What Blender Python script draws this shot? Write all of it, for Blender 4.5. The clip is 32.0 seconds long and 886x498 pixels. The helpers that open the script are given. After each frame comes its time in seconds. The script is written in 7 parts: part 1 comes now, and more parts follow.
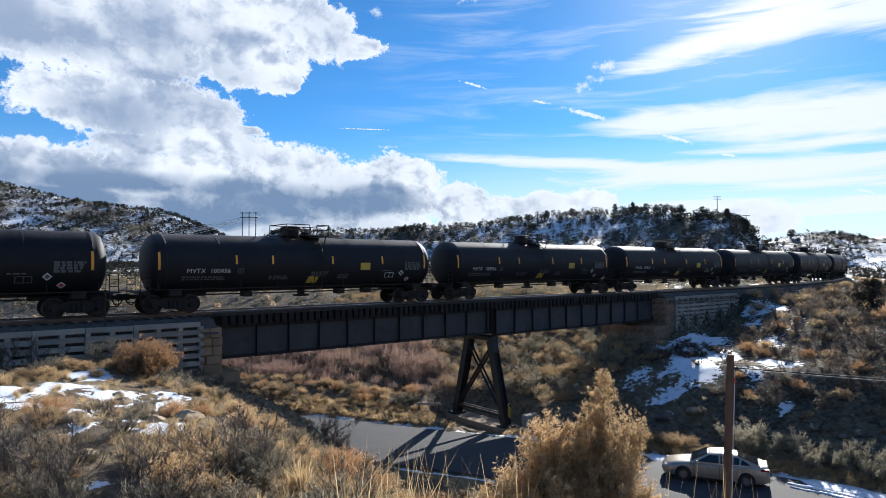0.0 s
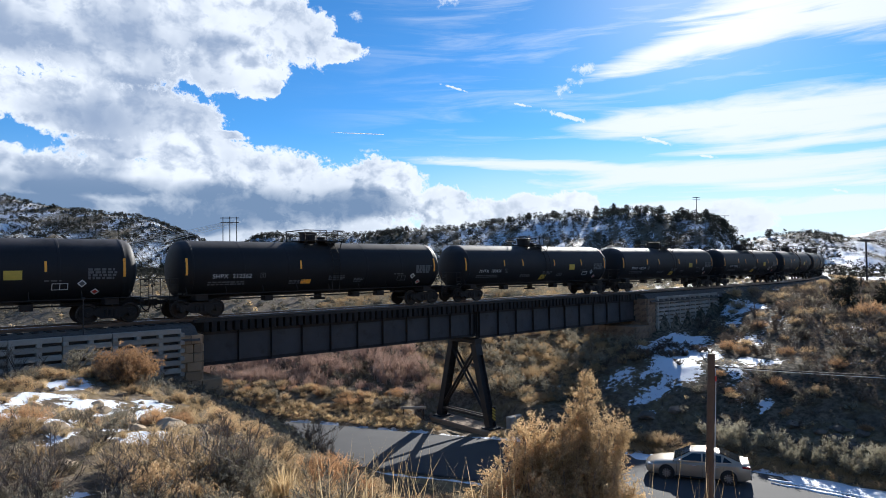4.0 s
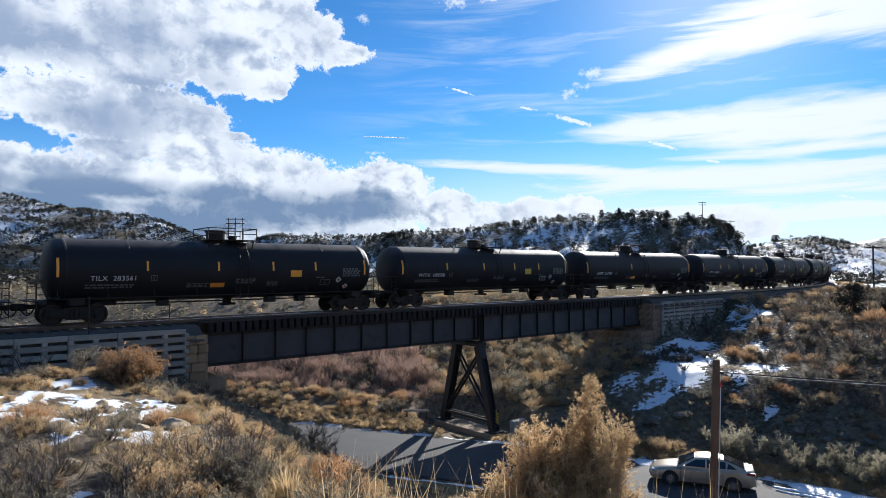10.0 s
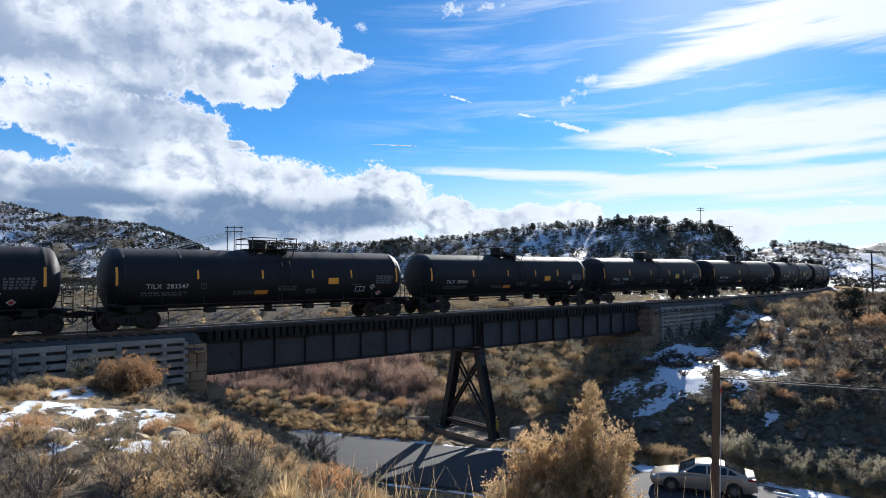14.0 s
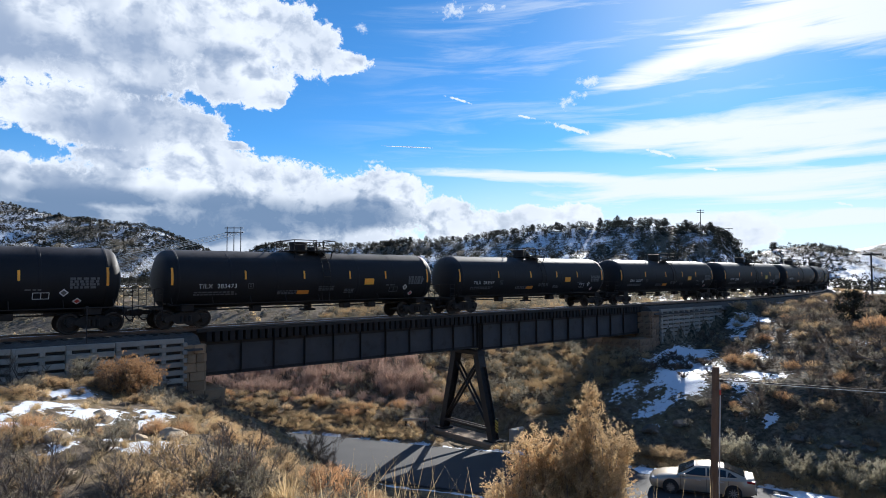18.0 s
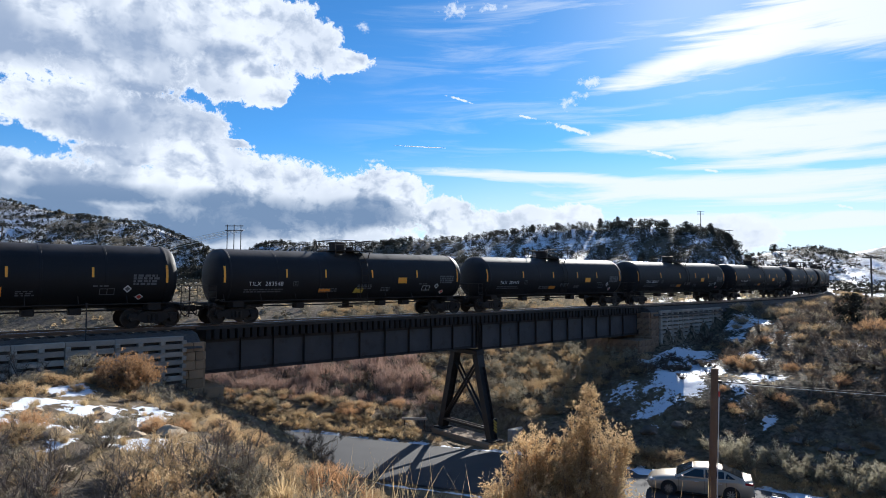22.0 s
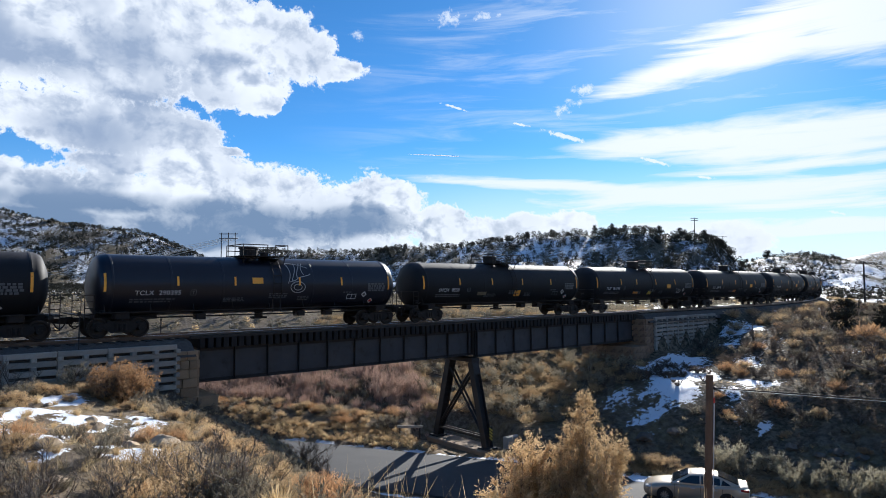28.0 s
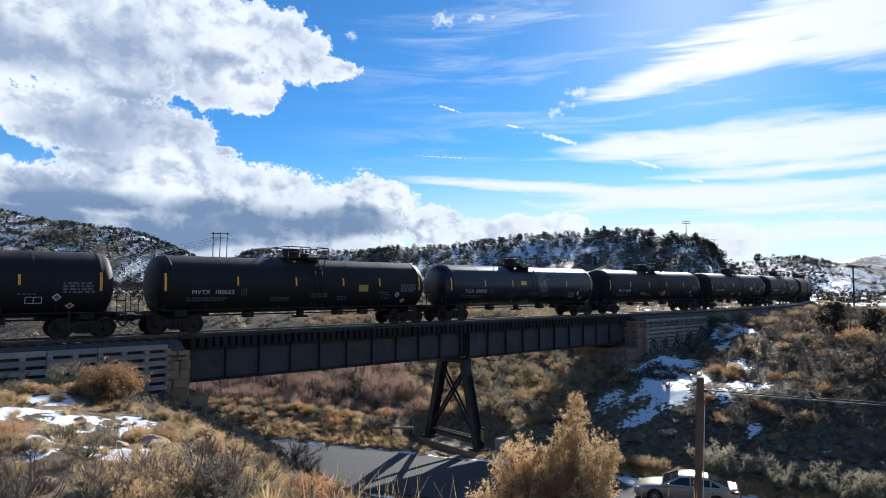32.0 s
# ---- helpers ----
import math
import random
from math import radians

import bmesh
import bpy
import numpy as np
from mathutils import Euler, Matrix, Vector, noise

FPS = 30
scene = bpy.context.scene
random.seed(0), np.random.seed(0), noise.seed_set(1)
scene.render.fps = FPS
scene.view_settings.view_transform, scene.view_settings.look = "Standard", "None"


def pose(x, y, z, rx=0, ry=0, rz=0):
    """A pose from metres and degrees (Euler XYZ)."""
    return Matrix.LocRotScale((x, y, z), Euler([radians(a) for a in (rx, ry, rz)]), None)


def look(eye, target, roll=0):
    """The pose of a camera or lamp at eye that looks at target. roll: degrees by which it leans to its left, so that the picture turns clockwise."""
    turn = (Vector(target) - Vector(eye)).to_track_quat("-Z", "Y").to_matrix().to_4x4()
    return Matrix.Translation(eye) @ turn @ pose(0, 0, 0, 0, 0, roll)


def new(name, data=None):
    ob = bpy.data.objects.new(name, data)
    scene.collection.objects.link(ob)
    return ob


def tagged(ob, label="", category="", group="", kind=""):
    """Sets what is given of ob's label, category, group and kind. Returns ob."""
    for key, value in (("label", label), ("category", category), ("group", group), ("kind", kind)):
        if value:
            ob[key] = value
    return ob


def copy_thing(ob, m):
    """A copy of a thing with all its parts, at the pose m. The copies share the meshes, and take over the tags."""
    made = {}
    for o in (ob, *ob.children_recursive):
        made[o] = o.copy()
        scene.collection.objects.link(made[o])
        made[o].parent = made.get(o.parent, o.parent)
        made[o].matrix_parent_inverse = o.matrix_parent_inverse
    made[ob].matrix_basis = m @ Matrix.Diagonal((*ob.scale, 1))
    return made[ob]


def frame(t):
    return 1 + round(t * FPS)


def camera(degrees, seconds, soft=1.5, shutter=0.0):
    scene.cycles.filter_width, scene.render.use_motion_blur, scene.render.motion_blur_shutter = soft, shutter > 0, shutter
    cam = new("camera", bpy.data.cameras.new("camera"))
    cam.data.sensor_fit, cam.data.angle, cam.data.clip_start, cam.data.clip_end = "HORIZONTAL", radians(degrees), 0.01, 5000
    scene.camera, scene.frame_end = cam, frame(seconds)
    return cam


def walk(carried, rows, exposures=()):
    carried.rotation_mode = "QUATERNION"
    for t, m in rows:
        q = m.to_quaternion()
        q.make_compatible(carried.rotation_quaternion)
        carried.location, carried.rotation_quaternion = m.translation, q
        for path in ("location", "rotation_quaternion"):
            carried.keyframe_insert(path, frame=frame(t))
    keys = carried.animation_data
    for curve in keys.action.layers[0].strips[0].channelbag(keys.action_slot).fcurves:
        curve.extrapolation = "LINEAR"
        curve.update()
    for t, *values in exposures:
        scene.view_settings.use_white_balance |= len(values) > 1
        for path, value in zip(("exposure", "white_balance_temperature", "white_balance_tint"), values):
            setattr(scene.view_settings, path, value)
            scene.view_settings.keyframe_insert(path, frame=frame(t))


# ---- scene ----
import itertools

# ---------------------------------------------------------------- camera
EYE = (0.0, 0.0, 10.45)
PATH = [
(0, 0.000, 1.305, -0.000), (0.5, 0.117, 1.191, -0.152), (1, 0.674, 0.992, 0.005), (1.5, 1.069, 0.926, -0.150), (2, 1.385, 1.807, -0.409), 
(2.5, 1.449, 1.793, -0.582), (3, 1.499, 1.715, -0.579), (3.5, 1.510, 1.632, -0.624), (5.5, 1.745, 1.422, -0.744), (6, 1.685, 1.367, -0.496), 
(6.5, 0.739, 1.350, -1.105), (7, 0.380, 1.339, -1.649), (7.5, 0.250, 1.340, -1.441), (8, 0.178, 1.414, -1.354), (8.5, 0.187, 1.513, -1.447), 
(9, 0.361, 1.610, -0.946), (9.5, 0.854, 1.696, -0.532), (10, 1.126, 1.842, -0.153), (10.5, 1.189, 2.002, -0.303), (11, 1.182, 2.037, -0.344), 
(11.5, 1.147, 2.158, -0.234), (12, 1.114, 2.215, -0.002), (12.5, 1.061, 2.274, 0.046), (13, 1.056, 2.313, -0.263), (13.5, 1.100, 2.390, -0.265), 
(14, 1.226, 2.475, -0.478), (14.5, 1.137, 2.537, -0.238), (16.5, 1.203, 2.582, -0.133), (17, 1.225, 2.563, -0.491), (17.5, 1.250, 2.560, -0.314), 
(18, 1.251, 2.584, -0.321), (18.5, 1.255, 2.583, -0.145), (19, 1.261, 2.583, -0.142), (19.5, 1.260, 2.567, -0.132), (20, 1.322, 2.559, -0.138), 
(20.5, 1.327, 2.547, -0.273), (21, 1.282, 2.533, -0.061), (21.5, 1.289, 2.514, 0.068), (22, 1.253, 2.546, 0.117), (22.5, 1.230, 2.572, 0.087), 
(23, 1.260, 2.627, -0.029), (23.5, 1.207, 2.676, -0.054), (24, 1.198, 2.758, 0.007), (24.5, 1.117, 2.850, 0.213), (25, 1.127, 2.916, 0.173), 
(25.5, 1.120, 2.965, 0.162), (27.5, 1.600, 3.194, -0.252), (28, 1.722, 3.209, -0.106), (28.5, 1.847, 3.215, -0.102), (29, 1.922, 3.213, 0.091), 
(29.5, 1.998, 3.171, 0.187), (30, 2.090, 3.158, 0.170), (30.5, 2.190, 3.171, 0.047), (31, 2.240, 3.237, 0.259), (31.5, 2.319, 3.286, 0.297), 
(32, 2.389, 3.315, 0.237),
]


def aim(yaw, pitch, roll):
    a, b = radians(yaw), radians(pitch)
    way = Vector((math.sin(a) * math.cos(b), math.cos(a) * math.cos(b), math.sin(b)))
    return look(EYE, Vector(EYE) + way, roll)


cam = camera(70, 32.0, soft=0.55)
walk(cam, [(t, aim(a, b, c)) for t, a, b, c in PATH], [(0, 0.66, 5980, 10), (32, 0.66, 5980, 10)])

# ---------------------------------------------------------------- sun, sky
SUN_AZ, SUN_EL = 24.5, 23.5
sun = new("sun", bpy.data.lights.new("sun", "SUN"))
sun.data.energy, sun.data.angle, sun.data.color = 5.0, radians(0.55), (1.0, 0.93, 0.82)
sun_way = Vector((math.sin(radians(SUN_AZ)) * math.cos(radians(SUN_EL)), math.cos(radians(SUN_AZ)) * math.cos(radians(SUN_EL)), math.sin(radians(SUN_EL))))
sun.matrix_world = look((40, 60, 80), Vector((40, 60, 80)) - sun_way)


class Nodes:
    """Short hand for wiring shader nodes."""

    def __init__(self, tree):
        self.tree = tree
        tree.nodes.clear()

    def put(self, socket, value):
        if isinstance(value, bpy.types.NodeSocket):
            self.tree.links.new(value, socket)
        elif value is not None:
            socket.default_value = value

    def node(self, kind, **props):
        n = self.tree.nodes.new(kind)
        for key, value in props.items():
            setattr(n, key, value)
        return n

    def math(self, op, a, b=None, c=None, clamp=False):
        n = self.node("ShaderNodeMath", operation=op, use_clamp=clamp)
        for i, v in enumerate((a, b, c)):
            self.put(n.inputs[i], v)
        return n.outputs[0]

    def vmath(self, op, a, b=None):
        n = self.node("ShaderNodeVectorMath", operation=op)
        self.put(n.inputs[0], a)
        if b is not None:
            self.put(n.inputs[1], b)
        return n.outputs["Value"] if op in ("LENGTH", "DOT_PRODUCT") else n.outputs[0]

    def noise(self, vector, scale, detail=6.0, rough=0.55, distort=0.0, out=0):
        n = self.node("ShaderNodeTexNoise")
        self.put(n.inputs["Vector"], vector)
        for key, v in (("Scale", scale), ("Detail", detail), ("Roughness", rough), ("Distortion", distort)):
            self.put(n.inputs[key], v)
        return n.outputs[out]

    def node_color(self, vector, scale):
        n = self.node("ShaderNodeTexNoise")
        self.put(n.inputs["Vector"], vector)
        n.inputs["Scale"].default_value, n.inputs["Detail"].default_value = scale, 4.0
        return n.outputs["Color"]

    def ramp(self, x, a, b, lo=0.0, hi=1.0, smooth=True):
        n = self.node("ShaderNodeMapRange", interpolation_type="SMOOTHSTEP" if smooth else "LINEAR")
        for i, v in enumerate((x, a, b, lo, hi)):
            self.put(n.inputs[i], v)
        return n.outputs[0]

    def mix(self, f, a, b, blend="MIX"):
        n = self.node("ShaderNodeMix", data_type="RGBA", blend_type=blend)
        self.put(n.inputs[0], f)
        self.put(n.inputs[6], (*a, 1) if isinstance(a, tuple) and len(a) == 3 else a)
        self.put(n.inputs[7], (*b, 1) if isinstance(b, tuple) and len(b) == 3 else b)
        return n.outputs[2]


def sky_world():
    world = bpy.data.worlds.new("sky")
    scene.world = world
    world.use_nodes = True
    g = Nodes(world.node_tree)
    way = g.node("ShaderNodeTexCoord").outputs["Generated"]
    sky = g.node("ShaderNodeTexSky", sky_type="NISHITA", sun_disc=False, sun_elevation=radians(SUN_EL), sun_rotation=radians(SUN_AZ),
                 altitude=1800, air_density=1.0, dust_density=0.3, ozone_density=2.0).outputs[0]
    sep = g.node("ShaderNodeSeparateXYZ")
    g.put(sep.inputs[0], way)
    x, y, z = sep.outputs
    deg = 180 / math.pi
    az = g.math("MULTIPLY", g.math("ARCTAN2", x, y), deg)
    el = g.math("MULTIPLY", g.math("ARCSINE", z), deg)
    comb = g.node("ShaderNodeCombineXYZ")
    g.put(comb.inputs[0], az), g.put(comb.inputs[1], el)
    p = comb.outputs[0]

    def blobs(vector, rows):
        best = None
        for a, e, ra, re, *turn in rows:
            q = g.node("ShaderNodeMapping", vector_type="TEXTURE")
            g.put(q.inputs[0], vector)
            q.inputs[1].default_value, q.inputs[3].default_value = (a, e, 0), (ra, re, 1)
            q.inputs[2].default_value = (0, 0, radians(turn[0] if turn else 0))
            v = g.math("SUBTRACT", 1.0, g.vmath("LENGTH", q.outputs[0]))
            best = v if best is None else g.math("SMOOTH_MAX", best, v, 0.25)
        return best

    # heaped clouds
    warp = g.node("ShaderNodeTexNoise")
    g.put(warp.inputs["Vector"], p)
    warp.inputs["Scale"].default_value, warp.inputs["Detail"].default_value = 0.13, 3.0
    pw = g.vmath("ADD", p, g.vmath("MULTIPLY", g.vmath("SUBTRACT", warp.outputs["Color"], (0.5, 0.5, 0.5)), (3.2, 2.0, 0)))

    def lumps(at):
        a, b = g.noise(at, 0.24, 4, 0.55), g.noise(at, 0.62, 9, 0.66)
        return g.math("ADD", g.math("MULTIPLY", a, 0.75), g.math("MULTIPLY", b, 0.65))

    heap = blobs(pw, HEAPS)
    def billow(at):
        v = g.node("ShaderNodeTexVoronoi", feature="SMOOTH_F1", normalize=True)
        g.put(v.inputs["Vector"], at)
        for key, val in (("Scale", 0.34), ("Detail", 3.5), ("Roughness", 0.55), ("Lacunarity", 2.3), ("Smoothness", 0.35)):
            v.inputs[key].default_value = val
        return v.outputs["Distance"]

    puffs = g.vmath("ADD", pw, g.vmath("MULTIPLY", g.vmath("SUBTRACT", g.node_color(p, 0.9), (0.5, 0.5, 0.5)), (0.9, 0.7, 0)))
    puffs = g.vmath("MULTIPLY", puffs, (0.75, 1.15, 1))
    round_here = billow(puffs)
    here = g.math("ADD", lumps(pw), g.math("MULTIPLY_ADD", round_here, -0.55, 0.20))
    ragged = g.math("MULTIPLY_ADD", g.noise(p, 1.9, 8, 0.68, 0.4), 0.75, -0.375)
    mask = g.math("ADD", g.math("ADD", heap, g.math("MULTIPLY_ADD", here, 1.25, -0.72)), ragged)
    dens = g.ramp(mask, -0.01, 0.19)
    # grey bellies: the clouds' thick, low parts, seen against the light
    def swell(at):
        return g.math("ADD", g.math("MULTIPLY", g.noise(at, 0.24, 4, 0.55), 0.75), g.math("MULTIPLY", g.noise(at, 0.62, 3, 0.5), 0.65))

    relief = g.math("SUBTRACT", round_here, billow(g.vmath("ADD", puffs, (0.55, 0.75, 0))))
    broad = g.math("SUBTRACT", swell(g.vmath("ADD", pw, (0.6, 1.3, 0))), swell(pw))
    belly = g.ramp(g.math("ADD", g.math("MULTIPLY", relief, 1.5), g.math("MULTIPLY", broad, 1.0)), -0.12, 0.50)
    thick = g.ramp(mask, 0.04, 0.48)
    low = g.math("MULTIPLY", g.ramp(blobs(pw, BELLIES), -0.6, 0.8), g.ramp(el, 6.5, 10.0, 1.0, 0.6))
    belly = g.math("ADD", g.math("MULTIPLY", belly, 1.0), g.math("MULTIPLY", g.ramp(g.noise(pw, 0.12, 4, 0.55), 0.42, 0.66), g.ramp(az, -36.0, -12.0, 1.25, 0.2)))
    grey = g.math("MULTIPLY", belly, thick)
    grey = g.math("ADD", grey, g.math("MULTIPLY", g.math("MULTIPLY", g.math("MULTIPLY", g.math("MULTIPLY", low, 1.5), thick), g.ramp(relief, -0.2, 0.25, 0.55, 1.0)), g.ramp(here, 0.45, 1.05, 1.7, 0.9)))
    grey = g.math("MULTIPLY", g.math("SUBTRACT", 1.0, g.math("POWER", 2.718, g.math("MULTIPLY", grey, -1.5))), 1.12, clamp=True)
    grey = g.math("MULTIPLY", grey, g.ramp(az, 0.0, 12.0, 1.0, 0.4))
    heap_col = g.mix(grey, (0.94, 0.97, 1.0), g.mix(g.ramp(el, 6.0, 10.0), (0.20, 0.29, 0.43), (0.35, 0.43, 0.57)))
    # thin high streaks
    st = g.node("ShaderNodeMapping", vector_type="POINT")
    g.put(st.inputs[0], p)
    st.inputs[2].default_value, st.inputs[3].default_value = (0, 0, radians(-7)), (0.07, 0.62, 1)
    streak = g.noise(st.outputs[0], 1.0, 8, 0.6, 0.6)
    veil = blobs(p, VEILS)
    wash = g.math("ADD", g.math("MULTIPLY", veil, 1.1), g.math("MULTIPLY_ADD", streak, 2.5, -1.22))
    wash = g.math("MULTIPLY", g.ramp(wash, -0.30, 0.75), 0.97)
    thin = g.math("MULTIPLY", g.ramp(streak, 0.42, 0.75), g.ramp(az, -14.0, 8.0, 0.0, 0.42))
    mist = g.math("MULTIPLY", g.ramp(el, 1.0, 13.0, 0.86, 0.0), g.ramp(az, -14.0, 9.0, 0.3, 1.0))
    wash = g.math("MAXIMUM", wash, g.math("MAXIMUM", thin, mist))
    # bright haze round the sun
    glow = g.vmath("DOT_PRODUCT", way, tuple(sun_way))
    halo = g.math("POWER", g.math("MAXIMUM", glow, 0.0), 75.0)
    wash = g.math("MAXIMUM", wash, g.math("MULTIPLY", halo, 0.3))
    veil_col = g.mix(halo, (0.93, 0.97, 1.0), (1.15, 1.12, 1.05))
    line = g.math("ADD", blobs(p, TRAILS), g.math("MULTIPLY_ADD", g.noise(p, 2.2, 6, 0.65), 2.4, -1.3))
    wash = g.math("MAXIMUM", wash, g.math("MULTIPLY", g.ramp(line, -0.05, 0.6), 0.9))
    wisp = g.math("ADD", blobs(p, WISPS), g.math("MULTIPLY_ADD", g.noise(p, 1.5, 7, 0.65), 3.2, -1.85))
    wash = g.math("MAXIMUM", wash, g.math("MULTIPLY", g.ramp(wisp, -0.1, 0.9), 0.75))

    back = g.node("ShaderNodeBackground")
    g.put(back.inputs[0], g.mix(1.0, sky, (0.43, 0.90, 1.22), "MULTIPLY")), g.put(back.inputs[1], 0.068)
    b2 = g.node("ShaderNodeBackground")
    g.put(b2.inputs[0], veil_col), g.put(b2.inputs[1], 0.635)
    b3 = g.node("ShaderNodeBackground")
    g.put(b3.inputs[0], heap_col), g.put(b3.inputs[1], 0.645)
    m1, m2 = g.node("ShaderNodeMixShader"), g.node("ShaderNodeMixShader")
    g.put(m1.inputs[0], wash), g.put(m1.inputs[1], back.outputs[0]), g.put(m1.inputs[2], b2.outputs[0])
    g.put(m2.inputs[0], dens), g.put(m2.inputs[1], m1.outputs[0]), g.put(m2.inputs[2], b3.outputs[0])
    out = g.node("ShaderNodeOutputWorld")
    g.put(out.inputs[0], m2.outputs[0])


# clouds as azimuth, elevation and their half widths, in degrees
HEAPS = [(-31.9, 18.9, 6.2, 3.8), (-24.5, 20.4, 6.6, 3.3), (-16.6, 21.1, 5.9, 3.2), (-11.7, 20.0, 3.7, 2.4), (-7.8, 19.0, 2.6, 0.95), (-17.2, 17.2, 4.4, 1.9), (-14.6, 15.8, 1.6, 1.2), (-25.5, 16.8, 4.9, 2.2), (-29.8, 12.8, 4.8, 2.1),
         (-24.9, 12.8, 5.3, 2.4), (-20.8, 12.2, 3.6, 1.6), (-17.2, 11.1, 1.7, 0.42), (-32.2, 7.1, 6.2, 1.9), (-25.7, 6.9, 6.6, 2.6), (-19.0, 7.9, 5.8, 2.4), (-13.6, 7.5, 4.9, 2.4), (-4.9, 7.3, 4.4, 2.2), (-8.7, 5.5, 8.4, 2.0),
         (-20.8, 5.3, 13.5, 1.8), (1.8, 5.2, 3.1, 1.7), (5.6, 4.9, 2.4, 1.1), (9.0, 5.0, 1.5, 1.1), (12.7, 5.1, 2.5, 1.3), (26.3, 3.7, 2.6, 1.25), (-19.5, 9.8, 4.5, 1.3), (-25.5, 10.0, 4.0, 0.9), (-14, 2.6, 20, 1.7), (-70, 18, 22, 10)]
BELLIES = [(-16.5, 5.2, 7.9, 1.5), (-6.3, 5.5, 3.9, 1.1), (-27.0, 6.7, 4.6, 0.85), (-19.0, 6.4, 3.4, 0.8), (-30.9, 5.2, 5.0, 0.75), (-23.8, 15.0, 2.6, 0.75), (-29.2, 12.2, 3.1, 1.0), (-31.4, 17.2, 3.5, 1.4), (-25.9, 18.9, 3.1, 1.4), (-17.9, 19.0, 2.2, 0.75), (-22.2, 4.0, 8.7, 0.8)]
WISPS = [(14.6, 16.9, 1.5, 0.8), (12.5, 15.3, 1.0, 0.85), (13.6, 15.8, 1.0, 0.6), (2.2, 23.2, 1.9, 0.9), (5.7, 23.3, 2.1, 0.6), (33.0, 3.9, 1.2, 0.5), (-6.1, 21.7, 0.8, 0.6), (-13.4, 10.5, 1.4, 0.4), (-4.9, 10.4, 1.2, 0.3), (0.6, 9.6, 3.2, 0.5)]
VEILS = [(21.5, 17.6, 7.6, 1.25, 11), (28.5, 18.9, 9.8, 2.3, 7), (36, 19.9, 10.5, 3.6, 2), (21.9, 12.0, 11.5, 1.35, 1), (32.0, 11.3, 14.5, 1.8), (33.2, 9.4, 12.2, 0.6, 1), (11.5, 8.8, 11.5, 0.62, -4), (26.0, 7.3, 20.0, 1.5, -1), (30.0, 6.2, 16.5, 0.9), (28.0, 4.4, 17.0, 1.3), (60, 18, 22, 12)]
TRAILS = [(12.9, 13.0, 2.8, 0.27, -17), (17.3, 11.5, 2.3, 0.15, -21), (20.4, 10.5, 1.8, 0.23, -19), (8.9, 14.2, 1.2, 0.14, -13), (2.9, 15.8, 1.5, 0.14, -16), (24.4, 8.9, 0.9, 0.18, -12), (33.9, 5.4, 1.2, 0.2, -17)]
sky_world()

# ---------------------------------------------------------------- materials
MATS = {}


def mat(name, a, b, scale=2.0, rough=0.8, metal=0.0, bump=0.3, fine=30.0, rnd=0.0, depth=0.02, spec=0.5, stain=None, stain_at=(0.58, 0.72), stain_scale=1.0, dust=None):
    """A surface whose colour wanders from a to b at two scales, with grain and optional stains."""
    m = bpy.data.materials.new(name)
    m.use_nodes = True
    g = Nodes(m.node_tree)
    p = g.node("ShaderNodeTexCoord").outputs["Object"]
    n1, n2 = g.noise(p, scale, 5, 0.6), g.noise(p, fine, 4, 0.6)
    f = g.math("MULTIPLY_ADD", n2, 0.45, g.math("MULTIPLY_ADD", n1, 1.3, -0.4), clamp=True)
    col = g.mix(f, a, b)
    if stain:
        s = g.ramp(g.noise(p, stain_scale, 7, 0.65), *stain_at)
        col = g.mix(s, col, stain)
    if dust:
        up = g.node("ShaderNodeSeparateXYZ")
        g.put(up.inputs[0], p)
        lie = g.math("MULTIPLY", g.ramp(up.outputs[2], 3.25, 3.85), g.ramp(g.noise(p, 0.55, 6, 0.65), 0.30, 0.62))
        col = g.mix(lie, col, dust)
    if rnd:
        info = g.node("ShaderNodeObjectInfo").outputs["Random"]
        v = g.math("MULTIPLY_ADD", info, 2 * rnd, 1 - rnd)
        col = scaled(g, col, v)
    bs = g.node("ShaderNodeBsdfPrincipled")
    g.put(bs.inputs["Base Color"], col)
    g.put(bs.inputs["Roughness"], g.math("MULTIPLY_ADD", n2, 0.25, rough - 0.12, clamp=True))
    bs.inputs["Metallic"].default_value = metal
    bs.inputs["Specular IOR Level"].default_value = spec
    if bump:
        bp = g.node("ShaderNodeBump")
        bp.inputs["Strength"].default_value, bp.inputs["Distance"].default_value = bump, depth
        g.put(bp.inputs["Height"], g.math("ADD", n1, g.math("MULTIPLY", n2, 0.4)))
        g.put(bs.inputs["Normal"], bp.outputs[0])
    g.put(g.node("ShaderNodeOutputMaterial").inputs[0], bs.outputs[0])
    MATS[name] = m
    return m


def scaled(g, col, v):
    n = g.node("ShaderNodeVectorMath", operation="SCALE")
    g.put(n.inputs[0], col), g.put(n.inputs["Scale"], v)
    return n.outputs[0]


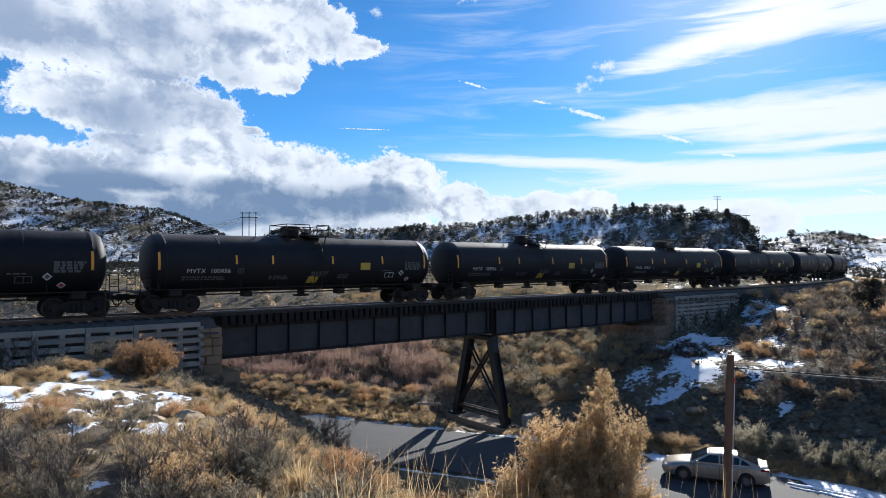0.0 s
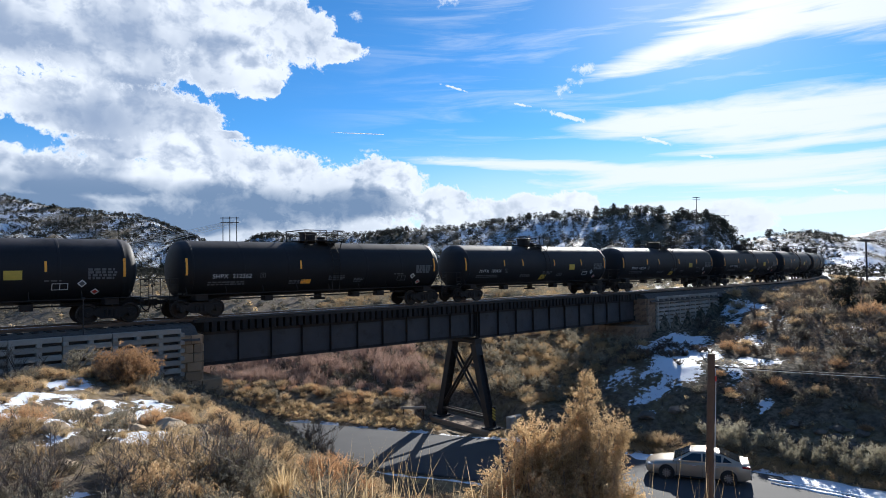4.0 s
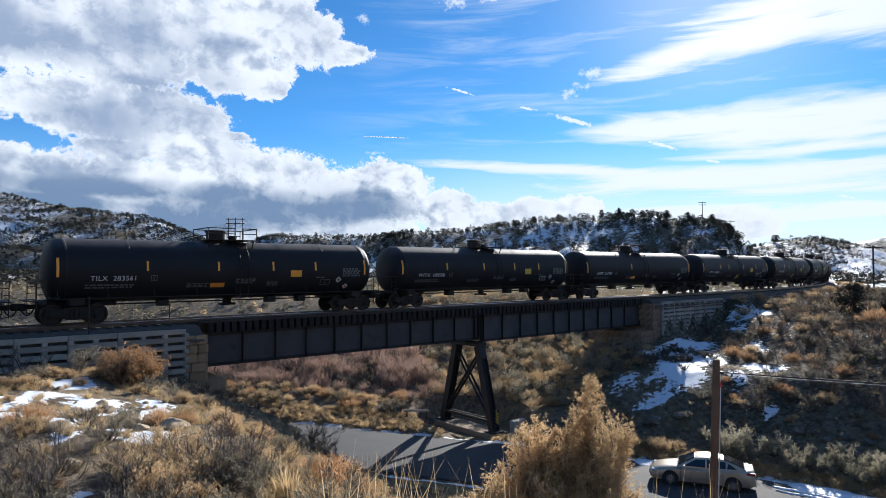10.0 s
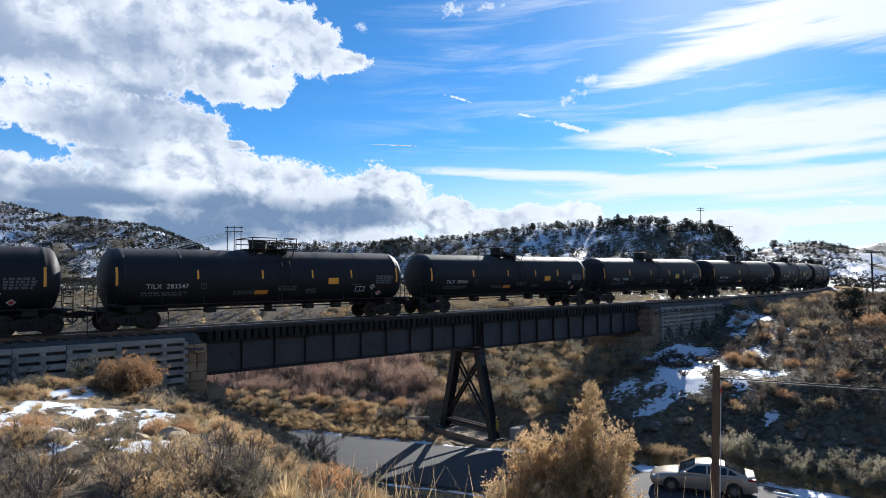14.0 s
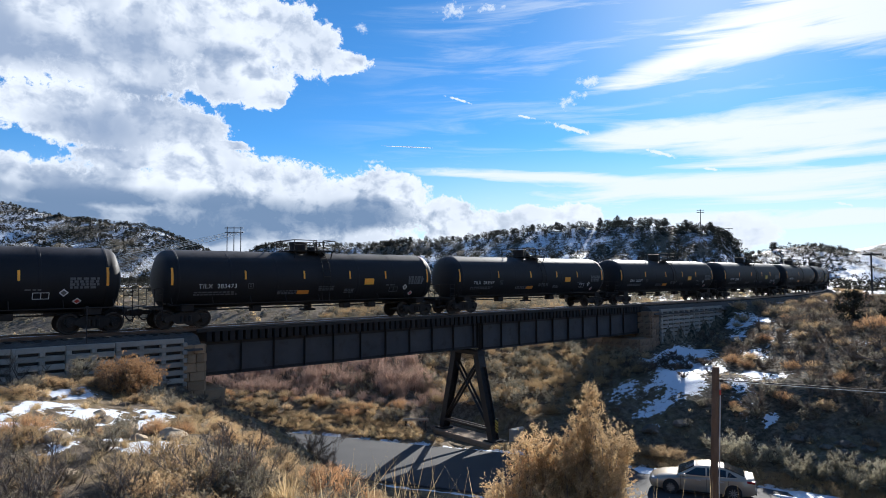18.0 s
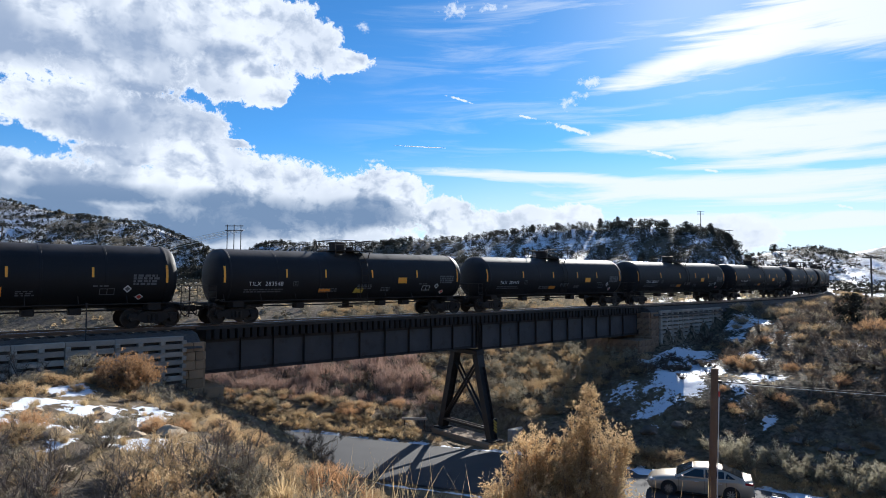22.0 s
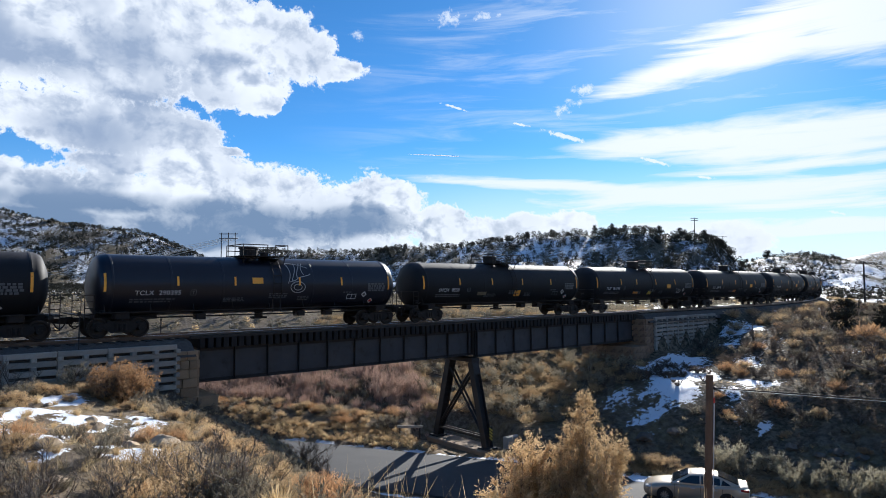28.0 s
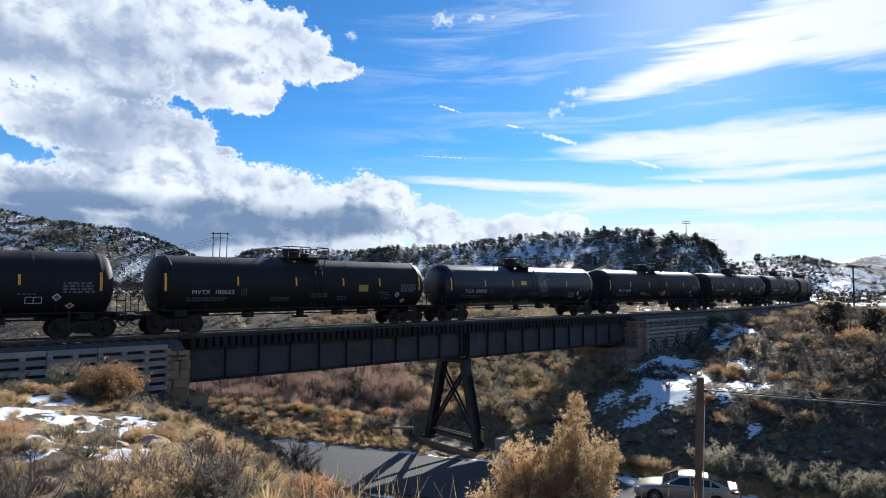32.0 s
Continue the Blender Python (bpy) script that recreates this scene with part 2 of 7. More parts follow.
def leafy(name, a, b, c, rough=0.8, light=0.38):
    """Twigs and leaves: a hue for every piece of the mesh, another drift for every plant, light shining through."""
    m = bpy.data.materials.new(name)
    m.use_nodes = True
    g = Nodes(m.node_tree)
    isle = g.node("ShaderNodeNewGeometry").outputs["Random Per Island"]
    own = g.node("ShaderNodeObjectInfo").outputs["Random"]
    p = g.node("ShaderNodeTexCoord").outputs["Object"]
    drift = g.ramp(g.noise(p, 0.9, 3, 0.5), 0.35, 0.65)
    col = g.mix(isle, a, b)
    col = g.mix(g.math("MULTIPLY", drift, 0.6), col, c)
    col = scaled(g, col, g.math("MULTIPLY_ADD", own, 0.5, 0.72))
    bs = g.node("ShaderNodeBsdfPrincipled")
    g.put(bs.inputs["Base Color"], col)
    bs.inputs["Roughness"].default_value, bs.inputs["Specular IOR Level"].default_value = rough, 0.25
    tr = g.node("ShaderNodeBsdfTranslucent")
    g.put(tr.inputs[0], col)
    mx = g.node("ShaderNodeMixShader")
    mx.inputs[0].default_value = light
    g.put(mx.inputs[1], bs.outputs[0]), g.put(mx.inputs[2], tr.outputs[0])
    g.put(g.node("ShaderNodeOutputMaterial").inputs[0], mx.outputs[0])
    MATS[name] = m
    return m


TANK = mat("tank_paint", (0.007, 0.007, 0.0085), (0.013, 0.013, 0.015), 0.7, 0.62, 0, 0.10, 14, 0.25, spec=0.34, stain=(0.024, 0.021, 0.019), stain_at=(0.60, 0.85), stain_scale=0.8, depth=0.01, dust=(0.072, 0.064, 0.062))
TANK_BLUE = mat("tank_paint_blue", (0.006, 0.007, 0.013), (0.010, 0.011, 0.019), 0.7, 0.36, 0, 0.06, 14, 0.1, depth=0.01)
TRUCK = mat("truck_iron", (0.012, 0.010, 0.009), (0.035, 0.026, 0.02), 3, 0.75, 0.2, 0.4, 30, 0.2)
WHEEL = mat("wheel_steel", (0.03, 0.022, 0.017), (0.07, 0.055, 0.045), 4, 0.55, 0.6, 0.2, 30)
YELLOW = mat("reflective_yellow", (0.95, 0.37, 0.03), (1.0, 0.47, 0.06), 4, 0.5, 0, 0.05, 30, 0.12)
DIMYELLOW = mat("faded_yellow", (0.42, 0.30, 0.05), (0.60, 0.42, 0.06), 5, 0.6, 0, 0.05, 30, 0.2)
LETTER = mat("white_lettering", (0.55, 0.56, 0.56), (0.72, 0.72, 0.70), 6, 0.6, 0, 0.0, 30)
DIMLETTER = mat("grey_lettering", (0.07, 0.075, 0.08), (0.15, 0.15, 0.15), 8, 0.6, 0, 0.0, 30)
SPRAY = mat("spray_paint", (0.30, 0.30, 0.29), (0.45, 0.44, 0.42), 8, 0.7, 0, 0, 30)
RUSTPANEL = mat("faded_rust_panel", (0.13, 0.10, 0.06), (0.22, 0.17, 0.10), 5, 0.7, 0, 0, 30)
RED = mat("red_placard", (0.5, 0.05, 0.04), (0.6, 0.08, 0.06), 6, 0.5, 0, 0, 30)
ORANGE = mat("orange_panel", (0.62, 0.22, 0.03), (0.70, 0.28, 0.04), 6, 0.5, 0, 0, 30, 0.1)
GIRDER = mat("painted_girder", (0.032, 0.031, 0.034), (0.070, 0.067, 0.069), 0.9, 0.6, 0.1, 0.25, 22, 0.18, stain=(0.030, 0.024, 0.02), stain_at=(0.52, 0.75), stain_scale=1.6)
DARKSTEEL = mat("dark_steel", (0.014, 0.013, 0.013), (0.04, 0.032, 0.028), 1.5, 0.6, 0.2, 0.3, 25, 0.15)
RAILSTEEL = mat("rail_steel", (0.12, 0.08, 0.06), (0.2, 0.14, 0.10), 2, 0.4, 0.7, 0.1, 30)
RAILTOP = mat("worn_rail", (0.55, 0.55, 0.56), (0.7, 0.7, 0.7), 2, 0.22, 1.0, 0.05, 30)
TIMBER = mat("creosoted_timber", (0.018, 0.015, 0.012), (0.05, 0.039, 0.031), 3, 0.85, 0, 0.6, 45, 0.3)
# darker copy of the creosoted timber: the deck ties' shade put into the colour
SHADETIMBER = mat("bridge_timber", (0.007, 0.006, 0.006), (0.020, 0.016, 0.014), 3, 0.85, 0, 0.5, 45, 0.3)
BALLAST = mat("ballast", (0.052, 0.045, 0.040), (0.125, 0.11, 0.096), 6, 0.95, 0, 1.0, 14, 0.3, depth=0.08)
STONE = mat("sandstone", (0.24, 0.155, 0.09), (0.40, 0.275, 0.165), 1.2, 0.9, 0, 0.8, 16, 0.22, depth=0.05, stain=(0.14, 0.10, 0.075), stain_at=(0.56, 0.75))
BROWNSTONE = mat("stained_sandstone", (0.19, 0.118, 0.07), (0.34, 0.22, 0.135), 1.2, 0.9, 0, 0.8, 16, 0.15, depth=0.05, stain=(0.09, 0.055, 0.04), stain_at=(0.50, 0.70))
CRIB = mat("weathered_crib", (0.23, 0.205, 0.17), (0.39, 0.355, 0.30), 1.5, 0.9, 0, 0.6, 25, 0.22, stain=(0.12, 0.10, 0.085))
CONCRETE = mat("concrete", (0.33, 0.30, 0.26), (0.48, 0.44, 0.38), 1.5, 0.9, 0, 0.4, 25, 0.1, stain=(0.2, 0.17, 0.14))
SLAB = mat("tan_slab", (0.24, 0.165, 0.105), (0.36, 0.26, 0.17), 1.5, 0.9, 0, 0.4, 25, 0)
ASPHALT = mat("asphalt", (0.042, 0.041, 0.043), (0.070, 0.068, 0.068), 0.35, 0.85, 0, 0.5, 60, 0, stain=(0.04, 0.04, 0.042), stain_scale=0.5, depth=0.012)
SNOW = mat("snow", (0.74, 0.79, 0.86), (0.86, 0.88, 0.90), 2.0, 0.6, 0, 0.5, 12, 0, depth=0.05)
ROCK = mat("pale_boulder", (0.34, 0.25, 0.155), (0.54, 0.42, 0.285), 3, 0.9, 0, 0.7, 20, 0.2, depth=0.04)
DARKROCK = mat("ledge_rock", (0.09, 0.072, 0.055), (0.20, 0.16, 0.12), 2, 0.9, 0, 0.7, 14, 0.25, depth=0.05)
POLEWOOD = mat("pole_wood", (0.10, 0.062, 0.04), (0.20, 0.125, 0.08), 2, 0.85, 0, 0.6, 40, 0, depth=0.02)
BARK = mat("bark", (0.06, 0.045, 0.035), (0.13, 0.10, 0.08), 6, 0.9, 0, 0.6, 40, 0.2)


def ground_material():
    m = bpy.data.materials.new("dry_hillside")
    m.use_nodes = True
    g = Nodes(m.node_tree)
    p = g.node("ShaderNodeTexCoord").outputs["Object"]
    at = g.node("ShaderNodeAttribute", attribute_name="cover")
    sep = g.node("ShaderNodeSeparateColor")
    g.put(sep.inputs[0], at.outputs["Color"])
    snow, brush, grit = sep.outputs
    n0, n1, n2, n3 = g.noise(p, 0.045, 6, 0.6), g.noise(p, 0.5, 7, 0.65), g.noise(p, 3.0, 6, 0.65), g.noise(p, 18.0, 4, 0.6)
    soil = g.mix(g.ramp(n2, 0.3, 0.7), (0.085, 0.062, 0.043), (0.20, 0.145, 0.095))
    straw = g.mix(g.ramp(n3, 0.3, 0.7), (0.17, 0.115, 0.055), (0.36, 0.26, 0.13))
    col = g.mix(g.ramp(n1, 0.40, 0.60), soil, straw)
    scrub = g.mix(g.ramp(n2, 0.35, 0.65), (0.030, 0.032, 0.022), (0.085, 0.075, 0.045))
    col = g.mix(g.math("MULTIPLY", brush, g.ramp(g.math("ADD", n1, g.math("MULTIPLY", n2, 0.4)), 0.42, 0.68)), col, scrub)
    stones = g.mix(g.ramp(n2, 0.3, 0.7), (0.12, 0.09, 0.07), (0.32, 0.25, 0.18))
    col = g.mix(g.math("MULTIPLY", grit, g.ramp(n2, 0.35, 0.6)), col, stones)
    edge = g.math("ADD", snow, g.math("MULTIPLY_ADD", n1, 0.8, -0.40))
    edge = g.math("ADD", edge, g.math("MULTIPLY_ADD", n2, 1.15, -0.575))
    edge = g.math("ADD", edge, g.math("MULTIPLY_ADD", n3, 0.5, -0.25))
    lie = g.ramp(edge, 0.485, 0.535)
    col = g.mix(lie, col, g.mix(n2, (0.72, 0.77, 0.85), (0.86, 0.88, 0.90)))
    bs = g.node("ShaderNodeBsdfPrincipled")
    g.put(bs.inputs["Base Color"], col)
    g.put(bs.inputs["Roughness"], g.math("MULTIPLY_ADD", lie, -0.35, 0.95))
    bs.inputs["Specular IOR Level"].default_value = 0.2
    bp = g.node("ShaderNodeBump")
    bp.inputs["Strength"].default_value, bp.inputs["Distance"].default_value = 0.8, 0.12
    rough = g.math("ADD", n2, g.math("MULTIPLY", n3, 0.35))
    g.put(bp.inputs["Height"], g.math("ADD", g.math("MULTIPLY", rough, g.math("MULTIPLY_ADD", lie, -0.75, 1.0)), g.math("MULTIPLY", lie, 0.6)))
    g.put(bs.inputs["Normal"], bp.outputs[0])
    g.put(g.node("ShaderNodeOutputMaterial").inputs[0], bs.outputs[0])
    return m


GROUND = ground_material()

# ---------------------------------------------------------------- shaping helpers


def part(name, bm, material, parent=None, label="", smooth=False, m=None):
    """Link a bmesh as one mesh object, under its thing when one is given."""
    me = bpy.data.meshes.new(name)
    bm.to_mesh(me)
    bm.free()
    if smooth:
        me.shade_smooth()
    for mt in material if isinstance(material, (list, tuple)) else [material]:
        me.materials.append(mt)
    ob = new(name, me)
    if parent:
        ob.parent = parent
    if m:
        ob.matrix_basis = m
    return tagged(ob, label)


def share(ob, m, parent=None):
    """Another piece on the same mesh."""
    o = new(ob.name.split(".")[0], ob.data)
    o.parent = parent or ob.parent
    o.matrix_basis = m
    return o


def thing(name, m, label, category, group="", kind=""):
    ob = new(name)
    ob.matrix_basis = m
    ob.empty_display_size = 0.2
    return tagged(ob, label, category, group, kind)


def box(bm, x0, x1, y0, y1, z0, z1, bevel=0.0, m=None):
    r = bmesh.ops.create_cube(bm, size=1.0)
    vs = r["verts"]
    for v in vs:
        v.co = Vector(((x0, x1)[v.co.x > 0], (y0, y1)[v.co.y > 0], (z0, z1)[v.co.z > 0]))
    if bevel:
        es = list({e for v in vs for e in v.link_edges})
        vs = list({v for f in bmesh.ops.bevel(bm, geom=es, offset=bevel, segments=1, affect="EDGES")["faces"] for v in f.verts} | {v for v in vs if v.is_valid})
    if m:
        bmesh.ops.transform(bm, matrix=m, verts=[v for v in vs if v.is_valid])
    return bm


def tube(bm, a, b, r, r2=None, n=8, caps=True):
    a, b = Vector(a), Vector(b)
    d = b - a
    m = Matrix.Translation((a + b) / 2) @ d.to_track_quat("Z", "Y").to_matrix().to_4x4()
    bmesh.ops.create_cone(bm, cap_ends=caps, segments=n, radius1=r, radius2=r if r2 is None else r2, depth=d.length, matrix=m)
    return bm


def lathe(bm, rows, n=24, axis="X", centre=(0, 0, 0)):
    """A body of revolution about an axis: rows of (place along it, radius)."""
    rings = []
    for s, r in rows:
        ring = []
        for i in range(n):
            a = 2 * math.pi * i / n
            c, d = r * math.cos(a), r * math.sin(a)
            co = {"X": (s, c, d), "Y": (c, s, d), "Z": (c, d, s)}[axis]
            ring.append(bm.verts.new(Vector(co) + Vector(centre)))
        rings.append(ring)
    for p, q in zip(rings, rings[1:]):
        for i in range(n):
            bm.faces.new((p[i], p[(i + 1) % n], q[(i + 1) % n], q[i]))
    bm.faces.new(rings[0][::-1]), bm.faces.new(rings[-1])
    bmesh.ops.recalc_face_normals(bm, faces=bm.faces)
    return bm


def fresh():
    return bmesh.new()

# ---------------------------------------------------------------- the lie of the land
TH = radians(51.263)
D0, RAIL = 42.732, 8.0
U, NV = (math.sin(TH), math.cos(TH)), (math.cos(TH), -math.sin(TH))
BEND, RADIUS, TURN = 34.4, 202.0, radians(80)
SPAN_L, BENT_M, SPAN_R = -15.4, 3.4, 22.9


def rail_at(s):
    """Place and heading of the track's centre line, s metres along."""
    if s <= BEND:
        return s * U[0], D0 + s * U[1], TH
    x, y = BEND * U[0], D0 + BEND * U[1]
    a = min((s - BEND) / RADIUS, TURN)
    cx, cy = x - NV[0] * RADIUS, y - NV[1] * RADIUS
    px, py = cx + RADIUS * math.cos(-TH + a), cy + RADIUS * math.sin(-TH + a)
    h = TH - a
    rest = s - BEND - a * RADIUS
    return px + rest * math.sin(h), py + rest * math.cos(h), h


def on_track(m, n, z, turn=0.0):
    """A pose beside the track: m along, n out to the road's lower side, z up; x runs along the track."""
    x, y, h = rail_at(m)
    return Matrix.Translation((x + n * math.cos(h), y - n * math.sin(h), z)) @ Matrix.Rotation(math.pi / 2 - h + turn, 4, "Z")


def wander(x, y, size, seed):
    """Smooth drift between about -1 and 1, from a few crossed waves."""
    r = random.Random(seed)
    out = 0.0
    for k in range(7):
        a, ph, w = r.uniform(0, 2 * math.pi), r.uniform(0, 6.28), r.uniform(0.6, 1.9)
        out = out + np.sin((x * math.cos(a) + y * math.sin(a)) * w * 2 * math.pi / size + ph + 1.3 * np.sin((x * math.sin(a) - y * math.cos(a)) * 2.2 / size + ph))
    return out / 4.0


def step(x, a, b):
    t = np.clip((x - a) / (b - a), 0, 1)
    return t * t * (3 - 2 * t)


def smooth_line(pts, n=6):
    out = []
    for i in range(len(pts) - 1):
        p0, p1, p2, p3 = (np.array(pts[max(0, min(len(pts) - 1, i + k))], float) for k in (-1, 0, 1, 2))
        for j in range(n):
            t = j / n
            out.append(0.5 * (2 * p1 + (p2 - p0) * t + (2 * p0 - 5 * p1 + 4 * p2 - p3) * t * t + (3 * p1 - p0 - 3 * p2 + p3) * t ** 3))
    out.append(np.array(pts[-1], float))
    return np.array(out)


def nearest(x, y, line):
    """Distance to a polyline, the side (positive: to its right), and the place along it, 0 to 1."""
    best, side, along = np.full(x.shape, 1e9), np.zeros(x.shape), np.zeros(x.shape)
    total = len(line) - 1
    for i in range(total):
        ax, ay = line[i][:2]
        bx, by = line[i + 1][:2]
        dx, dy = bx - ax, by - ay
        t = np.clip(((x - ax) * dx + (y - ay) * dy) / (dx * dx + dy * dy), 0, 1)
        ex, ey = x - ax - t * dx, y - ay - t * dy
        d = np.hypot(ex, ey)
        k = d < best
        best = np.where(k, d, best)
        side = np.where(k, np.sign(dy * ex - dx * ey), side)
        along = np.where(k, (i + t) / total, along)
    return best, side, along


ROAD = smooth_line([(-200, 95), (-110, 70), (-60, 57), (-30, 48.5), (-11.7, 42.1), (-3.0, 38.6), (4.2, 35.7), (10.4, 32.4), (14.8, 29.6), (19.3, 25.6), (25, 19.5), (36, 4), (50, -20), (90, -90)], 5)
ROAD_Z, ROAD_HALF = -0.4, 3.7
TRACK = np.array([rail_at(s)[:2] for s in np.concatenate([np.arange(-260, 30, 20.0), np.arange(30, 330, 4.0), np.arange(330, 600, 30.0)])])
# hills: crest lines in plan with their heights, the fall of their flanks
RIDGES = [
    (smooth_line([(-125, 445, 27), (-112, 440, 33.4), (-84, 420, 32), (-30, 375, 29.8), (-14, 360, 31), (22, 335, 31.2), (50, 300, 33.2), (79, 285, 33.6), (95, 262, 32.6), (103, 257, 30), (110, 252, 29.8), (116, 250, 28.2), (122, 247, 22.5), (128, 243, 15)], 3), 0.36),
    (smooth_line([(-900, 640, 170), (-620, 690, 124), (-490, 700, 100), (-420, 700, 83), (-350, 695, 73), (-300, 690, 66), (-262, 685, 51), (-240, 680, 42), (-215, 670, 28)], 3), 0.30),
    (smooth_line([(150, 305, 19), (182, 330, 24.3), (205, 345, 26.9), (222, 356, 27.4), (240, 370, 25.7), (262, 385, 24.7), (290, 400, 30.3), (420, 470, 48), (700, 560, 90)], 3), 0.22),
    (smooth_line([(-900, -500, 120), (-400, -320, 70), (0, -300, 60), (400, -350, 90), (900, -300, 130)], 2), 0.3),
]


def away_east(x, y):
    return np.hypot(x - 30, y - 62)


def land(x, y):
    """Height of the ground."""
    x, y = np.asarray(x, float), np.asarray(y, float)
    dr, side, _ = nearest(x, y, ROAD)
    d = np.maximum(dr - ROAD_HALF - 0.6, 0)
    m = x * U[0] + (y - D0) * U[1]
    n = x * NV[0] + (y - D0) * NV[1]
    dt, tside, _ = nearest(x, y, TRACK)
    bumps = 0.16 * wander(x, y, 6, 3) + 0.07 * wander(x, y, 2.2, 4)
    # the bank on which the camera stands
    steep = 0.12 + 0.55 * step(-x, -1.0, 12.0)
    cap = 8.75 - 1.3 * step(np.hypot(x, y), 1.0, 7.5) - 1.1 * step(y, 10, 27)
    near = steep * d + 0.009 * d * d * (1 - step(-x, 0, 8))
    near = cap - np.log1p(np.exp(np.clip((cap - near) * 1.6, -30, 30))) / 1.6
    # the far bank: low thicket behind the bridge, a steeper slope to the east
    k = step(x, 4, 18)
    east = step(x, 24, 34)
    far = (0.10 * np.minimum(d, 12) + 0.27 * np.maximum(d - 12, 0)) * (1 - k) + k * (0.10 * np.minimum(d, 3.2) + 0.475 * np.clip(d - 3.2, 0, 6.6 + 4.5 * east) + 0.06 * np.maximum(d - 9.8 - 4.5 * east, 0))
    far = 7.2 - np.log1p(np.exp(np.clip((7.2 - far) * 1.6, -30, 30))) / 1.6
    near = near - 0.62 * step(y, 11.5, 18) * (1 - step(y, 25, 29)) * step(x, -12.5, -8.5) * np.clip(d / 4, 0, 1)
    near = near + 0.85 * step(d, 0.0, 1.0) * step(-x, 4.8, 7.4) * (1 - 0.5 * step(-x, 8, 10.5)) * step(y, 26, 30)
    z = np.where(side > 0, near, far)
    z = z + bumps * np.clip(d / 2.0, 0, 1)
    z = np.where(dr < ROAD_HALF + 0.6, ROAD_Z - 0.10, z + ROAD_Z * np.clip(1 - d / 4, 0, 1))
    # railway bank, cut open at the bridge, held by walls on the lower side
    inside = np.minimum(m - SPAN_L + 1.0, SPAN_R + 1.5 - m)
    bank = 7.35 - 0.62 * np.maximum(dt - 3.4, 0)
    wall = (tside > 0) & ((m < SPAN_L + 1) | ((m > SPAN_R - 1) & (m < 35.5)))
    held = 7.35 - 6.0 * step(dt, 2.2, 3.0)
    spill = np.where(m > SPAN_R - 1, 4.5 - 0.5 * np.maximum(dt - 3.5, 0) , -9)
    bank = np.where(wall, np.maximum(held, spill), bank)
    bank = np.where(inside > 0, np.minimum(bank, 4.8 - np.where(m > 3, 0.62, 0.75) * inside - 0.3 * np.maximum(dt - 4.0, 0)), bank)
    z = np.maximum(z, bank)
    # higher ground behind the track, east of the bridge
    shoulder = 6.9 - 0.75 * np.maximum(26.0 + 0.8 * wander(x, y, 11, 12) - m, 0) - 0.5 * np.maximum(-n - 40, 0)
    z = np.maximum(z, np.where((n < -3.0) & (away_east(x, y) < 120), shoulder, -50))
    # hollow round the bent's footing
    pit = np.hypot((m - BENT_M) / 2.6, n / 3.6)
    z = np.where(pit < 1.6, np.minimum(z, -0.85 + 2.2 * step(pit, 1.0, 1.6)), z)
    # broad country and hills
    away = np.hypot(x, y - 30)
    z = z + 0.9 * wander(x, y, 90, 8) * step(away, 70, 160) + 6 * wander(x, y, 900, 9) * step(away, 300, 900)
    for i, (line, fall) in enumerate(RIDGES):
        dd, _, al = nearest(x, y, line)
        hc = np.interp(al, np.linspace(0, 1, len(line)), line[:, 2])
        hill = hc - fall * dd * (1 + 0.12 * wander(x, y, 60, 20 + i)) + (1.2 + 0.02 * dd) * wander(x, y, 34, 30 + i) * step(dd, 2, 40) + 0.4 * wander(x, y, 12, 40 + i)
        z = np.maximum(z, np.where(away > 110, hill, -50))
    return z


# old snow: places, half widths and depth of cover
NEARSNOW = [(-11.63, 17.12, 0.75, 1, 1.0), (-11.46, 18.06, 0.45, 0.7, 1.0), (-11.41, 19.04, 0.55, 0.7, 1.0), (-11.78, 21.41, 0.35, 0.9, 1.0), (-12.25, 21.73, 0.6, 0.7, 1.0), (-9.96, 19.36, 0.55, 1, 1.0), (-9.55, 18.09, 0.42, 0.9, 1.0), (-9.28, 18.36, 0.32, 1, 1.0), (-8.59, 15.25, 0.38, 0.9, 1.0), (-8.49, 19.36, 0.5, 1.2, 1.0), (-5.24, 11.71, 0.28, 0.35, 1.0), (-4.57, 11.86, 0.3, 0.35, 1.0),
            (-6.52, 11.41, 0.2, 0.3, 1.0), (-8.44, 14.5, 0.34, 1, 1.0), (-10.93, 15.89, 0.35, 1, 1.0), (-16.28, 24.27, 0.6, 1.2, 1.0), (-3.73, 11.25, 0.15, 0.2, 1.0), (-4.75, 8.6, 0.4, 0.22, 1.0), (-9.66, 15.01, 0.3, 0.7, 1.0), (-6.06, 12.54, 0.22, 0.45, 1.0), (-7.57, 12.29, 0.2, 0.3, 1.0), (-3.9, 8.2, 0.25, 0.2, 1.0), (-8.99, 20.91, 0.36, 0.5, 1.0)]
BANKSNOW = [(20.2, 54.5, 1.53, 2.67, 1.02), (21.5, 53.4, 1.5, 2.71, 1.02), (20.6, 48.1, 1.13, 2.38, 1.02), (17.8, 49.1, 1.38, 3.07, 1.02), (17.6, 44.8, 1.26, 1.96, 1.02), (15.8, 44.7, 0.84, 0.44, 0.97), (13.9, 45.1, 1.06, 0.61, 0.97), (13, 44.1, 0.83, 0.46, 0.97), (14.5, 43.2, 1.01, 0.41, 0.97), (15.5, 42.4, 1.19, 0.65, 0.97),
            (16.5, 41.7, 0.78, 0.44, 0.85), (14, 41.9, 0.98, 0.66, 0.85), (14.5, 40.2, 0.45, 0.54, 0.85), (18, 43.5, 0.82, 0.47, 0.85)]
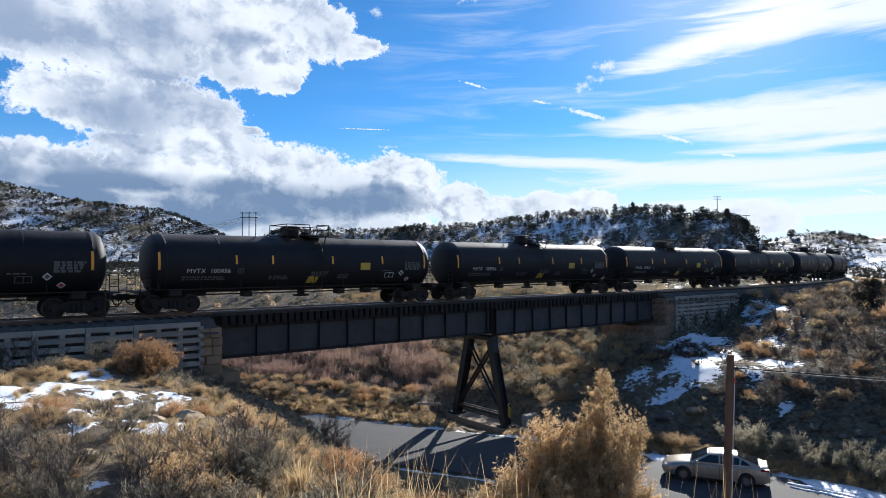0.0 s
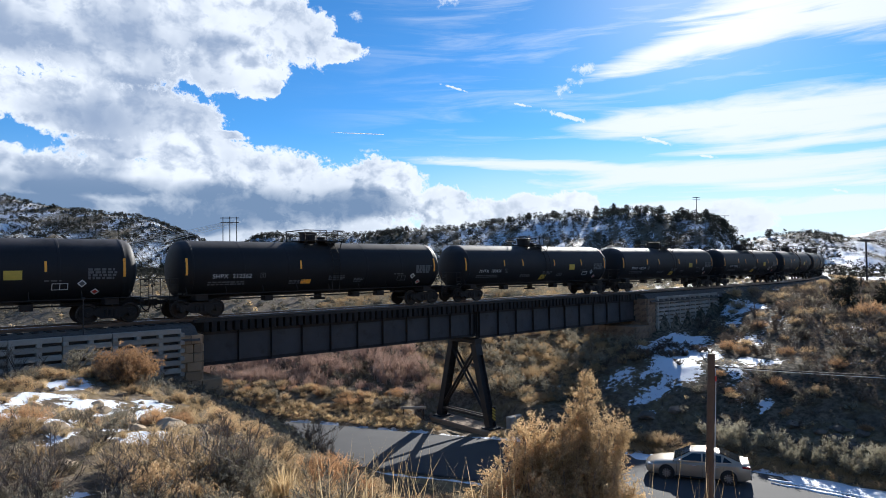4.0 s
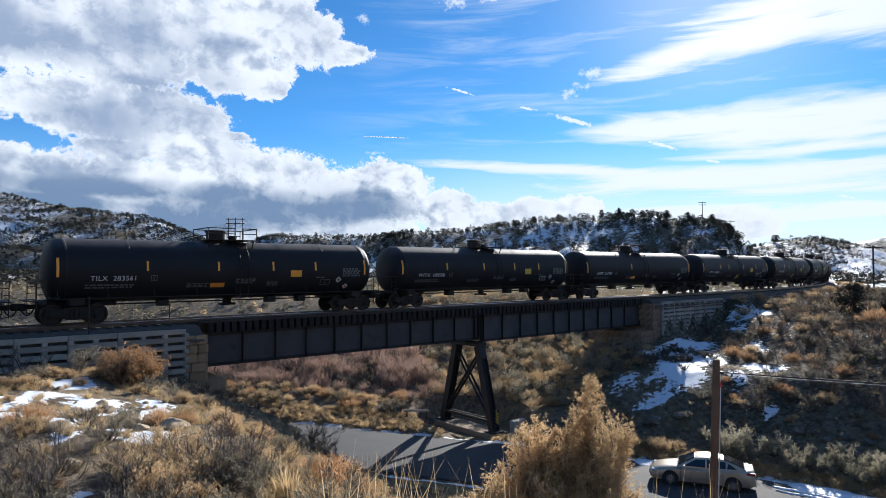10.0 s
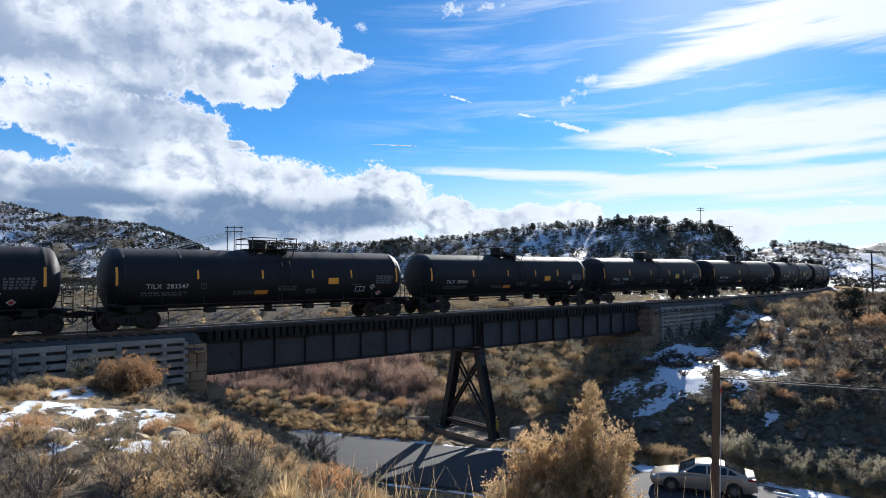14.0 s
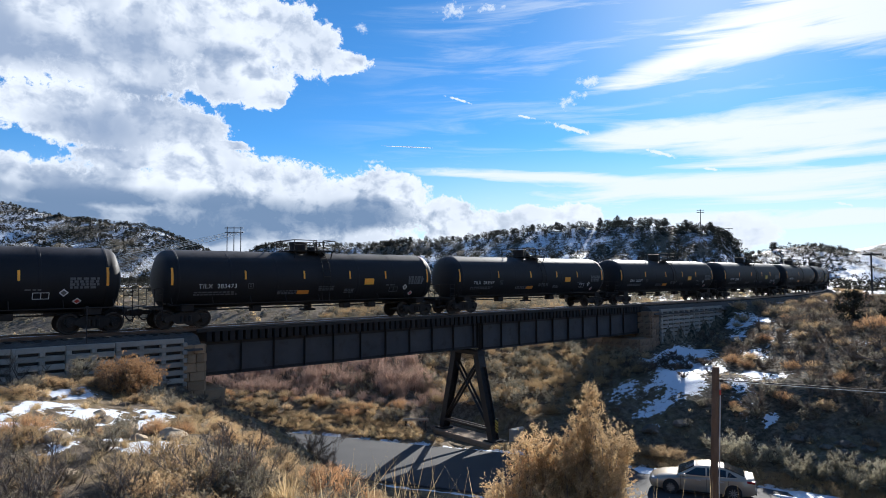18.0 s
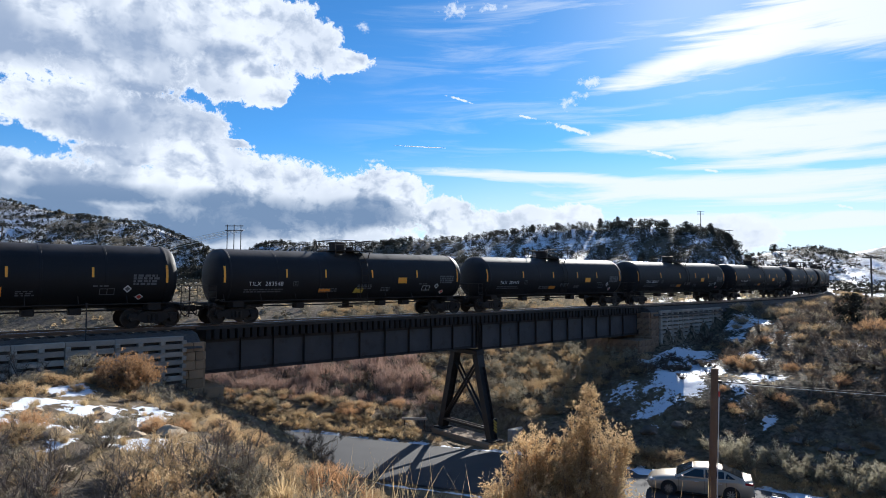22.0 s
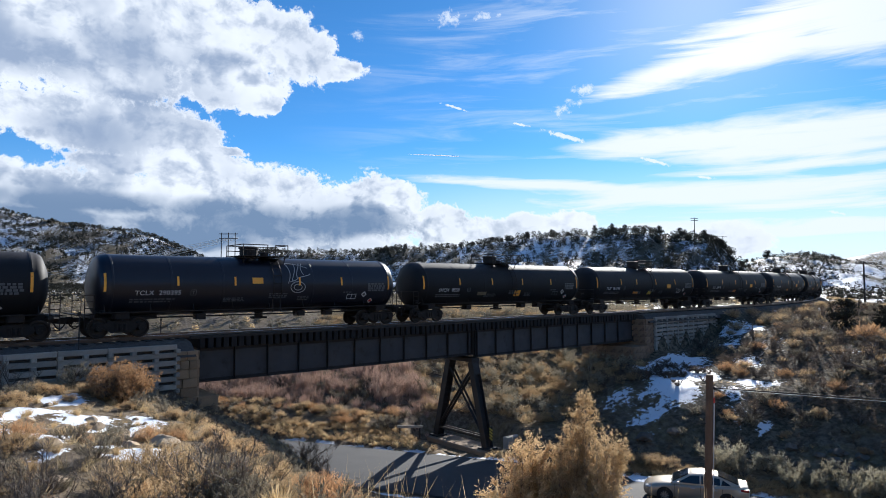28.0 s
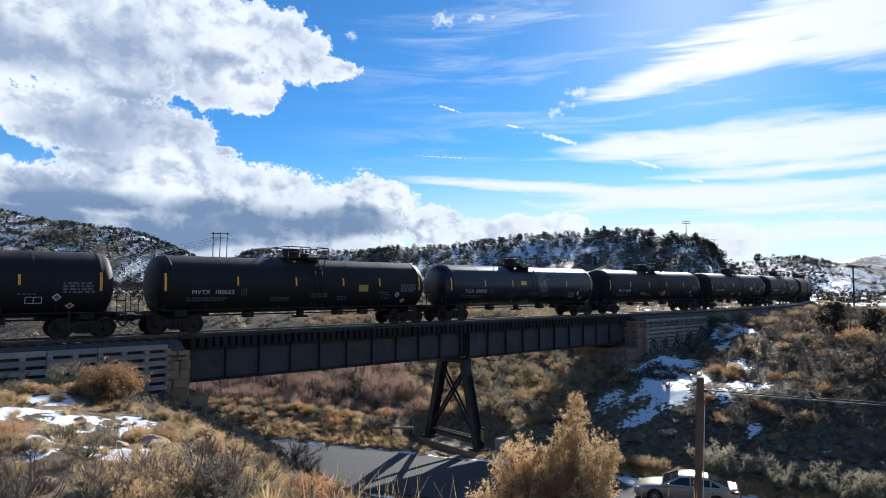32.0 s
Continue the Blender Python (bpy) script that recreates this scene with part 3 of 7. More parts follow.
BANKSNOW += [(30.5, 61.5, 1.15, 0.66, 0.88), (29.8, 60.7, 1.42, 1.71, 0.88), (32.1, 61, 0.86, 1.98, 0.88), (27.7, 57, 0.8, 1.13, 0.88), (29.6, 62.6, 0.7, 0.35, 0.88), (25.9, 50.6, 0.57, 2.37, 0.88), (22.7, 43.9, 0.82, 1.38, 0.88), (20.8, 42.4, 0.8, 0.43, 0.88), (23.3, 42.6, 0.6, 0.7, 0.88), (40.9, 71.6, 1.01, 3.14, 0.88), (51.2, 79.6, 1.49, 3.5, 0.88), (36, 57.2, 0.43, 2.3, 0.88), (20.6, 38.3, 0.43, 0.41, 0.88), (19.9, 37.9, 0.28, 0.3, 0.88), (16.8, 38.6, 0.22, 0.3, 0.88)]
SNOWS = NEARSNOW + BANKSNOW


def m_n(x, y):
    return x * NV[0] + (y - D0) * NV[1]


def cover(x, y, z):
    """How much snow, brush and grit lies where."""
    away = np.hypot(x, y)
    snow = 0.10 + 0.16 * wander(x, y, 9, 61) * step(y, 24, 34)
    for a, b, ra, rb, w in SNOWS:
        snow = np.maximum(snow, w - 0.03 - 0.5 * np.hypot((x - a) / ra, (y - b) / rb))
    snow = snow + 0.09 * step(-x / np.maximum(y, 1), 0.30, 0.42) * step(y, 9, 11) * (1 - step(y, 22, 25)) * (y > 1)
    beside = (m_n(x, y) > 1.5) & (m_n(x, y) < 3.9) & (x > 15) & (x < 32)
    snow = np.where(beside, 0.1, snow)
    right = step(x, 14, 20) * step(y, 34, 40)
    snow = snow + 0.13 * right * step(away, 30, 40)
    dr, side, _ = nearest(x, y, ROAD)
    verge = 0.80 * step(-np.abs(dr - ROAD_HALF - 0.2), -0.75, -0.2) * step(side * -1, 0, 0.5) * step(x, -3, 5)
    verge = np.maximum(verge, 0.80 * step(-np.abs(dr - ROAD_HALF - 0.25), -0.55, -0.1) * step(side * -1, 0, 0.5) * step(x, -16, -10))
    verge = np.maximum(verge, 0.72 * step(-np.abs(dr - ROAD_HALF - 0.8), -1.1, -0.2) * step(side, 0, 0.5) * step(x, -5, -2) * step(-x, -8, -4))
    snow = np.maximum(snow, verge)
    far = step(away, 90, 170)
    snow = snow + far * (0.33 + 0.13 * wander(x, y, 120, 62) + 0.10 * wander(x, y, 30, 63)) - 0.10 * far * step(z, 60, 130) - 0.10 * step(x, 40, 90) * step(away, 80, 120) + 0.33 * step(-(m_n(x, y)), 4.5, 9) * step(-away, -130, -90) * step(np.abs(x * U[0] + (y - D0) * U[1] - 4), 20, 26)
    brush = np.clip(0.30 + 0.7 * step(-(m_n(x, y)), 4, 8) * step(np.abs(x * U[0] + (y - D0) * U[1] - 4), 19, 22) + 0.5 * step(away, 60, 140) + 0.7 * right * step(-away, -140, -70), 0, 1)
    grit = np.clip(0.5 + 0.5 * wander(x, y, 25, 64), 0, 1)
    return np.clip(snow, 0, 1), brush, grit


def ground_sheet():
    k, b = 215, 6.6
    line = np.sinh(np.linspace(-b, b, 2 * k + 1)) * 2800 / math.sinh(b)
    xs, ys = line - 2.0, line + 17.0
    gx, gy = np.meshgrid(xs, ys)
    z = land(gx, gy)
    nx = len(xs)
    co = np.stack([gx.ravel(), gy.ravel(), z.ravel()], 1)
    i = np.arange(nx - 1)
    a = (i[:, None] * nx + i[None, :]).ravel()
    quads = np.stack([a, a + 1, a + nx + 1, a + nx], 1)
    me = bpy.data.meshes.new("ground")
    me.vertices.add(len(co)), me.loops.add(quads.size), me.polygons.add(len(quads))
    me.vertices.foreach_set("co", co.astype(np.float32).ravel())
    me.loops.foreach_set("vertex_index", quads.astype(np.int32).ravel())
    me.polygons.foreach_set("loop_start", np.arange(0, quads.size, 4, dtype=np.int32))
    me.update(calc_edges=True)
    me.shade_smooth()
    at = me.color_attributes.new("cover", "FLOAT_COLOR", "POINT")
    s, br, gr = cover(gx, gy, z)
    at.data.foreach_set("color", np.stack([s.ravel(), br.ravel(), gr.ravel(), np.ones(s.size)], 1).astype(np.float32).ravel())
    me.materials.append(GROUND)
    return tagged(new("ground", me), "dry sagebrush hillside with patches of old snow", "ground", kind="structure")


ground_sheet()


def strip(name, line, half, z, material, label, category, thick=0.25, crown=0.06):
    """A band of even width along a line in plan."""
    pts = [Vector((*p[:2], 0)) for p in line]
    prof = [(-half, -thick), (-half, 0), (-half * 0.5, crown * 0.75), (0, crown), (half * 0.5, crown * 0.75), (half, 0), (half, -thick)]
    bm = fresh()
    rings = []
    for i, p in enumerate(pts):
        d = (pts[min(i + 1, len(pts) - 1)] - pts[max(i - 1, 0)]).normalized()
        nrm = Vector((d.y, -d.x, 0))
        rings.append([bm.verts.new(p + nrm * a + Vector((0, 0, z + b))) for a, b in prof])
    for p, q in zip(rings, rings[1:]):
        for j in range(len(prof) - 1):
            bm.faces.new((p[j], q[j], q[j + 1], p[j + 1]))
    bmesh.ops.recalc_face_normals(bm, faces=bm.faces)
    ob = part(name, bm, material)
    return tagged(ob, label, category, kind="structure")


strip("road", ROAD, ROAD_HALF, ROAD_Z, ASPHALT, "worn grey asphalt road passing under the bridge", "road")


def road_snow(x0, x1, inner, outer, seed):
    """Packed snow lying along the road's far edge, between two distances from its middle."""
    line = [p for p in smooth_line([tuple(q) for q in ROAD if x0 - 6 < q[0] < x1 + 6], 16)]
    pts = [Vector((p[0], p[1], 0)) for p in line if x0 < p[0] < x1]
    bm = fresh()
    rows = []
    for i, p in enumerate(pts):
        d = (pts[min(i + 1, len(pts) - 1)] - pts[max(i - 1, 0)]).normalized()
        n = Vector((-d.y, d.x, 0))
        w1, w2 = (float(wander(np.array(p.x), np.array(p.y + k), 1.7, seed)) for k in (0, 40))
        end = min(1.0, i / 6, (len(pts) - 1 - i) / 6) * 0.9 + 0.1
        mid = (inner + outer) / 2
        a, b = mid + (inner - mid) * end + 0.10 * w1, mid + (outer - mid) * end + 0.12 * w2
        row = []
        for k, lift in ((0, -0.01), (0.12, 0.045), (0.5, 0.06), (0.88, 0.05), (1, -0.08)):
            o = a + (b - a) * k
            row.append(bm.verts.new(p + n * o + Vector((0, 0, ROAD_Z + 0.06 * max(0, 1 - o / ROAD_HALF) ** 0.6 + lift))))
        rows.append(row)
    for p, q in zip(rows, rows[1:]):
        for j in range(4):
            bm.faces.new((p[j], p[j + 1], q[j + 1], q[j]))
    bmesh.ops.recalc_face_normals(bm, faces=bm.faces)
    return tagged(part("snow_bank", bm, SNOW, smooth=True), "packed old snow with wheel ruts along the road's edge", "snow", kind="structure")


road_snow(15.6, 44, 3.05, 4.3, 1)
road_snow(15.2, 44, 2.62, 2.86, 2)
road_snow(15.4, 44, 2.15, 2.38, 3)
road_snow(9.6, 13.6, 3.0, 4.3, 4)

# ---------------------------------------------------------------- track
def rail_line(n, s0, s1, step_len):
    ss = np.arange(s0, s1 + 0.1, step_len)
    return [on_track(s, n, RAIL).translation for s in ss]


def sweep(bm, pts, prof):
    """Draw a closed profile (across, up) along a line of points."""
    rings = []
    for i, p in enumerate(pts):
        d = pts[min(i + 1, len(pts) - 1)] - pts[max(i - 1, 0)]
        d = Vector((d.x, d.y, 0)).normalized()
        nrm = Vector((d.y, -d.x, 0))
        rings.append([bm.verts.new(p + nrm * a + Vector((0, 0, b))) for a, b in prof])
    k = len(prof)
    for p, q in zip(rings, rings[1:]):
        for j in range(k):
            bm.faces.new((p[j], q[j], q[(j + 1) % k], p[(j + 1) % k]))
    bm.faces.new(rings[0]), bm.faces.new(rings[-1][::-1])
    bmesh.ops.recalc_face_normals(bm, faces=bm.faces)
    return bm


track = thing("railway_track", Matrix.Identity(4), "single railway track on dark timber ties and ballast", "track", kind="structure")
for n in (-0.75, 0.75):
    pts = rail_line(n, -220, 320, 4)
    part("rail", sweep(fresh(), pts, [(-0.07, -0.17), (0.07, -0.17), (0.07, -0.15), (0.015, -0.13), (0.015, -0.045), (0.036, -0.035), (0.036, -0.008), (-0.036, -0.008), (-0.036, -0.035), (-0.015, -0.045), (-0.015, -0.13), (-0.07, -0.15)]), RAILSTEEL, track, "rusty steel rail")
    part("rail_head", sweep(fresh(), pts, [(-0.033, -0.008), (0.033, -0.008), (0.028, 0.0), (-0.028, 0.0)]), RAILTOP, track, "bright worn running surface of a rail")
for a, b in ((-220, SPAN_L - 0.4), (SPAN_R + 0.4, 320)):
    pts = rail_line(0, a, b, 4)
    part("ballast_bed", sweep(fresh(), pts, [(-2.7, -0.95), (-1.9, -0.32), (-1.2, -0.21), (1.2, -0.21), (1.9, -0.32), (2.7, -0.95)]), BALLAST, track)
bm = fresh()
box(bm, -0.11, 0.11, -1.3, 1.3, -0.36, -0.17, 0.012)
tie = part("tie", bm, TIMBER, track, m=on_track(-40, 0, RAIL))
s = -39.5
while s < 75:
    if not (SPAN_L - 0.3 < s < SPAN_R + 0.3):
        share(tie, on_track(s, random.uniform(-0.03, 0.03), RAIL + random.uniform(-0.012, 0.0), random.uniform(-0.02, 0.02)), track)
    s += 0.53

# ---------------------------------------------------------------- bridge
bridge = thing("girder_bridge", on_track(0, 0, 0), "black steel plate-girder railway bridge on stone abutments", "bridge")


def bpart(name, bm, material, label="", parent=None, smooth=False, m=None):
    return part(name, bm, material, parent or bridge, label, smooth, m)


def girder(m0, m1, n, z0, z1, edges, out):
    """A riveted plate girder: web, flanges, and a stiffener at each bay's edge."""
    web = bpart("girder_web", box(fresh(), m0, m1, -n - 0.01, -n + 0.01, z0, z1), GIRDER, "dark painted girder plate")
    bm = fresh()
    for z, w in ((z0, 0.20), (z1 - 0.03, 0.20)):
        box(bm, m0, m1, -n - w, -n + w, z, z + 0.035, 0.004)
    box(bm, m0, m1, -n - 0.03, -n + 0.03, z0 + 0.035, z0 + 0.16)
    box(bm, m0, m1, -n - 0.03, -n + 0.03, z1 - 0.18, z1 - 0.03)
    part("flange", bm, DARKSTEEL, web)
    bm = fresh()
    box(bm, -0.055, 0.055, 0, 0.02, z0 + 0.04, z1 - 0.03)
    box(bm, -0.01, 0.01, 0, 0.15, z0 + 0.04, z1 - 0.03)
    first = None
    for m in edges:
        pose_m = Matrix.Translation((m, -n - 0.012 * out, 0)) @ Matrix.Diagonal((1, -out, 1, 1))
        if first is None:
            first = part("stiffener", bm, DARKSTEEL, web, m=pose_m)
        else:
            share(first, pose_m, web)
    bm = fresh()
    k = 0
    while m0 + 0.12 + k * 0.13 < m1 - 0.1:
        for z in (z0 + 0.10, z1 - 0.10):
            x = m0 + 0.12 + k * 0.13
            box(bm, x - 0.014, x + 0.014, -n - out * 0.03 - 0.012, -n - out * 0.03 + 0.012, z - 0.014, z + 0.014)
        k += 1
    rv = part("rivets", bm, DARKSTEEL, web)
    rv["kind"] = "stuff"


for n, out in ((1.1, 1), (-1.1, -1)):
    girder(SPAN_L, BENT_M - 0.06, n, 5.60, 7.30, [SPAN_L + 0.06 + 1.825 * i for i in range(11)] + [BENT_M - 0.12], out)
    girder(BENT_M + 0.06, SPAN_R, n, 5.42, 7.30, [BENT_M + 0.12] + [3.75 + 1.87 * i for i in range(10)] + [SPAN_R - 0.06], out)
# frames between the girders
bm = fresh()
for z in (5.7, 7.15):
    box(bm, -0.05, 0.05, -1.08, 1.08, z - 0.05, z + 0.05)
tube(bm, (0, -1.05, 5.75), (0, 1.05, 7.1), 0.045, n=4), tube(bm, (0, 1.05, 5.75), (0, -1.05, 7.1), 0.045, n=4)
cross = bpart("cross_frame", bm, DARKSTEEL, m=Matrix.Translation((SPAN_L + 0.4, 0, 0)))
for i in range(1, 13):
    share(cross, Matrix.Translation((SPAN_L + 0.4 + i * (SPAN_R - SPAN_L - 0.8) / 12, 0, 0)), bridge)
# bridge ties, guard timbers, walkway
bm = fresh()
box(bm, -0.13, 0.13, -1.52, 1.50, 7.305, 7.83, 0.01)
btie = bpart("bridge_tie", bm, SHADETIMBER, m=Matrix.Translation((SPAN_L + 0.1, 0, 0)))
k = 1
while SPAN_L + 0.1 + 0.40 * k < SPAN_R - 0.1:
    share(btie, Matrix.Translation((SPAN_L + 0.1 + 0.40 * k, random.uniform(-0.04, 0.04), random.uniform(-0.015, 0))), bridge)
    k += 1
for y in (-1.45, 1.40):
    bpart("guard_timber", box(fresh(), SPAN_L - 0.5, SPAN_R + 0.5, y - 0.09, y + 0.09, 7.80, 7.96, 0.01), TIMBER)
for y in (-0.28, 0.28):
    bpart("guard_rail", box(fresh(), SPAN_L - 3, SPAN_R + 3, y - 0.03, y + 0.03, 7.82, 7.97, 0.01), RAILSTEEL)

# the bent: two battered legs, crossed braces, sills on a footing
bent = bpart("bent", box(fresh(), BENT_M - 0.35, BENT_M + 0.35, -1.45, 1.45, 5.12, 5.40, 0.02), DARKSTEEL, "black braced steel bent")
for sgn in (-1, 1):
    a, b = Vector((BENT_M, sgn * 1.15, 5.12)), Vector((BENT_M, sgn * 2.55, -0.44))
    d = (b - a).normalized()
    bm = fresh()
    for k in (-1, 1):
        q = Matrix.Translation((a + b) / 2) @ d.to_track_quat("Z", "X").to_matrix().to_4x4()
        L2 = (b - a).length / 2
        box(bm, -0.24, 0.24, k * 0.28 - 0.02, k * 0.28 + 0.02, -L2, L2, m=q)
    box(bm, -0.03, 0.03, -0.26, 0.26, -L2, L2, m=q)
    for k in (-1, 1):
        box(bm, k * 0.22 - 0.015, k * 0.22 + 0.015, -0.27, 0.27, -L2, -L2 + 0.9, m=q)
    z = -(b - a).length / 2 + 0.3
    while z < (b - a).length / 2 - 0.2:
        for x in (-0.17, 0.17):
            box(bm, x - 0.01, x + 0.01, -0.24, 0.24, z, z + 0.07, m=q)
        z += 0.42
    part("leg", bm, DARKSTEEL, bent)
    bm = fresh()
    box(bm, BENT_M - 0.5, BENT_M + 0.5, sgn * 2.58 - 0.45, sgn * 2.58 + 0.45, -0.52, -0.42, 0.02)
    part("base_plate", bm, DARKSTEEL, bent)
for sgn in (-1, 1):
    for off in (-0.16, 0.16):
        bm = fresh()
        tube(bm, (BENT_M + off, sgn * 1.25, 4.75), (BENT_M + off, -sgn * 2.35, 0.25), 0.11, n=4)
        part("brace", bm, DARKSTEEL, bent)
bm = fresh()
for off in (-0.2, 0.2):
    box(bm, BENT_M + off - 0.03, BENT_M + off + 0.03, -2.3, 2.3, 0.10, 0.28)
part("strut", bm, DARKSTEEL, bent)
# yellow and black hazard board on the leg by the road
hz = part("hazard_board", box(fresh(), BENT_M - 0.16, BENT_M + 0.16, -2.86, -2.82, 0.05, 1.0, 0.005), TRUCK, bent, "black and yellow striped hazard board")
for k in range(4):
    bm = fresh()
    box(bm, -0.18, 0.18, -0.008, 0.008, -0.05, 0.05, m=Matrix.Translation((BENT_M, -2.865, 0.20 + k * 0.2)) @ Matrix.Rotation(radians(40), 4, "Y") )
    part("stripe", bm, DIMYELLOW, hz)

footing = thing("footing", on_track(BENT_M, 0, 0), "low concrete footing wall under the bridge bent", "footing")
bm = fresh()
box(bm, -0.75, 0.95, -3.0, 3.0, -1.3, -0.53, 0.05)
part("plinth", bm, SLAB, footing, "tan concrete slab")
bm = fresh()
box(bm, 1.3, 6.5, -3.2, -2.7, -1.1, 0.10, 0.05)
part("low_wall", bm, CONCRETE, footing)


def masonry(name, m0, m1, n0, n1, z0, z1, course, label, rock=STONE):
    """A pier of squared sandstone blocks round a core; n grows towards the road's lower side."""
    ob = thing(name, on_track(0, 0, 0), label, "abutment", kind="structure")
    part("core", box(fresh(), m0 + 0.06, m1 - 0.06, -n1 + 0.06, -n0 - 0.06, z0, z1 - 0.02), rock, ob)
    r = random.Random(name)
    rows = max(2, round((z1 - z0) / course))
    hgt = (z1 - z0) / rows
    meshes = {}

    def block(w, axis):
        key = (round(w, 1), axis, r.randrange(2))
        if key not in meshes:
            bm = fresh()
            w2 = round(w, 1)
            if axis == "x":
                box(bm, -w2 / 2 + 0.008, w2 / 2 - 0.008, -0.12, 0.12, -hgt / 2 + 0.008, hgt / 2 - 0.008, 0.025)
            else:
                box(bm, -0.12, 0.12, -w2 / 2 + 0.008, w2 / 2 - 0.008, -hgt / 2 + 0.008, hgt / 2 - 0.008, 0.025)
            for v in bm.verts:
                v.co += Vector([r.uniform(-0.012, 0.012) for _ in range(3)])
            meshes[key] = part("stone", bm, rock, ob)
            return meshes[key], True
        return meshes[key], False

    for i in range(rows):
        z = z0 + (i + 0.5) * hgt
        for axis, lo, hi, faces in (("x", m0, m1, (-n1, -n0)), ("y", -n1, -n0, (m0, m1))):
            at = lo
            while at < hi - 0.05:
                w = min(r.choice((0.4, 0.6, 0.7, 0.9)), hi - at)
                if hi - at - w < 0.3:
                    w = hi - at
                for f in faces:
                    o, firsttime = block(w, axis)
                    off = r.uniform(-0.015, 0.015)
                    t = Matrix.Translation((at + w / 2, f + off, z)) if axis == "x" else Matrix.Translation((f + off, at + w / 2, z))
                    if firsttime:
                        o.matrix_basis = t
                    else:
                        share(o, t, ob)
                at += w
    return ob


masonry("abutment_west", -18.2, -15.88, -2.4, 2.45, 3.0, 7.32, 0.42, "pale sandstone block abutment at the bridge's end")
masonry("bridge_seat_west", -15.87, -14.95, -2.4, 2.45, 2.6, 5.12, 0.55, "sandstone bridge seat below the girders")
masonry("abutment_east", SPAN_R + 0.05, 24.15, -2.6, 2.35, 3.2, 7.38, 0.5, "brown-stained sandstone abutment beside the cribbed wall", BROWNSTONE)
masonry("bridge_seat_east", 20.6, SPAN_R + 0.04, -2.6, 2.65, 2.4, 5.10, 0.55, "wide sandstone bridge seat stained brown", BROWNSTONE)


def crib(name, m0, m1, n, z0, z1, label):
    """A wall of stacked stretchers with the ends of headers between them."""
    ob = thing(name, on_track(0, 0, 0), label, "retaining wall", kind="structure")
    part("backing", box(fresh(), m0, m1, -n + 0.20, -n + 0.5, z0, z1 - 0.05), BALLAST, ob)
    bm = fresh()
    box(bm, -0.92, 0.92, -0.09, 0.09, -0.115, 0.115, 0.02)
    beam = None
    bm2 = fresh()
    box(bm2, -0.10, 0.10, -0.16, 0.3, -0.09, 0.09, 0.015)
    head = None
    z, row = z1 - 0.1, 0
    r = random.Random(name)
    while z > z0:
        x = m0 + 0.92
        while x < m1:
            t = Matrix.Translation((min(x, m1 - 0.92), -n + r.uniform(-0.015, 0.015), z)) @ Matrix.Rotation(r.uniform(-0.006, 0.006), 4, "Y")
            if beam is None:
                beam = part("stretcher", bm, CRIB, ob, m=t)
            else:
                share(beam, t, ob)
            x += 1.86
        x = m0 + 0.1
        while x < m1 + 0.05:
            t = Matrix.Translation((x, -n, z - 0.18))
            if head is None:
                head = part("header", bm2, CRIB, ob, m=t)
            else:
                share(head, t, ob)
            x += 0.93
        z -= 0.36
        row += 1


crib("crib_wall_west", -46.0, -17.1, 3.25, 4.4, 7.72, "grey crib retaining wall of stacked beams along the track")
crib("crib_wall_east", 24.25, 35.5, 2.5, 4.1, 7.50, "weathered crib retaining wall of stacked beams below the track")

# ---------------------------------------------------------------- tank cars
PITCH, CENTRES, TANK_R, TANK_Z = 18.55, 14.45, 1.49, 2.44
WHEEL_R = 0.457


def on_shell(x, z, out=0.012):
    """A pose on the tank's flank that faces the camera: x along, z up, facing outwards."""
    a = math.asin(max(-0.99, min(0.99, (z - TANK_Z) / TANK_R)))
    r = TANK_R + out
    return Matrix.Translation((x, -r * math.cos(a), TANK_Z + r * math.sin(a))) @ Matrix.Rotation(a * -1.0, 4, "X") @ Matrix.Rotation(math.pi / 2, 4, "X")


def decal(bm, w, h, m=None, thick=0.006, segs=3, slant=0.0):
    """A thin plate bent to the tank's curve; x across, y up, centred."""
    rows = []
    for j in range(segs + 1):
        y = (j / segs - 0.5) * h
        sag = -(y * y) / (2 * TANK_R)
        rows.append([bm.verts.new((s * w / 2 + slant * y, y, sag + t)) for t in (0, thick) for s in (-1, 1)])
    fs = []
    for p, q in zip(rows, rows[1:]):
        fs += [bm.faces.new((p[2], p[3], q[3], q[2])), bm.faces.new((p[0], q[0], q[1], p[1])), bm.faces.new((p[0], p[2], q[2], q[0])), bm.faces.new((p[1], q[1], q[3], p[3]))]
    fs += [bm.faces.new((rows[0][0], rows[0][1], rows[0][3], rows[0][2])), bm.faces.new((rows[-1][0], rows[-1][2], rows[-1][3], rows[-1][1]))]
    if m:
        bmesh.ops.transform(bm, matrix=m, verts=[v for r in rows for v in r])
    return bm


def bars(bm, w, h, lines, seed, m=None, fill=0.62):
    """Unreadable stencilling: lines of short plain bars."""
    r = random.Random(seed)
    for i in range(lines):
        y = h / 2 - (i + 0.5) * h / lines
        x = -w / 2
        end = w / 2 * r.uniform(0.7, 1.0)
        while x < end - 0.04:
            k = min(r.uniform(0.08, 0.26), end - x)
            t = Matrix.Translation((x + k / 2, y, 0))
            decal(bm, k, h / lines * fill, (m @ t) if m else t, 0.004, 1)
            x += k + r.uniform(0.04, 0.08)
    return bm


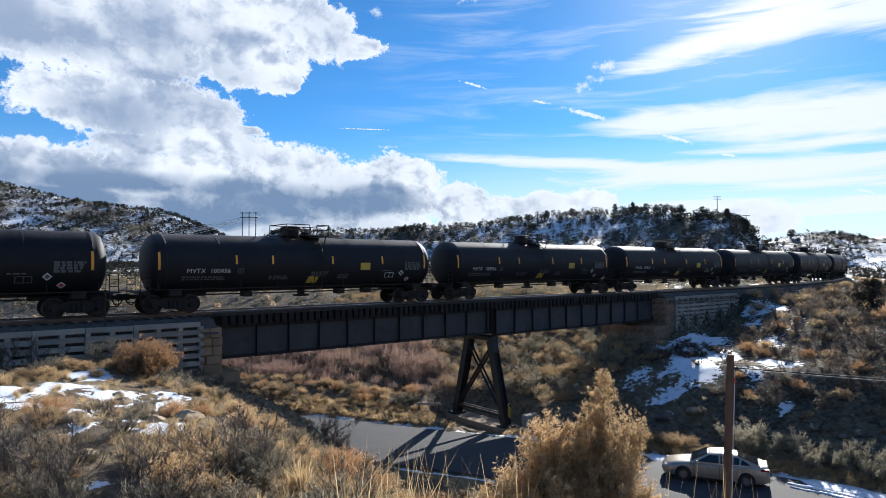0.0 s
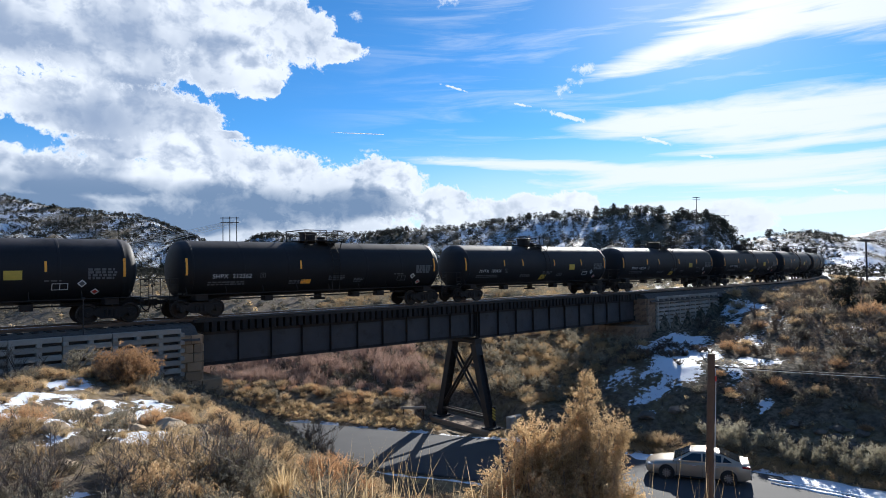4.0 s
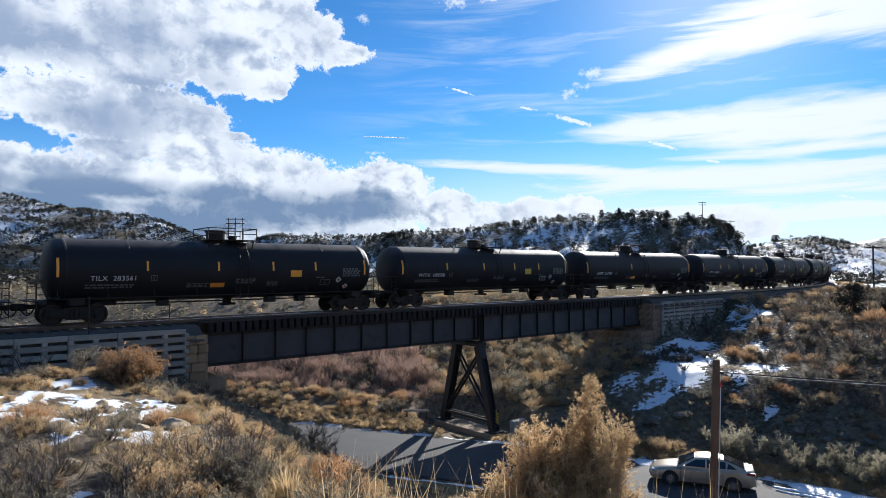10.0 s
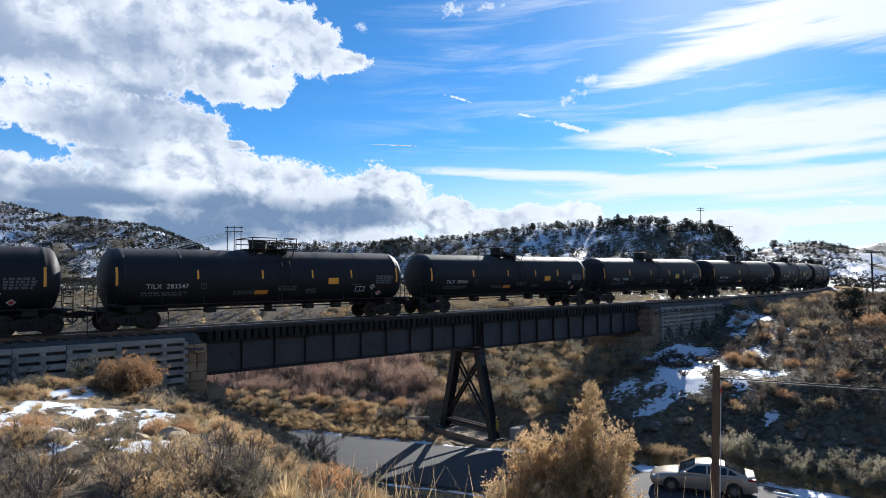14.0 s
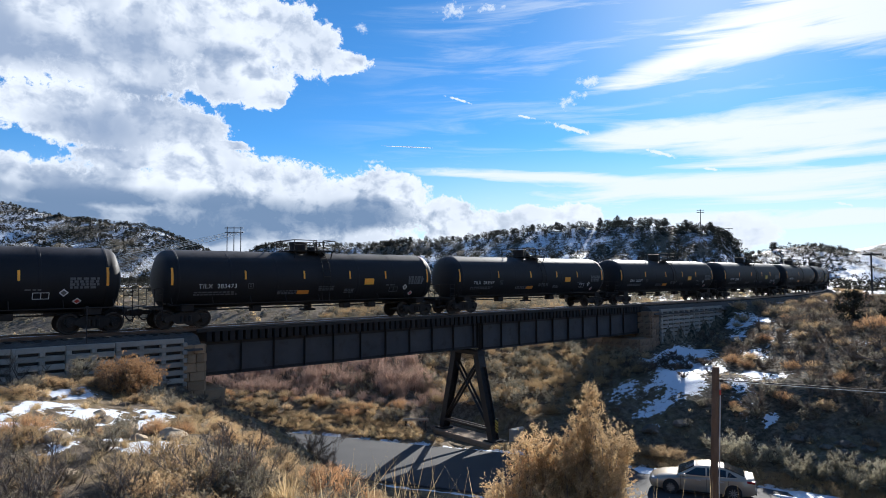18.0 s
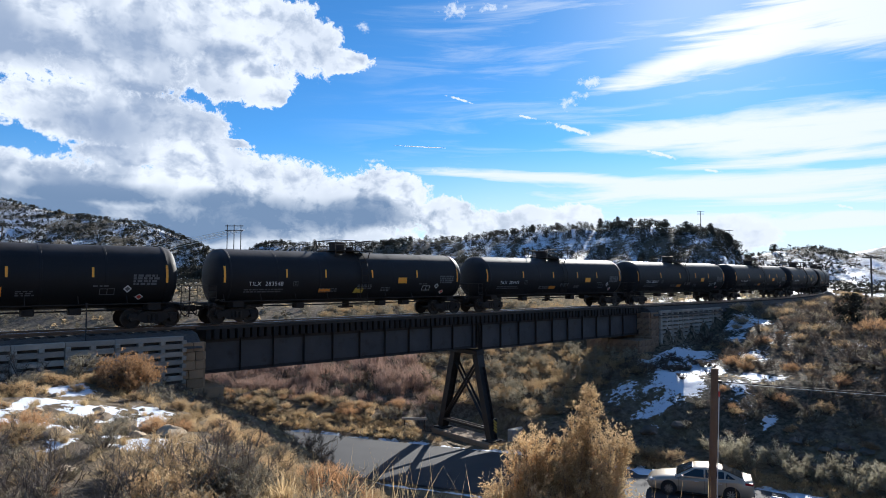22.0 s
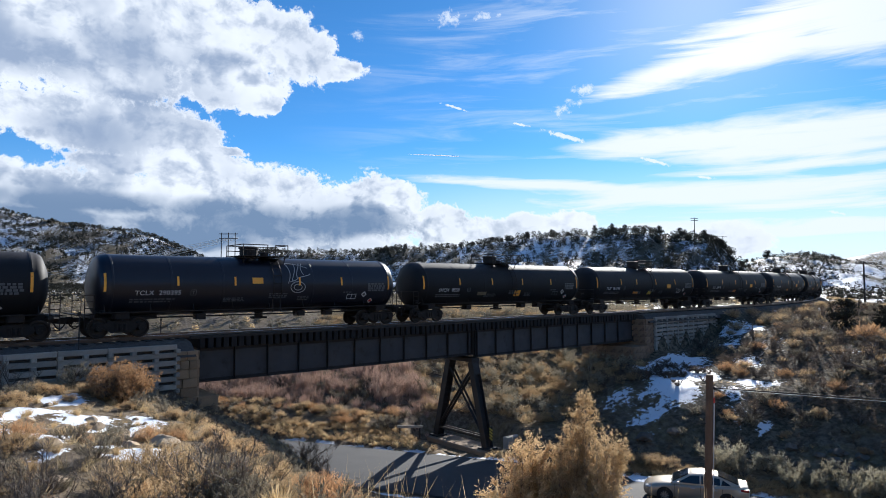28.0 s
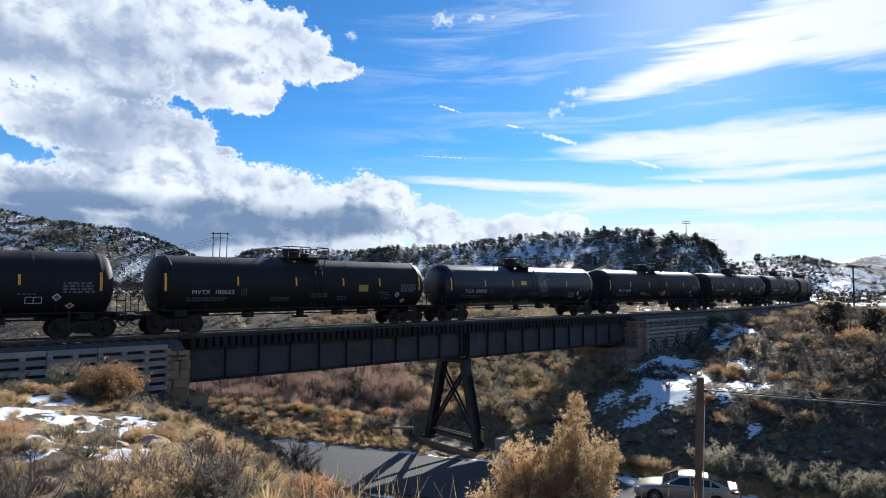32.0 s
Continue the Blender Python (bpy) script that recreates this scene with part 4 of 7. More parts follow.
def truck(parent, x):
    t = part("truck", box(fresh(), -0.18, 0.18, -1.1, 1.1, 0.42, 0.80, 0.03), TRUCK, parent, "cast iron two-axle truck", m=Matrix.Translation((x, 0, 0)))
    for sgn in (-1, 1):
        bm = fresh()
        y0, y1 = sgn * 1.0 - 0.09, sgn * 1.0 + 0.09
        prof = [(-1.12, 0.62), (-0.68, 0.66), (-0.36, 0.80), (0.36, 0.80), (0.68, 0.66), (1.12, 0.62), (1.12, 0.46), (0.72, 0.44), (0.38, 0.24), (-0.38, 0.24), (-0.72, 0.44), (-1.12, 0.46)]
        a = [bm.verts.new((px, y0, pz)) for px, pz in prof]
        b = [bm.verts.new((px, y1, pz)) for px, pz in prof]
        k = len(prof)
        for i in range(k):
            bm.faces.new((a[i], a[(i + 1) % k], b[(i + 1) % k], b[i]))
        bm.faces.new(a[::-1]), bm.faces.new(b)
        bmesh.ops.recalc_face_normals(bm, faces=bm.faces)
        for sx in (-0.2, 0, 0.2):
            tube(bm, (sx, sgn * 1.1, 0.34), (sx, sgn * 1.1, 0.64), 0.075, n=8)
        for ax in (-0.889, 0.889):
            tube(bm, (ax, sgn * 0.95, WHEEL_R), (ax, sgn * 1.16, WHEEL_R), 0.15, n=12)
            box(bm, ax - 0.2, ax + 0.2, y0 - 0.02, y1 + 0.02, 0.52, 0.70, 0.02)
        part("side_frame", bm, TRUCK, t)
    for ax in (-0.889, 0.889):
        bm = fresh()
        tube(bm, (0, -1.12, 0), (0, 1.12, 0), 0.085, n=10)
        for sgn in (-1, 1):
            lathe(bm, [(sgn * 0.66, 0.30), (sgn * 0.66, WHEEL_R + 0.025), (sgn * 0.69, WHEEL_R + 0.022), (sgn * 0.70, WHEEL_R), (sgn * 0.80, WHEEL_R - 0.004), (sgn * 0.80, 0.38), (sgn * 0.76, 0.34), (sgn * 0.75, 0.17), (sgn * 0.80, 0.13)], 24, "Y")
            for k in range(3):
                a = k * 2.094
                box(bm, 0.20 * math.cos(a) - 0.035, 0.20 * math.cos(a) + 0.035, sgn * 0.76 - 0.02, sgn * 0.76 + 0.02, 0.20 * math.sin(a) - 0.035, 0.20 * math.sin(a) + 0.035)
            for k in range(3):
                a = k * 2.094 + 0.4
                tube(bm, (0.09 * math.cos(a), sgn * 1.16, 0.09 * math.sin(a)), (0.09 * math.cos(a), sgn * 1.185, 0.09 * math.sin(a)), 0.025, n=6)
        part("wheelset", bm, WHEEL, t, "steel wheels on an axle", m=Matrix.Translation((ax, 0, WHEEL_R)))
    return t


def tank_car(name):
    """The common shape: jacketed black tank on stub sills with two trucks."""
    car = thing(name, Matrix.Identity(4), "black railway tank car", "tank car", "tank cars of the train")
    half = 8.48
    head = [(-half, 0.02), (-half + 0.015, 0.35), (-half + 0.06, 0.75), (-half + 0.15, 1.0), (-half + 0.28, 1.30), (-half + 0.42, 1.42), (-half + 0.58, 1.475), (-half + 0.72, TANK_R)]
    body = head + [(-half + 0.74, TANK_R + 0.012), (-half + 0.82, TANK_R + 0.012), (-half + 0.84, TANK_R)]
    for x in (-5.1, -2.55, 2.55, 5.1):
        body += [(x - 0.06, TANK_R), (x - 0.05, TANK_R + 0.006), (x + 0.05, TANK_R + 0.006), (x + 0.06, TANK_R)]
    body += [(-x, r) for x, r in reversed(head + [(-half + 0.74, TANK_R + 0.012), (-half + 0.82, TANK_R + 0.012), (-half + 0.84, TANK_R)])]
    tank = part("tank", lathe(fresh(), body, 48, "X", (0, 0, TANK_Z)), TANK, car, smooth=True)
    tank.data.set_sharp_from_angle(angle=radians(28))
    # stub sills, bolsters, couplers
    for sgn in (-1, 1):
        bm = fresh()
        box(bm, min(sgn * 5.4, sgn * 8.6), max(sgn * 5.4, sgn * 8.6), -0.28, 0.28, 0.80, 1.12, 0.02)
        box(bm, sgn * 7.22 - 0.3, sgn * 7.22 + 0.3, -1.35, 1.35, 0.86, 1.20, 0.03)
        box(bm, sgn * 8.50 - 0.08, sgn * 8.50 + 0.08, -1.42, 1.42, 0.95, 1.10, 0.02)
        part("stub_sill", bm, TRUCK, car)
        bm = fresh()
        box(bm, min(sgn * 8.6, sgn * 9.1), max(sgn * 8.6, sgn * 9.1), -0.09, 0.09, 0.74, 0.94, 0.02)
        box(bm, sgn * 9.15 - 0.16, sgn * 9.15 + 0.16, -0.16, 0.16, 0.68, 0.99, 0.04)
        part("coupler", bm, TRUCK, car)
        # hose that hangs beside the coupler
        bm = fresh()
        pts = [Vector((sgn * (8.7 + 0.55 * t), -0.35 + 0.1 * t, 0.82 - 1.4 * t * (1 - t) * 1.0)) for t in (0, 0.2, 0.4, 0.6, 0.8, 1.0)]
        for p, q in zip(pts, pts[1:]):
            tube(bm, p, q, 0.032, n=6)
        part("brake_hose", bm, TRUCK, car)
        # end platform, hand rails and ladder
        bm = fresh()
        box(bm, sgn * 8.85 - 0.30, sgn * 8.85 + 0.05 * sgn, -1.42, 1.42, 1.10, 1.14)
        for y in (-1.38, 1.38):
            tube(bm, (sgn * 8.8, y, 0.45), (sgn * 8.8, y, 2.0), 0.022, n=5)
            tube(bm, (sgn * 8.42, y, 0.45), (sgn * 8.42, y, 2.0), 0.022, n=5)
            for z in (0.48, 0.78, 1.1, 1.4, 1.7, 2.0):
                tube(bm, (sgn * 8.8, y, z), (sgn * 8.42, y, z), 0.02, n=5)
        tube(bm, (sgn * 8.82, -1.38, 2.0), (sgn * 8.82, 1.38, 2.0), 0.022, n=5)
        part("end_ladder", bm, TRUCK, car)
        truck(car, sgn * CENTRES / 2)
    # long hand rail and pipes under the belly
    bm = fresh()
    tube(bm, (-8.2, -1.45, 1.18), (8.2, -1.45, 1.18), 0.028, n=6)
    for k in range(9):
        x = -8.0 + k * 2.0
        tube(bm, (x, -1.45, 1.18), (x, -1.22, 1.55), 0.02, n=5)
    part("side_rail", bm, TRUCK, car)
    bm = fresh()
    tube(bm, (-6.2, -0.4, 0.86), (6.2, -0.4, 0.86), 0.035, n=6)
    tube(bm, (-0.0, 0.0, 0.62), (0.0, 0.0, 1.0), 0.22, n=12)
    box(bm, -0.4, 0.4, -0.25, 0.25, 0.60, 0.72, 0.03)
    for x in (-3.4, 2.2, 4.0):
        box(bm, x - 0.25, x + 0.25, -0.75, -0.2, 0.70, 1.0, 0.03)
    part("bottom_outlet", bm, TRUCK, car)
    # manway housing with its platform and rails
    px = -0.62
    bm = fresh()
    lathe(bm, [(3.80, 0.46), (4.40, 0.49), (4.42, 0.54), (4.50, 0.54), (4.54, 0.44)], 20, "Z", (px, 0, 0))
    part("manway_housing", bm, TRUCK, car)
    bm = fresh()
    box(bm, -1.42, -1.06, -1.15, 1.15, 3.98, 4.02)
    box(bm, -0.18, 1.18, -1.15, 1.15, 3.98, 4.02)
    box(bm, -1.06, -0.18, -1.15, -0.46, 3.98, 4.02)
    box(bm, -1.06, -0.18, 0.46, 1.15, 3.98, 4.02)
    for x in (-1.3, 1.0):
        tube(bm, (x, -1.1, 3.98), (x, -0.9, 3.55), 0.03, n=5)
        tube(bm, (x, 1.1, 3.98), (x, 0.9, 3.55), 0.03, n=5)
    lathe(bm, [(3.85, 0.22), (4.16, 0.22), (4.2, 0.26), (4.24, 0.2)], 14, "Z", (0.32, 0.1, 0))
    plat = part("platform", bm, TRUCK, car)
    post, bar, end = None, None, None
    for y in (-1.12, 1.12):
        for x in (-1.40, -0.02, 0.42, 1.16):
            at = Matrix.Translation((x, y, 4.0))
            if post is None:
                post = part("rail_post", tube(fresh(), (0, 0, 0), (0, 0, 0.60), 0.026, n=5), TRUCK, plat, m=at)
            else:
                share(post, at, plat)
        for x in (-1.04, -0.40, 0.79):
            for z in (4.60, 4.32):
                at = Matrix.Translation((x, y, z))
                if bar is None:
                    bar = part("rail_bar", tube(fresh(), (-0.37, 0, 0), (0.37, 0, 0), 0.026, n=5), TRUCK, plat, m=at)
                else:
                    share(bar, at, plat)
    for x in (-1.40, 1.16):
        part("end_bar", tube(fresh(), (x, -1.12, 4.6), (x, 1.12, 4.6), 0.026, n=5), TRUCK, plat)
    lad = None
    for x in (0.14, 0.60):
        pts = [Vector((x, -1.62 * math.cos(a), TANK_Z + 1.62 * math.sin(a))) for a in (1.25, 0.9, 0.55, 0.2, -0.15, -0.5)] + [Vector((x, -1.5, 1.0))]
        bm = fresh()
        rings = [[bm.verts.new(p + Vector((0.024 * math.cos(k * 1.571), 0, 0)) + (p - Vector((x, 0, TANK_Z))).normalized() * 0.024 * math.sin(k * 1.571)) for k in range(4)] for p in pts]
        for p, q in zip(rings, rings[1:]):
            for i in range(4):
                bm.faces.new((p[i], p[(i + 1) % 4], q[(i + 1) % 4], q[i]))
        bm.faces.new(rings[0]), bm.faces.new(rings[-1][::-1])
        bmesh.ops.recalc_face_normals(bm, faces=bm.faces)
        if lad is None:
            lad = part("ladder", bm, TRUCK, car)
        else:
            part("ladder_rail", bm, TRUCK, lad)
    rung = None
    for k in range(7):
        a = 1.1 - k * 0.26
        at = Matrix.Translation((0.37, -1.62 * math.cos(a), TANK_Z + 1.62 * math.sin(a)))
        if rung is None:
            rung = part("rung", tube(fresh(), (-0.23, 0, 0), (0.23, 0, 0), 0.018, n=5), TRUCK, lad, m=at)
        else:
            share(rung, at, lad)
    # reflective strips
    for x, h in ((-8.02, 0.85), (7.72, 0.85)):
        part("reflector", decal(fresh(), 0.11, h), YELLOW, car, "upright yellow reflective strip", m=on_shell(x, 2.58))
    return car


def lettering(car, text, x, z, height, material):
    cu = bpy.data.curves.new("lettering", "FONT")
    cu.body, cu.size, cu.extrude, cu.space_character = text, height * 1.38, 0.003, 1.08
    cu.materials.append(material)
    ob = new("lettering", cu)
    dg = bpy.context.evaluated_depsgraph_get()
    me = bpy.data.meshes.new_from_object(ob.evaluated_get(dg))
    bpy.data.objects.remove(ob)
    o = new("lettering", me)
    o.parent = car
    o.matrix_basis = on_shell(x, z, 0.02)
    o["kind"] = "stuff"
    return o


def stencil(name, *rest, **more):
    o = part(name, *rest, **more)
    o["kind"] = "stuff"
    return o


def dress(car, mark, strips, panels, seed, shell=None):
    """What sets one car apart: its lettering, short reflectors and coloured panels."""
    for x in strips:
        part("reflector", decal(fresh(), 0.10, 0.46), YELLOW, car, m=on_shell(x, 2.64))
    if mark:
        lettering(car, mark.replace(" ", "  "), -6.75, 1.98, 0.235, LETTER)
    stencil("stencil", bars(fresh(), 2.2, 0.26, 2, seed), DIMLETTER, car, m=on_shell(-5.85, 1.72))
    for x, z, w, h, mt in panels:
        part("panel", decal(fresh(), w, h, slant=0.25 if mt is DIMYELLOW and z < 1.8 else 0.0), mt, car, "yellow notice panel", m=on_shell(x, z))
    stencil("stencil", bars(fresh(), 1.1, 0.30, 3, seed + 1), DIMLETTER, car, m=on_shell(0.5, 1.88))
    stencil("stencil", bars(fresh(), 1.2, 0.26, 3, seed + 2), DIMLETTER, car, m=on_shell(-1.9, 1.70))
    stencil("stencil", bars(fresh(), 0.7, 0.30, 3, seed + 3), DIMLETTER, car, m=on_shell(2.0, 1.72))
    # data table, box and placards near the car's end
    stencil("data_table", bars(fresh(), 1.25, 0.52, 4, seed + 4, fill=0.8), DIMLETTER, car, m=on_shell(6.85, 2.30))
    bm = fresh()
    for w, h, a, b in ((0.62, 0.03, 0, 0.15), (0.62, 0.03, 0, -0.15), (0.03, 0.3, -0.3, 0), (0.03, 0.3, 0.3, 0), (0.03, 0.3, 0.0, 0)):
        decal(bm, w, h, Matrix.Translation((a, b, 0)), 0.004, 1)
    stencil("stencil_box", bm, LETTER if seed % 2 else DIMLETTER, car, m=on_shell(5.15, 1.76))
    bm = fresh()
    for w, h, a, b in ((0.26, 0.025, 0, 0.13), (0.26, 0.025, 0, -0.13), (0.025, 0.26, -0.13, 0), (0.025, 0.26, 0.13, 0), (0.12, 0.03, 0, 0.05), (0.05, 0.08, 0, -0.04)):
        decal(bm, w, h, Matrix.Translation((a, b, 0)), 0.004, 1)
    stencil("stencil_box", bm, DIMLETTER, car, m=on_shell(-4.05, 2.08))
    stencil("stencil", bars(fresh(), 0.7, 0.10, 1, seed + 5), DIMLETTER, car, m=on_shell(4.9, 2.02))
    for x, z, mt in ((6.0, 1.88, LETTER), (6.55, 1.50, RED)):
        pl = part("placard", decal(fresh(), 0.27, 0.27, Matrix.Rotation(radians(45), 4, "Z"), segs=1), LETTER, car, "small diamond hazard placard", m=on_shell(x, z))
        part("placard_face", decal(fresh(), 0.17, 0.17, Matrix.Rotation(radians(45), 4, "Z") @ Matrix.Translation((0, 0, 0.004)), segs=1), mt if mt is RED else DIMLETTER, pl)
    stencil("stencil", bars(fresh(), 0.5, 0.2, 2, seed + 6), DIMLETTER, car, m=on_shell(-8.05, 1.25))


def sprayed(car):
    """Pale sprayed outlines on the tank's flank: a fan of wavy lines over two ovals."""
    rows = []
    for k in range(4):
        rows.append([(1.02 + 0.34 * k + 0.20 * math.sin(t * 3.0 + k) * (1 - t * 0.4), 3.62 - t * (1.1 - 0.15 * k)) for t in [i / 10 for i in range(11)]])
    rows.append([(1.02 + 1.3 * t, 3.62 - 0.25 * t * t) for t in [i / 8 for i in range(9)]])
    rows.append([(1.15 + 1.2 * t + 0.1 * math.sin(9 * t), 2.62 + 0.42 * t) for t in [i / 8 for i in range(9)]])
    for r in (0.40, 0.22):
        rows.append([(1.62 + r * math.cos(a) * 1.1, 2.32 + r * math.sin(a) * 0.75) for a in [i * math.pi / 8 for i in range(17)]])
    for row in rows:
        pts = [on_shell(x, z, 0.01).translation for x, z in row]
        bm = fresh()
        rings = []
        for i, p in enumerate(pts):
            d = (pts[min(i + 1, len(pts) - 1)] - pts[max(i - 1, 0)]).normalized()
            o = Vector((0, p.y, p.z - TANK_Z)).normalized()
            sd = d.cross(o).normalized() * 0.022
            rings.append([bm.verts.new(q) for q in (p - sd, p - sd + o * 0.006, p + sd + o * 0.006, p + sd)])
        for p, q in zip(rings, rings[1:]):
            for i in range(4):
                bm.faces.new((p[i], p[(i + 1) % 4], q[(i + 1) % 4], q[i]))
        part("sprayed_line", bm, SPRAY, car, "pale sprayed outline")

# ---------------------------------------------------------------- plants
GOLD = leafy("rabbitbrush_leaf", (0.35, 0.245, 0.125), (0.79, 0.61, 0.385), (0.50, 0.325, 0.16), light=0.6)
RUST = leafy("rust_brush_leaf", (0.35, 0.20, 0.10), (0.70, 0.455, 0.25), (0.48, 0.28, 0.14), light=0.5)
SAGE = leafy("sage_leaf", (0.14, 0.125, 0.088), (0.45, 0.40, 0.295), (0.27, 0.215, 0.145))
GREENSAGE = leafy("green_sage_leaf", (0.27, 0.255, 0.18), (0.57, 0.53, 0.40), (0.44, 0.365, 0.24), light=0.5)
STRAW = leafy("dry_grass_blade", (0.43, 0.315, 0.16), (0.78, 0.62, 0.39), (0.54, 0.37, 0.185), light=0.62)
WILLOW = leafy("willow_twig", (0.25, 0.16, 0.12), (0.62, 0.435, 0.345), (0.45, 0.32, 0.245), light=0.35)
TWIG = leafy("grey_twig", (0.075, 0.060, 0.048), (0.27, 0.225, 0.185), (0.14, 0.108, 0.085), light=0.05)
JUNIPER = leafy("juniper_leaf", (0.016, 0.019, 0.016), (0.055, 0.056, 0.038), (0.055, 0.044, 0.032), light=0.15)
DARKBRUSH = leafy("dark_brush_leaf", (0.058, 0.050, 0.042), (0.225, 0.19, 0.155), (0.165, 0.108, 0.07), light=0.32)
PLUME = leafy("plume_leaf", (0.50, 0.34, 0.17), (0.90, 0.69, 0.42), (0.64, 0.435, 0.22), light=0.65)
RNG = np.random.default_rng(5)


def blade_set(base, tip, width, sag=0.12, side=None):
    """Tapered bent blades from base to tip: three triangles each."""
    n = len(base)
    d = tip - base
    ln = np.linalg.norm(d, axis=1, keepdims=True) + 1e-9
    r = RNG.normal(size=(n, 3)) if side is None else side
    s = np.cross(d / ln, r)
    s /= np.linalg.norm(s, axis=1, keepdims=True) + 1e-9
    w = np.asarray(width).reshape(-1, 1) * np.ones((n, 1))
    mid = base + d * 0.55
    mid[:, 2] += sag * ln[:, 0] * RNG.uniform(0.2, 1.0, n)
    mid += RNG.normal(size=(n, 3)) * ln * 0.04
    v = np.stack([base - s * w / 2, base + s * w / 2, mid - s * w * 0.4, mid + s * w * 0.4, tip], 1).reshape(-1, 3)
    o = (np.arange(n) * 5)[:, None]
    f = np.concatenate([o + [0, 1, 3], o + [0, 3, 2], o + [2, 3, 4]], 1).reshape(-1, 3)
    return v, f


def leaf_set(at, size, up=0.0):
    """Loose triangles of about that size round each place."""
    n = len(at)
    a = RNG.normal(size=(n, 3))
    a[:, 2] += up
    a /= np.linalg.norm(a, axis=1, keepdims=True) + 1e-9
    b = np.cross(a, RNG.normal(size=(n, 3)))
    b /= np.linalg.norm(b, axis=1, keepdims=True) + 1e-9
    s = np.asarray(size).reshape(-1, 1) * np.ones((n, 1))
    v = np.stack([at - b * s * 0.32, at + b * s * 0.32, at + a * s], 1).reshape(-1, 3)
    return v, np.arange(3 * n).reshape(-1, 3)


def needle_set(at, way, length, width):
    """Slender single triangles, each pointing its own way."""
    n = len(at)
    way = way / (np.linalg.norm(way, axis=1, keepdims=True) + 1e-9)
    b = np.cross(way, RNG.normal(size=(n, 3)))
    b /= np.linalg.norm(b, axis=1, keepdims=True) + 1e-9
    ln, w = (np.asarray(q).reshape(-1, 1) * np.ones((n, 1)) for q in (length, width))
    v = np.stack([at - b * w / 2, at + b * w / 2, at + way * ln], 1).reshape(-1, 3)
    return v, np.arange(3 * n).reshape(-1, 3)


def join(*sets):
    vs, fs, k = [], [], 0
    for v, f in sets:
        vs.append(v), fs.append(f + k)
        k += len(v)
    return np.concatenate(vs), np.concatenate(fs)


def tri_mesh(name, v, f, material):
    me = bpy.data.meshes.new(name)
    me.vertices.add(len(v)), me.loops.add(f.size), me.polygons.add(len(f))
    me.vertices.foreach_set("co", v.astype(np.float32).ravel())
    me.loops.foreach_set("vertex_index", f.astype(np.int32).ravel())
    me.polygons.foreach_set("loop_start", np.arange(0, f.size, 3, dtype=np.int32))
    me.update(calc_edges=True)
    me.materials.append(material)
    return me


def cone_dirs(n, spread, power=0.7):
    a = RNG.uniform(0, 2 * np.pi, n)
    t = spread * RNG.uniform(0, 1, n) ** power
    return np.stack([np.sin(t) * np.cos(a), np.sin(t) * np.sin(a), np.cos(t)], 1)


def branching(n0, n1, spread, thick):
    """Crooked limbs with twigs, about one unit tall: the blades and the twigs' ends."""
    d = cone_dirs(n0, spread, 0.6)
    base = RNG.normal(size=(n0, 3)) * [0.05, 0.05, 0]
    mid = base + d * RNG.uniform(0.28, 0.5, (n0, 1)) + RNG.normal(size=(n0, 3)) * 0.05
    end = mid + (d + RNG.normal(size=(n0, 3)) * 0.35 + [0, 0, 0.25]) * RNG.uniform(0.3, 0.5, (n0, 1))
    sets = [blade_set(base, mid, thick, 0.05), blade_set(mid - d * 0.04, end, thick * 0.6, 0.05), blade_set(base, mid, thick, 0.05)]
    k = RNG.integers(0, n0, n1)
    t = RNG.uniform(0.1, 1.0, (n1, 1))
    lower = RNG.uniform(size=(n1, 1)) < 0.35
    start = np.where(lower, base[k] + (mid[k] - base[k]) * np.sqrt(t), mid[k] + (end[k] - mid[k]) * t)
    out = d[k] + RNG.normal(size=(n1, 3)) * 0.55 + [0, 0, 0.3]
    tip = start + out / np.linalg.norm(out, axis=1, keepdims=True) * RNG.uniform(0.12, 0.34, (n1, 1))
    sets.append(blade_set(start, tip, thick * 0.3, 0.05))
    return join(*sets), start, tip


